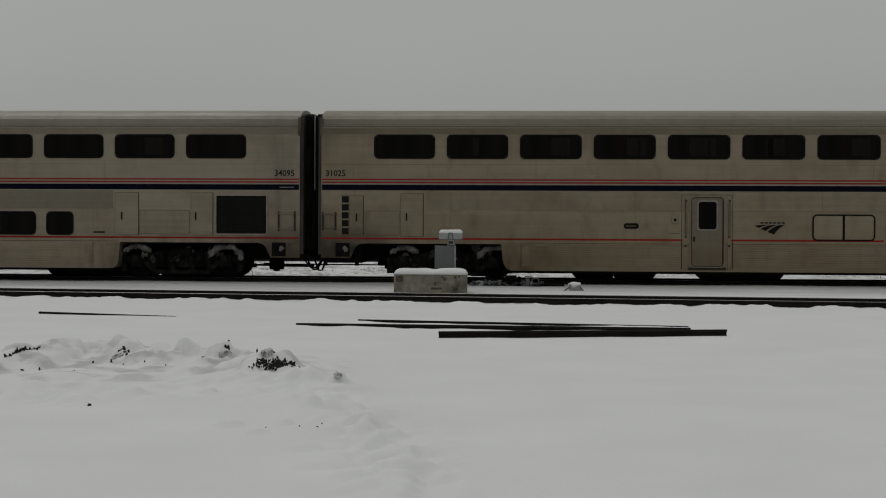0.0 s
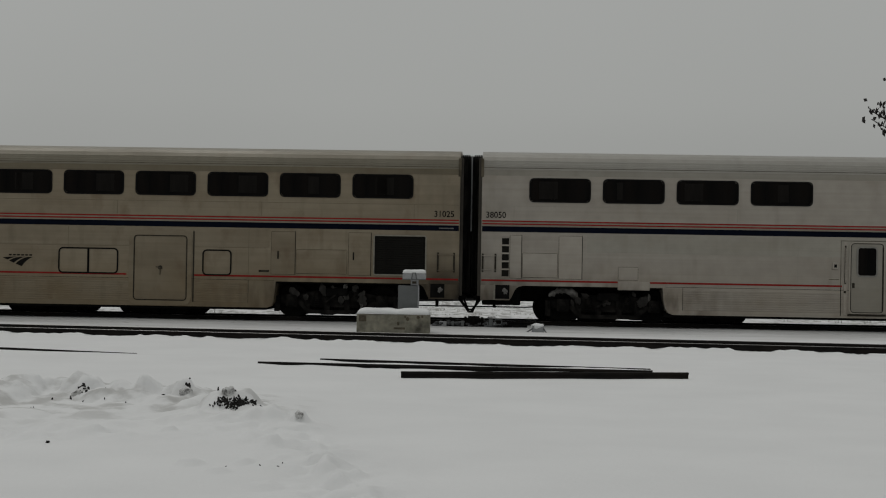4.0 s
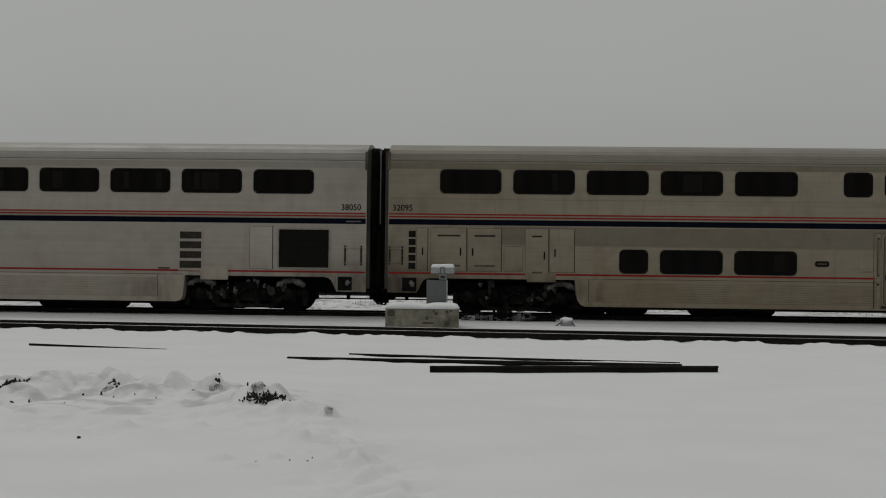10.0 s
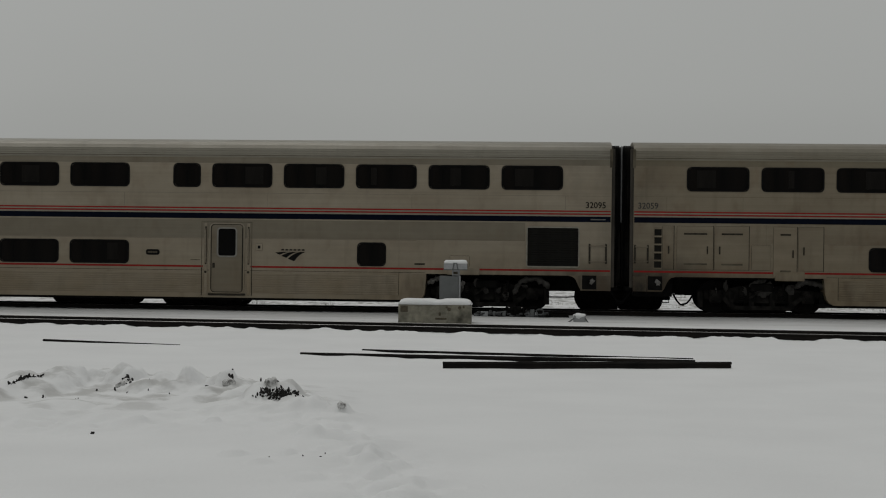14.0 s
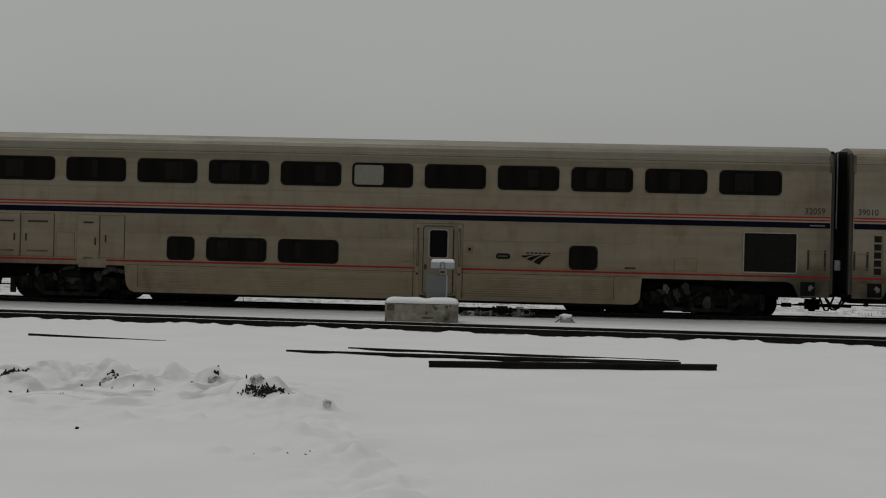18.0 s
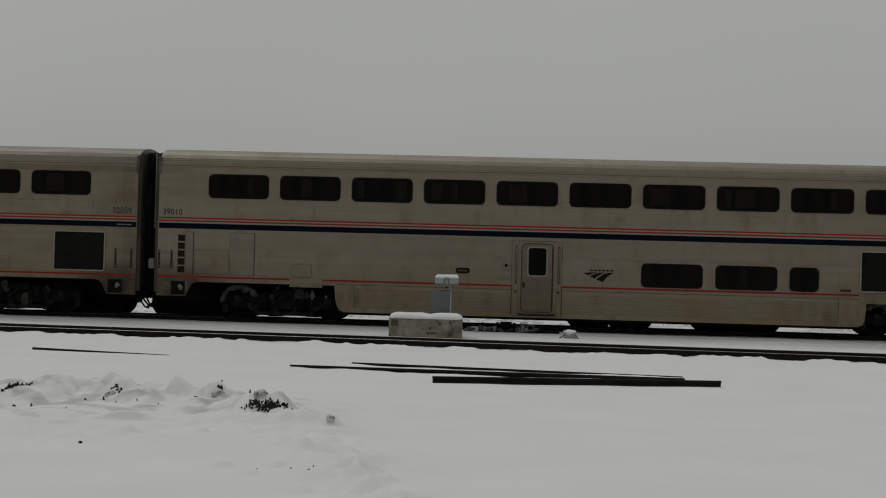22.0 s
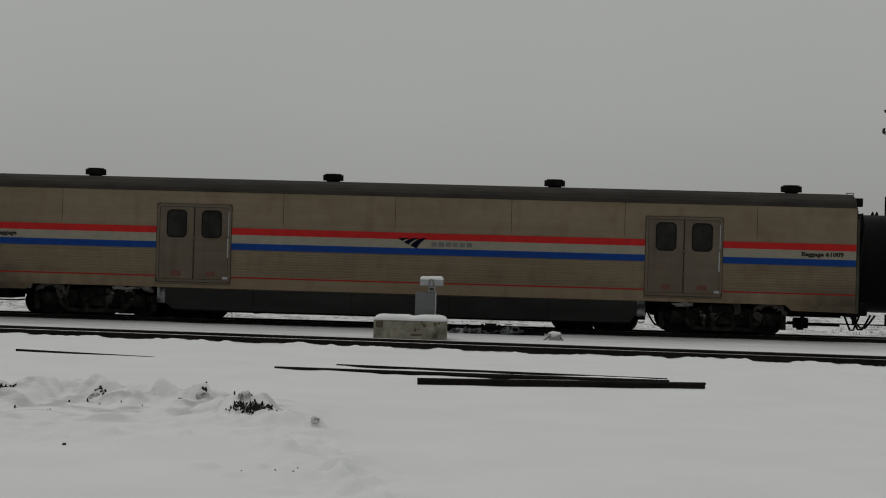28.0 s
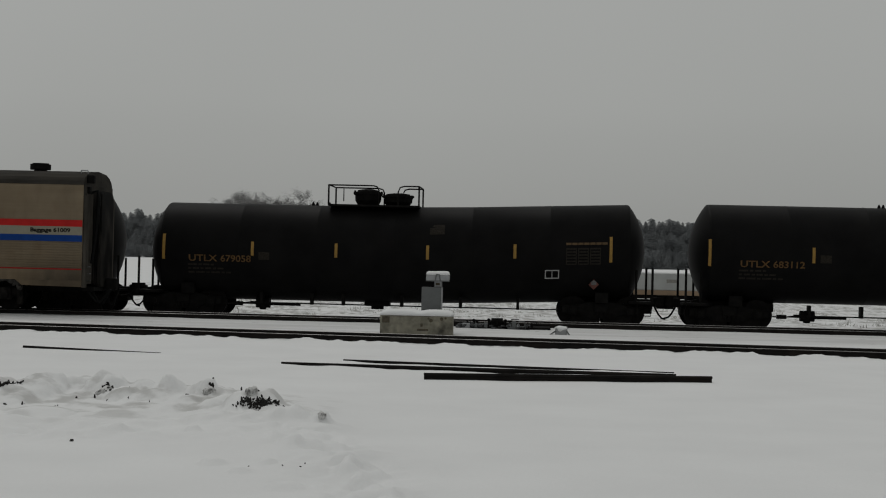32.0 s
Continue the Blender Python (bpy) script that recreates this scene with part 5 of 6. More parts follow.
    sill = part("side_sill", prism([(6.0, 0.92), (6.0, 0.50), (6.3, 0.28), (19.3, 0.28), (19.5, 0.52), (19.5, 0.92)], y + 0.02, y + 0.10), GREY_SKIRT, car, "grey-black equipment skirt")
    part("skirt_rail", box(6.0, 19.5, y + 0.005, y + 0.03, 0.86, 0.895, 0.006), GAP_AND_SHADE, sill)
    for x in (8.6, 11.4, 14.2, 17.0):
        part("skirt_seam", box(x, x + 0.015, y + 0.014, y + 0.03, 0.32, 0.86), BLACK, sill)
    for e, o in ((b0, 1), (b1, -1)):
        part("end_apron", prism([(e, 0.905), (e, 0.72), (e + o * 1.75, 0.74), (e + o * 1.95, 0.905)][::o], y, y + 0.06), STEEL_BAG, body, "lower apron beside the coupler")
    for x in (1.9, 4.9, 20.8, 24.2):
        part("crust", lump_mesh("crust", int(x * 10), BRIGHT_ICE, 0.5, 0.5), None, car, "snow crust frozen under the floor edge", at=pose(x, y + 0.12, 0.84) @ Matrix.Diagonal((0.26, 0.08, 0.12, 1)))
    part("side_sill", prism([(6.0, 0.92), (6.0, 0.50), (6.3, 0.28), (19.3, 0.28), (19.5, 0.52), (19.5, 0.92)], h - 0.10, h - 0.02), BLACK, car)
    part("equipment", box(6.4, 19.2, -1.3, 1.3, 0.22, 0.9), BLACK, car)
    for x in (5.82, 19.5):
        part("step_panel", box(x, x + 0.24, y + 0.01, y + 0.12, 0.44, 0.9, 0.02), FROST, car, "snow-crusted step panel")
    for x in (3.62, 10.66, 17.12, 23.92):
        v = part("roof_vent", cyl(0.30, 4.13, 4.29, "z", 24, at=(x, -0.35)), BLACK, car, "round black roof ventilator")
        part("vent_cap", cyl(0.24, 4.29, 4.32, "z", 24, at=(x, -0.35)), BLACK, v)
        part("vent_neck", cyl(0.19, 4.0, 4.14, "z", 16, at=(x, -0.35)), BLACK, v)
    for x in (b0 + 0.12, b1 - 0.12):
        part("grab_iron", tube([(x - 0.1, y + 0.5, 4.02), (x - 0.1, y + 0.45, 4.10), (x + 0.1, y + 0.45, 4.10), (x + 0.1, y + 0.5, 4.02)], 0.02, 6), LIGHT_PAINT, car)
    for a, b in ((0.47, 1.08), (25.30 - 0.58, 24.05)):
        lettering("car_number", "61009", 0.11, a, y - 0.029, 2.29, DARK_MARK, car, width=0.50, bold=0.006)
        lettering("car_word", "Baggage", 0.11, b, y - 0.029, 2.29, DARK_MARK, car, width=0.62, bold=0.006)
    swoosh(car, 12.70, 13.55, 2.20, 2.50, y - 0.030, NAVY, None)
    for k in range(6):
        part("word_bar", box(13.66 + 0.20 * k, 13.81 + 0.20 * k, y - 0.033, y - 0.02, 2.27, 2.39), SMALL_PRINT, car, "grey wordmark bar")
    underframe(car)
    for x, s in ((b0, 180), (b1, 0)):
        end_wall(car, x + (0.005 if s else -0.005), s, 3.55, STEEL_BAG)
        m = pose(x, 0, 0, 0, 0, s)
        part("end_sheet", box(0.0, 0.02, -1.5, 1.5, 0.9, 3.68), ROOF_DARK, car, "grey end wall", at=m)
        if s == 0:
            part("marker_bracket", box(0.0, 0.22, -1.22, -1.06, 3.72, 3.96, 0.02), BLACK, car, at=m)
        part("jumper_cable", tube([(0.05, -0.95, 3.45), (0.25, -0.95, 3.52), (0.30, -0.95, 3.2), (0.22, -0.95, 2.2), (0.12, -0.95, 1.4)], 0.05, 8), RUBBER, car, at=m)
        for q in (0.9, 1.1, 1.3):
            part("end_rung", tube([(0.0, -1.30, q), (0.10, -1.30, q), (0.10, -0.95, q), (0.0, -0.95, q)], 0.014, 6), FROST, car, at=m)
        part("marker_lamp", box(0.0, 0.10, -0.1 - 1.12, 0.1 - 1.12, 3.42, 3.62, 0.02), BLACK, car, at=m)
    for x in (3.95, 21.95):
        for w in coach_truck(car, x):
            SPINNING.append(w)
    return car


CARS.append(baggage_car())


# ---- the standing tank wagons ----
TANK_R, TANK_Z = 1.535, 2.07
TM = {}
FADED_YELLOW = mat("faded_yellow_print", (0.085, 0.048, 0.016), rough=0.7, vary=0.4, scale=30)


def freight_truck(parent, x):
    if "truck" not in TM:
        TM["truck"] = finish("truck", box(-0.22, 0.22, -1.15, 1.15, 0.42, 0.72, 0.04), BLACK)
        TM["frame"] = finish("side_frame", prism(frame_outline(1.78, 0.24, 0.74), -1.06, -0.92), BLACK)
        TM["beam"] = finish("brake_beam", box(-0.46, 0.46, -0.95, 0.95, 0.07, 0.52, 0.04), BLACK)
        sp = bmesh.new()
        for dx in (-0.13, 0.0, 0.13):
            cyl(0.06, 0.30, 0.56, "z", 10, at=(dx, -1.08), bm=sp)
        TM["spring"] = finish("spring", sp, BLACK)
        b = bmesh.new()
        add_box(b, -0.13, 0.13, -1.16, -1.04, 0.34, 0.62, 0.03)
        cyl(0.09, -1.22, -1.14, "y", 12, at=(0, 0.46), bm=b)
        TM["box"] = finish("journal_box", b, BLACK)
    t = part("truck", TM["truck"], None, parent, at=pose(x, 0, 0))
    for dx in (-0.5, 0.5):
        part("brake_beam", TM["beam"], None, t, at=pose(dx, 0, 0))
    for s in (0, 180):
        part("side_frame", TM["frame"], None, t, at=pose(0, 0, 0, 0, 0, s))
        part("spring", TM["spring"], None, t, at=pose(0, 0, 0, 0, 0, s))
        for dx in (-0.89, 0.89):
            part("journal_box", TM["box"], None, t, at=pose(dx, 0, 0) @ pose(0, 0, 0, 0, 0, s))
    add_wheels(t, 1.78)


def tank_shell():
    """A long cylinder with flattened domed ends, weld seams standing slightly proud."""
    seg, bm = 64, bmesh.new()
    half, dome = 7.30, 0.57
    # the ends are shallow spherical caps with a tight knuckle
    big = ((TANK_R - 0.03) ** 2 + (dome - 0.05) ** 2) / (2 * (dome - 0.05))
    prof = []
    for k in range(10):
        r = (TANK_R - 0.03) * math.sin(math.pi / 2 * k / 9) if k else 0.02
        prof.append((-half - 0.05 - (math.sqrt(big ** 2 - r ** 2) - (big - (dome - 0.05))), r))
    prof += [(-half - 0.02, TANK_R - 0.008), (-half + 0.03, TANK_R)]
    ends = len(prof)
    xs = [-half + 2 * half * k / 6 for k in range(7)]
    for x in xs[1:-1]:
        prof += [(x - 0.02, TANK_R), (x, TANK_R + 0.008), (x + 0.02, TANK_R)]
    prof += [(-x, r) for x, r in prof[:ends][::-1]]
    rows = [[bm.verts.new((x, r * math.cos(2 * math.pi * k / seg), TANK_Z + r * math.sin(2 * math.pi * k / seg))) for k in range(seg)] for x, r in prof]
    for a, b in zip(rows, rows[1:]):
        for k in range(seg):
            bm.faces.new((a[k], a[(k + 1) % seg], b[(k + 1) % seg], b[k]))
    bm.faces.new(rows[0][::-1])
    bm.faces.new(rows[-1])
    return finish("tank", bm, TANK_BLACK, True)


def bend(ob, rise):
    """Lift the right half of a wagon's tank, shaped to fit the camera's view of its top line."""
    me = ob.data
    co = np.empty(len(me.vertices) * 3)
    me.vertices.foreach_get("co", co)
    co = co.reshape(-1, 3)
    co[:, 2] += rise * np.clip(co[:, 0] - 0.9, 0, None) / 6.9
    me.vertices.foreach_set("co", co.ravel())
    me.update()


def wrap(ob):
    """Lay flat lettering on the round of the tank."""
    me = ob.data
    for v in me.vertices:
        v.co.y = on_tank(v.co.z, 0.014)
    return ob


def on_tank(z, extra=0.0):
    """The y of the tank's near side at the height z."""
    return -math.sqrt(max(TANK_R ** 2 - (z - TANK_Z) ** 2, 0.0)) - extra


def curved_patch(x0, x1, z0, z1, lift=0.010):
    bm = bmesh.new()
    n = 6
    rows = [[bm.verts.new((x, on_tank(z0 + (z1 - z0) * k / n, lift), z0 + (z1 - z0) * k / n)) for x in (x0, x1)] for k in range(n + 1)]
    for a, b in zip(rows, rows[1:]):
        bm.faces.new((a[0], a[1], b[1], b[0]))
    return bm


def tank_wagon(label, words, rise=0.0, lift=0.0, along=0.0, strips=(-7.22, -4.42, -1.79, 1.07, 3.78, 6.74), drop=0.0):
    w = thing("tank_wagon", label, "tank wagon", "tank wagons on the siding")
    sh = part("tank", tank_shell(), None, w, "long glossy black steel tank")
    for x in strips:
        lo, hi = (1.78, 2.57) if abs(x) > 6 else (1.94, 2.38)
        part("reflector", curved_patch(x - 0.045, x + 0.045, lo - 1.4 * drop, hi - drop), YELLOW, sh, "yellow reflective strip")
    wrap(lettering("owner_mark", words[0], 0.20, -6.42, 0, 1.74 - drop, ORANGE_MARK, sh, width=0.90, bold=0.005))
    wrap(lettering("wagon_number", words[1], 0.20, -5.42, 0, 1.74 - drop, ORANGE_MARK, sh, width=0.96, bold=0.005))
    for k, (a, b) in enumerate(((-6.45, -5.6), (-6.45, -5.3), (-6.45, -5.1))):
        z = 1.66 - drop - 0.12 * k
        c = a
        while c < b - 0.05:
            d = min(c + 0.10 + 0.09 * ((7 * k + int(c * 31)) % 3), b)
            part("data_line", curved_patch(c, d, z - 0.055, z), TANK_PRINT, sh)
            c = d + 0.05
    for k in range(7):
        part("caution_word", curved_patch(5.36 + 0.185 * k, 5.52 + 0.185 * k, 2.335, 2.405), FADED_YELLOW, sh, "faded yellow warning print")
    for k in range(3):
        pane = part("stencil", curved_patch(5.36 + 0.37 * k, 5.69 + 0.37 * k, 1.72, 2.24, 0.008), TANK_PRINT, sh, "faded stencilled data panel")
        for j in range(5):
            part("data_line", curved_patch(5.39 + 0.37 * k, 5.66 + 0.37 * k, 1.76 + 0.095 * j, 1.81 + 0.095 * j, 0.013), TANK_BLACK, pane)
    fr = bmesh.new()
    for a, b, c, d in ((4.72, 5.16, 1.54, 1.57), (4.72, 5.16, 1.30, 1.33), (4.72, 4.75, 1.33, 1.54), (5.13, 5.16, 1.33, 1.54), (4.93, 4.95, 1.33, 1.54)):
        add_box(fr, a, b, on_tank(1.56, 0.02), on_tank(1.30, -0.02), c, d)
    part("placard_frame", fr, WHITE_MARK, sh, "white-edged test data frame")
    dia = part("placard_holder", prism([(6.24, 0.94), (6.40, 1.10), (6.24, 1.26), (6.08, 1.10)], on_tank(1.28, 0.03), on_tank(1.10, -0.05)), NOTICE, sh, "small red and white diamond hazard placard")
    part("placard_field", prism([(6.16, 1.09), (6.32, 1.09), (6.32, 1.18), (6.24, 1.24), (6.16, 1.18)], on_tank(1.28, 0.036), on_tank(1.28, 0.02)), SMALL_PRINT, dia)
    part("stencil", curved_patch(strips[1] + 0.20, strips[1] + 0.54, 1.82, 2.06), TANK_PRINT, sh, "faded stencilled square")
    part("faded_patch", curved_patch(1.12, 1.58, 2.72, 3.02), TANK_PRINT, sh, "faded panel of small print")
    for ob in (sh, *sh.children_recursive):
        bend(ob, rise)
        if lift:
            ob.data.transform(Matrix.Translation((0, 0, lift)))
    # the platform on top, with its railing and the two domes
    top = TANK_Z + TANK_R + lift - 0.01
    pf = part("top_platform", box(-2.14 + along, 0.72 + along, -0.95, 0.95, top - 0.02, top + 0.04), BLACK, w, "walkway with railings on top of the tank")
    for x in (-2.14 + along, 0.72 + along):
        for y in (-0.92, 0.92):
            part("railing_post", tube([(x, y, top), (x, y, top + 0.64)], 0.028, 6), BLACK, pf)
    for y in (-0.92, 0.92):
        part("railing", tube([(-2.14 + along, y, top + 0.64), (-0.72 + along, y, top + 0.64), (-0.60 + along, y, top + 0.60), (-0.55 + along, y, top + 0.5), (-0.55 + along, y, top)], 0.024, 6), BLACK, pf)
        part("railing", tube([(0.06 + along, y, top), (0.06 + along, y, top + 0.46), (0.12 + along, y, top + 0.60), (0.26 + along, y, top + 0.64), (0.72 + along, y, top + 0.64)], 0.024, 6), BLACK, pf)
    for x in (-2.14 + along, 0.72 + along):
        part("railing", tube([(x, -0.92, top + 0.64), (x, 0.92, top + 0.64)], 0.024, 6), BLACK, pf)
    part("drop_bar", tube([(-2.14 + along, -0.92, top + 0.64), (-1.9 + along, -0.92, top + 0.55), (-1.66 + along, -0.92, top + 0.55), (-1.66 + along, -0.92, top + 0.14)], 0.018, 6), BLACK, pf)
    for x, r, k in ((along - 0.98, 0.43, 1.0), (along - 0.02, 0.47, 0.80)):
        d = part("manway", lathe([(r * 0.78, top - 0.08), (r * 0.80, top + 0.06), (r * 0.97, top + 0.20 * k), (r, top + 0.40 * k)], (x, 0), 24), BLACK, w, "black hatch dome")
        part("rim", cyl(r + 0.05, top + 0.40 * k, top + 0.47 * k, "z", 24, at=(x, 0)), BLACK, d)
        part("cap", lathe([(r * 0.86, top + 0.47 * k), (r * 0.80, top + 0.53 * k), (r * 0.3, top + 0.57 * k)], (x, 0), 20), BLACK, d)
        for j in range(4):
            a = 0.6 + 1.57 * j
            part("clamp", box(x + (r + 0.05) * math.cos(a) - 0.03, x + (r + 0.05) * math.cos(a) + 0.03, (r + 0.05) * math.sin(a) - 0.03, (r + 0.05) * math.sin(a) + 0.03, top + 0.36 * k, top + 0.51 * k), BLACK, d)
    for x in (-2.75, -2.62, -2.22):
        part("lifting_lug", lathe([(0.07, top - 0.03), (0.05, top + 0.05), (0.015, top + 0.12)], (x + along, 0), 8), BLACK, w)
    # underside: outlet, pipe on brackets
    part("outlet", cyl(0.20, 0.32, 0.70, "z", 14, at=(-0.6, 0)), BLACK, w)
    part("outlet_guard", box(-1.0, -0.2, -0.3, 0.3, 0.42, 0.62, 0.04), BLACK, w)
    gear = part("brake_gear", cyl(0.17, -4.42, -3.98, "x", 14, at=(-0.55, 0.46)), BLACK, w, "brake cylinder with its levers")
    part("lever", box(-4.62, -4.40, -0.62, -0.50, 0.40, 0.50, 0.02), BLACK, gear)
    part("lever", box(-4.30, -4.12, -0.70, -0.40, 0.24, 0.40, 0.03), BLACK, gear)
    part("push_rod", tube([(-3.98, -0.55, 0.42), (-3.0, -0.62, 0.42)], 0.045, 8), BLACK, gear)
    part("slack_adjuster", cyl(0.07, -5.15, -4.85, "x", 10, at=(-0.6, 0.42)), BLACK, gear)
    part("brake_rod", tube([(-5.6, -0.6, 0.42), (-4.4, -0.6, 0.42)], 0.02, 6), BLACK, gear)
    part("brake_pipe", tube([(-7.9, -0.95, 0.52), (-5.0, -0.95, 0.42), (-4.6, -0.95, 0.47), (4.9, -0.95, 0.47), (5.3, -0.95, 0.50), (7.9, -0.95, 0.52)], 0.022, 6), BLACK, w)
    for x in (-4.2, -2.6, -1.6, 0.25, 2.1, 3.9):
        part("pipe_bracket", box(x - 0.045, x + 0.045, -1.0, -0.7, 0.44, 0.80), BLACK, w)
    # ends: stub sill, deck, posts, coupler
    for s in (0, 180):
        m = pose(0, 0, 0, 0, 0, s)
        part("stub_sill", box(5.2, 8.15, -0.3, 0.3, 0.55, 0.85, 0.03), BLACK, w, at=m)
        part("saddle", prism([(-1.2, 0.72), (1.2, 0.72), (1.25, 1.05), (0.6, 0.52), (-0.6, 0.52), (-1.25, 1.05)], 6.3, 6.7, "x"), BLACK, w, at=m)
        e = part("end_deck", box(7.35, 8.12, -1.35, 1.35, 0.72, 0.80, 0.01), BLACK, w, at=m)
        for px, py, hh in ((7.55, -1.3, 1.16), (8.05, -1.3, 1.24), (8.05, 1.3, 1.24), (7.60, 1.3, 1.16)):
            part("end_post", tube([(px, py, 0.78), (px, py, 0.78 + hh * 0.86)], 0.038, 8), BLACK, e)
        part("uncoupling_lever", tube([(8.10, -1.42, 0.66), (8.16, -1.30, 0.60), (8.22, -0.5, 0.62), (8.30, -0.1, 0.80)], 0.02, 6), BLACK, e)
        part("draft_gear", box(7.5, 8.12, -0.42, 0.42, 0.40, 0.66, 0.04), BLACK, e)
        part("step", tube([(8.0, -1.36, 0.72), (8.0, -1.40, 0.36), (7.6, -1.40, 0.36), (7.6, -1.36, 0.72)], 0.02, 6), BLACK, e)
        cp = part("coupler", box(8.1, 8.52, -0.16, 0.16, 0.62, 0.92, 0.05), BLACK, w, at=m)
        part("knuckle", cyl(0.15, 0.56, 0.98, "z", 12, at=(8.44, 0.06)), BLACK, cp)
        part("air_hose", tube([(8.2, -0.4, 0.62), (8.32, -0.42, 0.40), (8.42, -0.42, 0.28), (8.55, -0.42, 0.25)], 0.03, 6), RUBBER, cp)
    for x in (-6.68, 6.5):
        freight_truck(w, x)
    return w


def tank_pose(s):
    """s metres along the siding from where it crosses the camera's axis."""
    return Matrix.Translation(Vector((0, TANK_MID, TANK_RAIL)) + U * s) @ pose(0, 0, 0, 0, 0, -TURN)


for s, label, words, rise, lift, along in ((-17.98, "black tank wagon, mostly hidden behind the train", ("UTLX", "679058"), 0.22, 0.0, 0.0), (-1.22, "black tank wagon with yellow strips and a railed top platform", ("UTLX", "679058"), 0.25, 0.0, 0.0), (15.91, "black tank wagon coupled to the next one on the siding", ("UTLX", "683112"), 0.0, 0.30, 0.82)):
    odd = {"strips": (-7.36, -4.20, -1.4, 1.4, 4.20, 7.1), "drop": 0.09} if lift else {}
    tank_wagon(label, words, rise, lift, along, **odd).matrix_basis = tank_pose(s)


# ---- between the tracks: concrete base, cabinet, heater head, point machine ----
def concrete_base():
    b = thing("concrete_foundation", "stained concrete foundation block capped with snow", "foundation block")
    b.matrix_basis = pose(-0.43, 38.2, BASE, 0, 0, -2)
    part("block", box(-0.90, 0.90, 0.0, 1.05, -0.15, 0.47, 0.02), CONCRETE, b)
    part("lifting_pocket", box(-0.85, -0.66, -0.006, 0.02, 0.28, 0.44, 0.01), STAIN, b, "dark lifting pocket")
    part("stencil", box(0.10, 0.16, -0.006, 0.01, 0.20, 0.28), STAIN, b, "faded dark stencil")
    part("stencil", box(0.02, 0.30, -0.006, 0.01, 0.10, 0.15), STAIN, b)
    for x, z, s in ((0.36, 0.36, 0.05), (0.62, 0.40, 0.045), (0.72, 0.42, 0.03), (0.30, 0.41, 0.03)):
        part("rust_bolt", cyl(s, -0.012, 0.01, "y", 7, at=(x, z)), STAIN, b)
    return b


def snow_cap(parent, x, y, z, w, d, h, dip, label):
    """A pillow of snow, with a rounded rim, on a flat top."""
    n, m = 36, 16
    gx, gy = np.meshgrid(np.linspace(-1, 1, n), np.linspace(-1, 1, m))
    edge = (1 - np.abs(gx) ** 9) * (1 - np.abs(gy) ** 5)
    hz = h * np.clip(edge, 0, 1) ** 0.45 * (0.92 + 0.25 * hash_noise(gx * 2.2, gy * 1.5, 21))
    hz -= dip * np.exp(-((gx - 0.08) / 0.14) ** 2) * np.clip(edge, 0, 1)
    hz = np.clip(hz, 0.0, None)
    verts = np.c_[(gx * w / 2).ravel(), (gy * d / 2).ravel(), hz.ravel()]
    idx = np.arange(n * m).reshape(m, n)
    quads = np.stack([idx[:-1, :-1], idx[:-1, 1:], idx[1:, 1:], idx[1:, :-1]], -1).reshape(-1, 4).tolist()
    rim = list(idx[0, ::-1]) + list(idx[1:, 0]) + list(idx[-1, 1:]) + list(idx[1:-1, -1][::-1])
    me = bpy.data.meshes.new("snow_cap")
    me.from_pydata(verts.tolist(), [], quads + [[int(i) for i in rim]])
    me.polygons.foreach_set("use_smooth", [True] * len(quads) + [False])
    me.materials.append(SNOW)
    return part("snow_cap", me, None, parent, label, at=pose(x, y, z))


snow_cap(concrete_base(), 0.0, 0.52, 0.47, 1.84, 1.10, 0.15, 0.04, "thick pillow of snow on the concrete block")


def heater():
    h = thing("switch_heater", "grey cabinet with a pale snow-capped hood on a post", "track equipment")
    h.matrix_basis = pose(-0.03, 39.55, BASE - 0.07, 0, 0, -2)
    part("post", box(0.02, 0.22, 0.0, 0.10, 0.0, 1.44, 0.01), LIGHT_PAINT, h, "pale steel post behind the cabinet")
    part("cabinet", box(-0.29, 0.205, -0.20, -0.01, 0.0, 1.235, 0.012), GREY_PAINT, h, "plain grey steel cabinet")
    part("cabinet_edge", box(0.207, 0.243, -0.19, -0.01, 0.0, 1.235, 0.006), LIGHT_PAINT, h, "bright edge of the cabinet")
    part("junction_box", box(0.03, 0.20, -0.12, 0.0, 1.24, 1.43, 0.012), LIGHT_PAINT, h)
    part("name_plate", box(0.06, 0.17, -0.128, -0.115, 1.285, 1.345), STAIN, h, "small dark plate")
    hood = part("hood", prism(rounded(-0.18, 0.41, 1.395, 1.565, 0.045, 3), -0.30, 0.22), LIGHT_PAINT, h, "pale sheet-metal hood")
    part("hood_lip", box(-0.19, 0.42, -0.315, -0.29, 1.385, 1.41, 0.006), GREY_PAINT, hood)
    part("brace", tube([(0.05, -0.31, 1.40), (0.08, -0.31, 1.56), (0.15, -0.31, 1.56), (0.18, -0.31, 1.40)], 0.016, 6), GREY_PAINT, hood)
    part("footing", box(-0.75, -0.20, -0.10, 0.30, 0.0, 0.11, 0.03), STAIN, h, "dark footing beside the cabinet")
    return h


snow_cap(heater(), 0.115, -0.04, 1.555, 0.60, 0.54, 0.095, 0.0, "thin cap of snow on the heater hood")


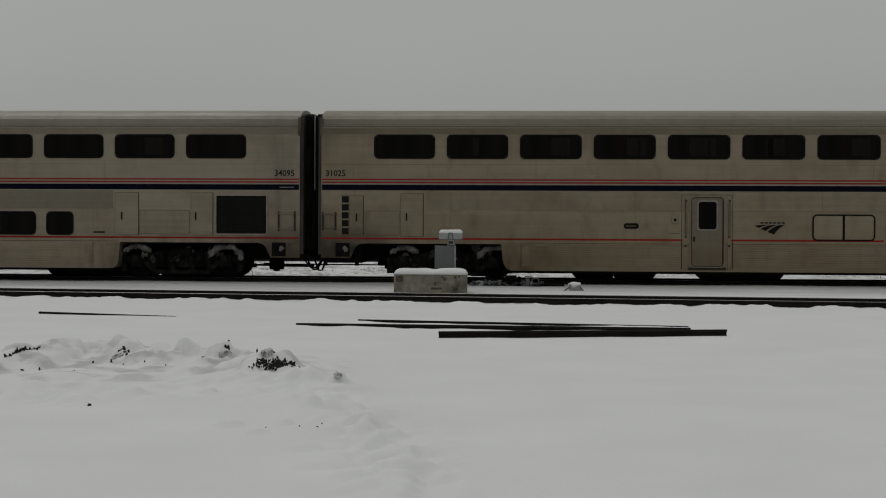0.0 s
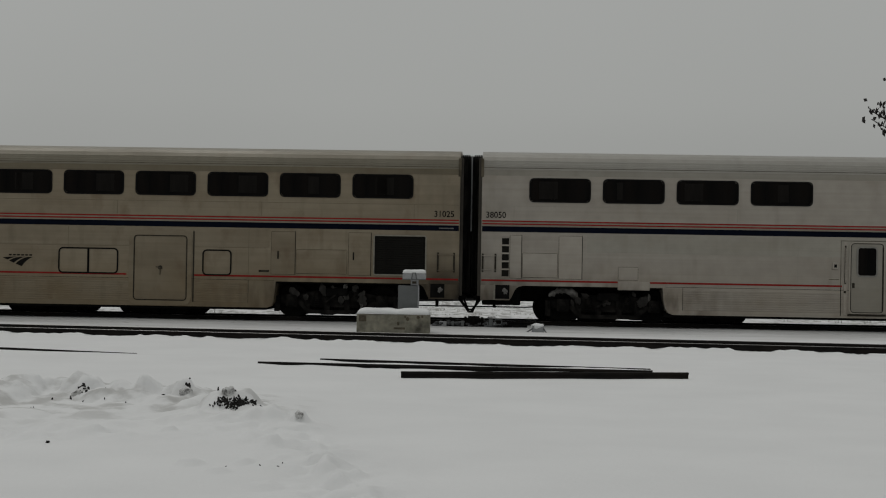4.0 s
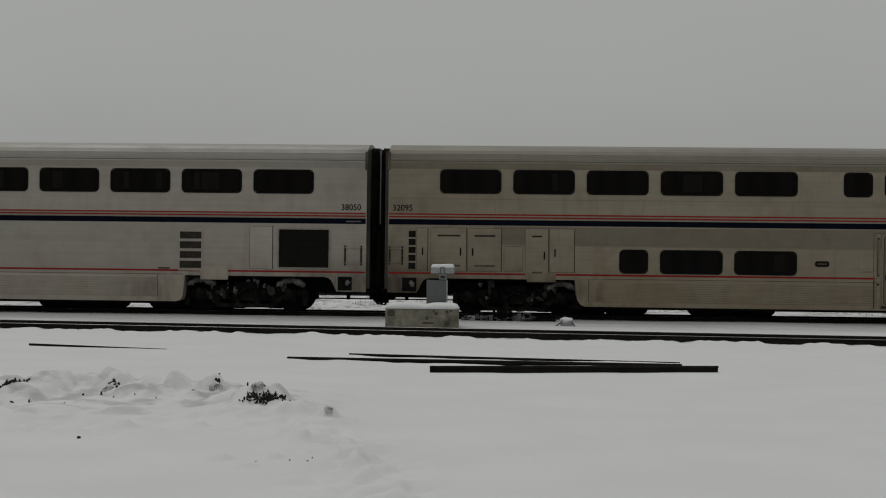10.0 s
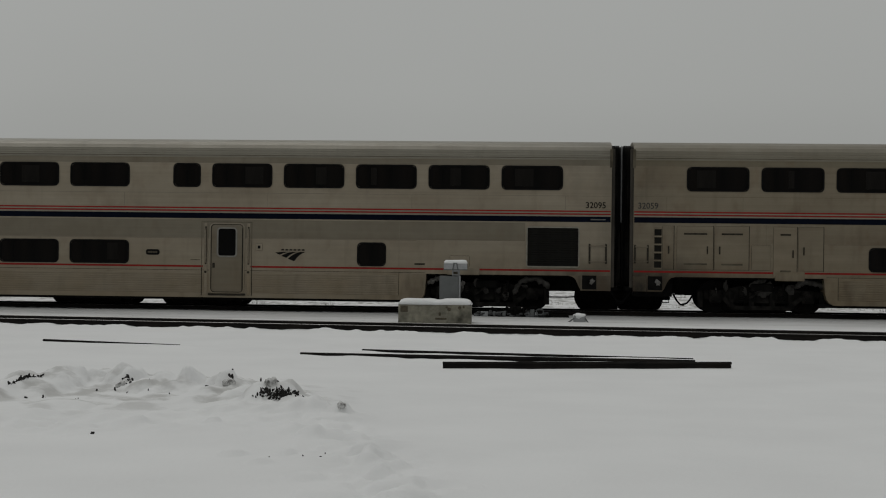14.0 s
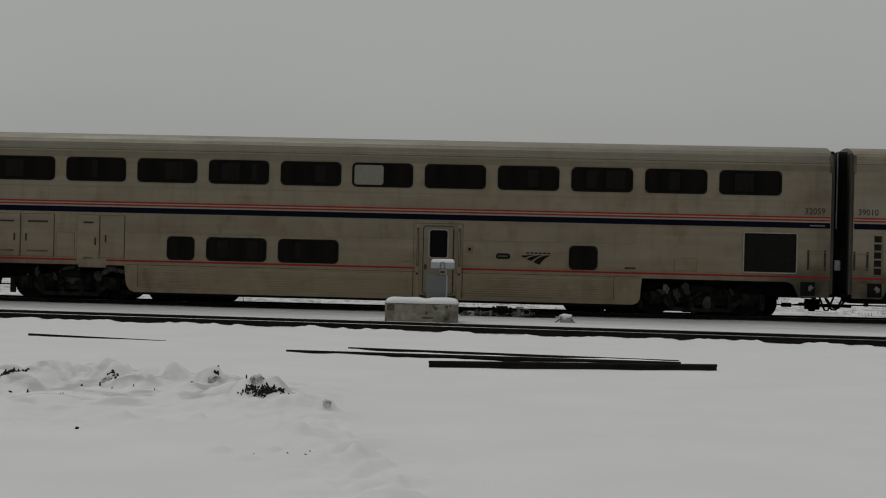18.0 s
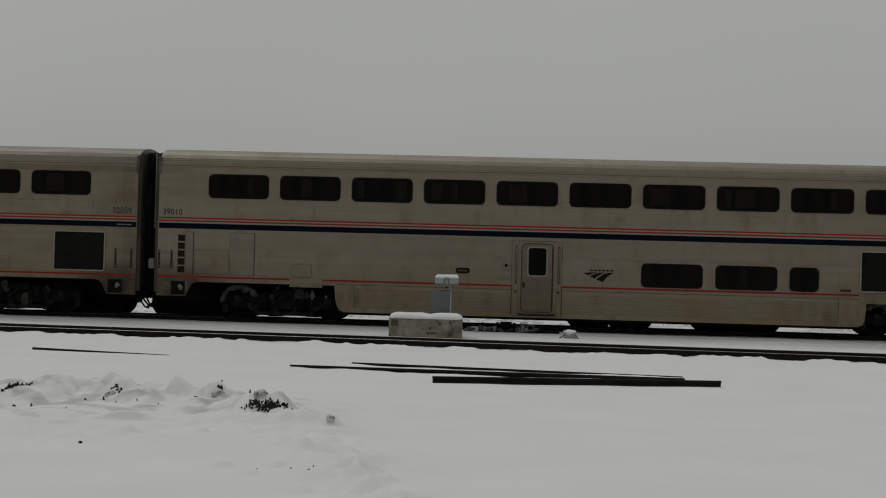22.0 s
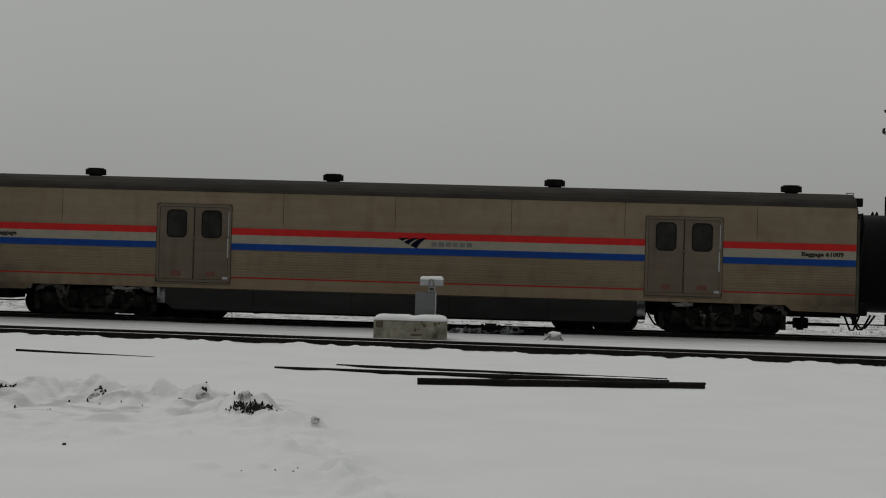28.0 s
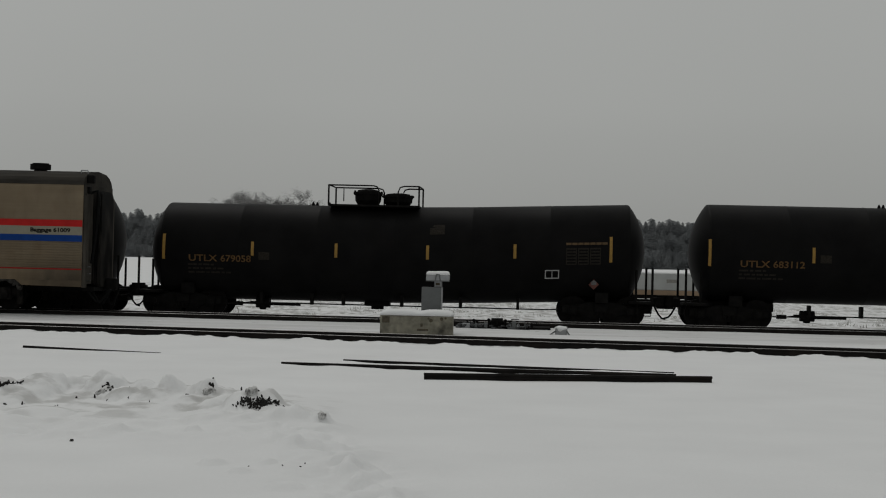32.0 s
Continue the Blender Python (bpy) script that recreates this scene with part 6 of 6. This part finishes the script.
def point_machine():
    p = thing("point_machine", "dark point machine with rods and frosted boxes beside the rail", "track equipment")
    p.matrix_basis = pose(2.05, 42.7, BASE + 0.02, 0, 0, -3.5)
    part("bed", box(-1.45, 1.18, 0.05, 1.30, -0.10, 0.035, 0.02), BLACK, p, "dark cleared bed in front of the rail")
    part("switch_point", prism(rail_profile(-0.15), -1.4, 1.7, "x"), RAIL_SIDE, p, "dark switch rail kept clear of snow", at=pose(0, 1.38, 0.085))
    part("motor_housing", box(-0.51, -0.10, 0.0, 0.30, 0.0, 0.19, 0.04), BLACK, p)
    part("gear_cover", cyl(0.085, -0.46, -0.14, "x", 14, at=(0.06, 0.19)), BLACK, p)
    for a, b, lo, hi, m in ((-1.26, -1.05, -0.02, 0.12, LIGHT_PAINT), (-1.03, -0.94, 0.02, 0.16, FROST), (-0.92, -0.84, 0.0, 0.13, GREY_PAINT), (-0.80, -0.70, -0.02, 0.10, FROST), (-0.66, -0.56, 0.0, 0.14, GREY_PAINT), (-1.44, -1.30, -0.03, 0.06, FROST), (-0.28, -0.16, -0.04, 0.05, FROST), (0.24, 0.32, -0.03, 0.11, LIGHT_PAINT), (0.34, 0.50, -0.05, 0.04, FROST), (-0.02, 0.10, 0.0, 0.16, FROST), (0.11, 0.23, 0.02, 0.19, GREY_PAINT), (0.0, 0.22, -0.06, 0.03, FROST), (-0.46, -0.30, -0.07, 0.03, FROST), (0.50, 0.60, -0.02, 0.08, BLACK)):
        part("frosted_box", box(a, b, -0.10, 0.10, lo, hi, 0.02), m, p)
    part("ring_handle", ring(0.30, 0.46, 0.07, 0.19, 0.04, 0.026, -0.12, -0.07), GREY_PAINT, p, "grey ring handle")
    for x, h in ((-0.94, 0.24), (-0.86, 0.21), (-0.53, 0.26), (-0.07, 0.25), (-0.30, 0.27), (0.05, 0.22), (-1.12, 0.17)):
        part("bolt", cyl(0.028, 0.0, h, "z", 8, at=(x, -0.02)), BLACK, p)
        part("nut", cyl(0.045, h - 0.05, h - 0.015, "z", 6, at=(x, -0.02)), BLACK, p)
    part("throw_rod", tube([(-1.5, 0.0, 0.04), (-0.6, -0.02, 0.07), (0.7, 0.0, 0.06)], 0.026, 6), BLACK, p)
    part("throw_rod", tube([(-1.35, -0.06, 0.10), (-1.0, -0.08, 0.07), (-0.55, -0.06, 0.12)], 0.02, 6), GREY_PAINT, p)
    part("cross_rod", tube([(0.55, 0.0, 0.04), (0.6, 1.8, 0.05)], 0.03, 6), BLACK, p)
    part("conduit", tube([(0.06, -0.04, 0.16), (0.10, -0.05, 0.25), (0.30, -0.05, 0.26)], 0.014, 6), BLACK, p)
    # small frozen clods round the machine
    rnd = random.Random(77)
    clod = lump_mesh("ice_clod", 12, FROST)
    for k in range(16):
        q = rnd.uniform(0.03, 0.06)
        part("ice_clod", clod, None, p, at=pose(rnd.uniform(-1.4, 0.6), rnd.uniform(-0.14, 0.0), rnd.uniform(-0.02, 0.08)) @ Matrix.Diagonal((q * 1.4, q, q, 1)))
    return p


point_machine()


def rail_foot():
    """A small snowy bracket at the end of the machine."""
    b = thing("snowy_bracket", "small bracket half covered by a lump of snow", "track equipment")
    b.matrix_basis = pose(3.30, 39.9, BASE, 0, 0, -3)
    part("plate", box(-0.16, 0.16, 0.0, 0.2, -0.05, 0.17, 0.03), LIGHT_PAINT, b)
    part("snow_lump", lump_mesh("snow_lump", 5, SNOW, 0.6, 0.3), None, b, "lump of snow on the bracket", at=pose(0.0, 0.08, 0.16) @ Matrix.Diagonal((0.16, 0.13, 0.11, 1)))
    part("leg", tube([(-0.14, 0.0, 0.10), (-0.32, -0.05, -0.02)], 0.02, 6), GREY_PAINT, b)
    part("leg", tube([(0.14, 0.0, 0.10), (0.24, -0.05, -0.04)], 0.02, 6), GREY_PAINT, b)
    return b


rail_foot()


# ---- old rails lying in the foreground snow ----
def lying_rail(x0, y0, x1, y1, z, label, sag=0.0):
    a, b = Vector((x0, y0, z)), Vector((x1, y1, z + sag))
    length = (b - a).length
    ob = tagged(new("spare_rail", finish("spare_rail", prism(rail_profile(-0.15), -length / 2, length / 2, "x"), RAIL_SIDE)), label, "rail", "spare rails in the snow")
    d = (b - a).normalized()
    ob.matrix_basis = Matrix.Translation((a + b) / 2) @ Euler((0, -math.asin(d.z), math.atan2(d.y, d.x))).to_matrix().to_4x4()
    return ob


lying_rail(-0.13, 23.84, 4.44, 24.55, -0.01, "dark rusty spare rail lying on the snow")
lying_rail(-2.6, 26.62, 3.98, 25.25, -0.080, "dark spare rail half sunk in drifted snow", 0.045)
lying_rail(-1.6, 27.75, 4.15, 26.55, -0.085, "dark spare rail almost buried in snow", -0.012)
lying_rail(-7.75, 29.29, -5.1, 28.97, -0.066, "dark spare rail nearly buried under the snow", -0.055)


# ---- snow lumps, soil and debris on the bank ----
def ground_at(x, y):
    return float(ground_height(np.array([x]), np.array([y]))[0])


def debris(x, y, w, h, n, seed, label, tilt=0.0, size=0.03):
    """A patch of dark frozen clods and leaves on the face of the bank."""
    rnd = random.Random(seed)
    bm = bmesh.new()
    spots = np.array([(rnd.gauss(0, 0.36) * w, -0.14 + rnd.gauss(0, 0.30) * h) for _ in range(n)])
    spots[:, 1] += tilt * spots[:, 0]
    feet = ground_height(x + spots[:, 0], y + spots[:, 1]) - ground_at(x, y)
    for k in range(n):
        px, py = spots[k].tolist()
        s = size * rnd.uniform(0.4, 1.35)
        bmesh.ops.create_icosphere(bm, subdivisions=1, radius=1.0, matrix=Matrix.Translation((px, py, float(feet[k]) + s * 0.3)) @ Euler((rnd.uniform(0, 3), rnd.uniform(0, 3), rnd.uniform(0, 3))).to_matrix().to_4x4() @ Matrix.Diagonal((s * rnd.uniform(1, 3.0), s, s * rnd.uniform(0.25, 0.8), 1)))
    ob = tagged(new("soil_clods", finish("soil_clods", bm, SOIL)), label, "soil", kind="stuff")
    ob.matrix_basis = pose(x, y, ground_at(x, y))
    return ob


debris(-1.97, 17.34, 0.38, 0.13, 110, 1, "dark frozen clods of soil and leaves on the bank", size=0.0135)
debris(-1.95, 17.32, 0.26, 0.09, 90, 11, "dense core of dark leaves and soil on the bank", size=0.0125)
debris(-2.04, 17.66, 0.09, 0.10, 22, 2, "dark frozen soil in a snow lump", size=0.015)
debris(-4.02, 19.30, 0.085, 0.15, 46, 3, "dark soil showing through ploughed snow", size=0.015)
debris(-2.70, 18.97, 0.07, 0.22, 10, 4, "specks of soil on a snow lump", size=0.017)
debris(-5.16, 18.75, 0.17, 0.07, 60, 5, "streak of dark soil along the bank", tilt=2.3, size=0.014)
debris(-3.6, 18.9, 1.2, 0.4, 7, 6, "scattered dark specks on the bank", size=0.014)
debris(-4.7, 18.2, 0.8, 0.5, 5, 7, "scattered dark specks on the snow", size=0.014)
debris(-1.35, 13.7, 0.5, 0.5, 5, 9, "scattered dark specks on trodden snow", size=0.011)
SOILED = mat("soiled_snow", (0.64, 0.638, 0.63), rough=0.9, vary=0.15, scale=2.0, second=(0.05, 0.047, 0.042), second_amount=0.9, second_scale=1.5, bump=0.3, bump_scale=4, spec=0.1)
for x, y, r, k in ((-4.05, 19.14, 0.10, 3), (-2.70, 18.78, 0.08, 4), (-2.03, 17.44, 0.08, 5), (-1.17, 16.5, 0.05, 7)):
    clod = tagged(new("snow_clod", lump_mesh("snow_clod", 60 + k, SOILED, 0.85, 0.25)), "frozen clod of soiled snow on the bank", "snow clod", "clods on the bank")
    clod.matrix_basis = pose(x, y, ground_at(x, y) - 0.05 * r, 0, 0, 50 * k) @ Matrix.Diagonal((r, r, r, 1))
stone = tagged(new("stone", lump_mesh("stone", 31, SOIL)), "small dark stone lying on the snow", "stone")
stone.matrix_basis = pose(-3.48, 15.0, ground_at(-3.48, 15.0) + 0.012) @ Matrix.Diagonal((0.02, 0.02, 0.02, 1))


# ---- behind the siding: weeds, a far wagon, woods, trees ----
def weeds():
    rnd = random.Random(21)
    vs, fs = [], []
    spots = np.array([(rnd.uniform(-24, 34), rnd.uniform(52.2, 74)) for _ in range(1700)])
    spots = spots[hash_noise(spots[:, 0] * 0.35, spots[:, 1] * 0.3, 33) > 0.02]
    for (x, y), z in zip(spots.tolist(), ground_height(spots[:, 0], spots[:, 1]).tolist()):
        tall = rnd.choice((0.05, 0.07, 0.10, 0.18))
        for j in range(rnd.randint(3, 9)):
            h, w = tall * rnd.uniform(0.5, 1.2), rnd.uniform(0.006, 0.014)
            lean, px, py = rnd.uniform(-0.6, 0.6) * h, x + rnd.gauss(0, 0.10), y + rnd.gauss(0, 0.10)
            i = len(vs)
            vs += [(px - w, py, z - 0.03), (px + w, py, z - 0.03), (px, py + w * 1.6, z - 0.03), (px + lean, py, z + h)]
            fs += [(i, i + 1, i + 3), (i + 1, i + 2, i + 3), (i + 2, i, i + 3)]
    me = bpy.data.meshes.new("dry_weeds")
    me.from_pydata(vs, [], fs)
    me.materials.append(DRY_GRASS)
    tagged(new("dry_weeds", me), "thin dry weeds standing out of the snow", "weeds", kind="stuff")


weeds()


def far_container(x, y, label):
    w = thing("container", label, "container")
    w.matrix_basis = pose(x, y, BASE, 0, 0, -3)
    body = part("body", box(-3.2, 3.2, -1.2, 1.2, 0.40, 1.36, 0.06), OFFWHITE, w)
    part("lower_band", box(-3.2, 3.2, -1.22, 1.22, 0.12, 0.40, 0.03), RUST_BAND, w, "rusty orange lower band")
    part("runner", box(-3.0, 3.0, -1.1, 1.1, -0.1, 0.12), BLACK, w)
    part("letter_bar", box(-0.5, 0.1, -1.215, -1.18, 0.85, 1.05), PALE_FRAME, body)
    part("roof_snow", box(-3.15, 3.15, -1.15, 1.15, 1.36, 1.46, 0.04), SNOW, w)


far_container(14.2, 92, "low pale container with a rusty lower band on the snow")


def fir(rnd, h):
    """Points of one far conifer: ragged skirts stacked on one another, denser towards the foot."""
    vs, fs = [], []
    r = h * rnd.uniform(0.20, 0.42)
    n, m = 9, 11
    taper = rnd.choice((0.8, 0.6, 0.45, 0.3, 0.25))
    for k in range(n):
        t = k / n
        z0, z1 = h * (0.04 + 0.96 * t), h * min(1.0, 0.04 + 0.96 * (t + 2.1 / n))
        rr = r * (1 - t) ** taper + 0.012
        i = len(vs)
        vs.append((0, 0, z1))
        for j in range(m):
            a = 6.2832 * j / m + rnd.uniform(-0.2, 0.2)
            q = rr * rnd.uniform(0.7, 1.2)
            vs.append((q * math.cos(a), q * math.sin(a), z0 + h * rnd.uniform(-0.03, 0.03)))
        fs += [(i, i + 1 + j, i + 1 + (j + 1) % m) for j in range(m)]
    return vs, fs


def woods(x0, x1, y, n, seed, hmin, hmax, depth=115):
    """A far belt of conifers as one mass, its outline uneven."""
    rnd = random.Random(seed)
    kinds = [fir(rnd, 1.0) for _ in range(10)]
    vs, fs = [], []
    spots = np.array([(rnd.uniform(x0, x1), y + rnd.uniform(0, depth)) for _ in range(n)])
    feet = ground_height(spots[:, 0], spots[:, 1]) - 0.5
    swell = 1 + 0.5 * hash_noise(spots[:, 0] * 0.02, np.ones(n), seed) + 0.3 * hash_noise(spots[:, 0] * 0.09, np.ones(n), seed + 1)
    for k in range(n):
        (x, yy), z = spots[k].tolist(), float(feet[k])
        h = rnd.uniform(hmin, hmax) * float(swell[k])
        kv, kf = kinds[rnd.randrange(10)]
        i = len(vs)
        vs += [(x + a * h, yy + b * h, z + c * h) for a, b, c in kv]
        fs += [(a + i, b + i, c + i) for a, b, c in kf]
    me = bpy.data.meshes.new("far_woods")
    me.from_pydata(vs, [], fs)
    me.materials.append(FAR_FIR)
    tagged(new("far_woods", me), "belt of conifers on the horizon, haze painted in its grey", "woods", kind="stuff")


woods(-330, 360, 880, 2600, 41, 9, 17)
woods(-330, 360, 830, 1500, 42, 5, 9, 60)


def bare_tree(name, label, x, y, height, seed, material, spread=0.55, depth=6, thick=0.03, twig=0.006, clumps=0.0):
    """A leafless tree: a tapered trunk that forks again and again into thin twigs."""
    rnd = random.Random(seed)
    trunk, twigs = bmesh.new(), bmesh.new()

    def grow(p, d, length, r, level):
        pts, rs = [p], [r]
        q = p.copy()
        for k in range(3):
            d = (d + Vector((rnd.uniform(-1, 1), rnd.uniform(-1, 1), rnd.uniform(-0.5, 0.9))) * 0.16).normalized()
            q = q + d * length / 3
            pts.append(q.copy())
            rs.append(r * (1 - 0.18 * (k + 1)))
        tube(pts, rs, 6 if level < 2 else 3, trunk if level < 2 else twigs)
        if clumps and level >= depth - 2:
            c = clumps * rnd.uniform(0.5, 1.2)
            for b in range(10 if material is FAR_BARK else 3):
                mid = pts[-1] + Vector((rnd.gauss(0, 1), rnd.gauss(0, 1), rnd.gauss(0, 0.7))) * (4.5 if material is FAR_BARK else 2.0) * c
                turn = Euler((rnd.uniform(0, 3), rnd.uniform(0, 3), 0)).to_matrix()
                o = [twigs.verts.new(mid + turn @ Vector(q)) for q in ((c * 1.3, 0, 0), (0, c * 0.8, 0), (-c * 1.3, 0, 0), (0, -c * 0.8, 0), (0, 0, c * 0.7), (0, 0, -c * 0.7))]
                for k in range(4):
                    twigs.faces.new((o[k], o[(k + 1) % 4], o[4]))
                    twigs.faces.new((o[(k + 1) % 4], o[k], o[5]))
        if level >= depth:
            return
        for k in range(rnd.randint(2, 3) if level else 4):
            side = Vector((rnd.uniform(-1, 1), rnd.uniform(-1, 1), rnd.uniform(-0.1, 0.5)))
            nd = (d * (1 - spread) + side * spread).normalized()
            start = pts[rnd.randint(1, 3)] if level else pts[rnd.randint(2, 3)]
            grow(start.copy(), nd, length * rnd.uniform(0.6, 0.82), max(rs[-1] * 0.72, twig), level + 1)

    grow(Vector((0, 0, -0.2)), Vector((0, 0, 1)), height * 0.30, height * thick, 0)
    t = thing(name, label, "tree")
    t.matrix_basis = pose(x, y, ground_at(x, y))
    part("trunk", trunk, material, t)
    part("crown", twigs, material, t, "bare twigs")
    return t


tree = bare_tree("tree", "dark scrubby tree behind the siding", 33.6, 86, 20.0, 7, BARK, depth=7, spread=0.62, twig=0.04, clumps=0.13)
tree.matrix_basis = pose(33.6, 86, -0.2, 0, 0, 300) @ Matrix.Diagonal((0.88, 0.88, 1.12, 1))
for x, y, h, s in ((-54.5, 430, 28, 3), (-50.0, 436, 30, 4), (-46.0, 430, 30.5, 5), (-41.0, 434, 27, 11), (-36.5, 440, 25, 8)):
    far = bare_tree("far_tree", "distant leafless tree, haze painted in its grey", x, y, h, s, FAR_BARK, depth=6, thick=0.016, spread=0.66, twig=0.05, clumps=0.115)
    copy_thing(far, pose(x + 2.0, y + 4, ground_at(x, y), 0, 0, 140) @ Matrix.Diagonal((0.95, 0.95, 0.95, 1)))


# ---- the run of the train ----
def run(t):
    """Metres of the first seam's place along the track, at t seconds."""
    return -3.92315 - 5.210449 * t + 0.03871387 * t ** 2 - 0.0018166803 * t ** 3 + 4.2128546e-05 * t ** 4 - 5.6411196e-07 * t ** 5


def car_pose(s):
    p = Vector((0, SIDE_Y, 0)) + U * s + N * HALF
    return Matrix.Translation(p) @ pose(0, 0, 0, 0, 0, -TURN)


def motions():
    seconds = [k * 0.5 for k in range(65)]
    for k, car in enumerate(CARS):
        walk(car, [(t, car_pose(run(t) + LEN * (k - 1))) for t in seconds])
    fine = sorted({round(k * 4 / 30, 6) for k in range(240)} | {32.0})
    for w in SPINNING:
        x = w.matrix_basis.translation.x
        walk(w, [(t, pose(x, 0, WHEEL_R) @ pose(0, 0, 0, 0, math.degrees((run(t) - run(0)) / WHEEL_R), 0)) for t in fine])


motions()
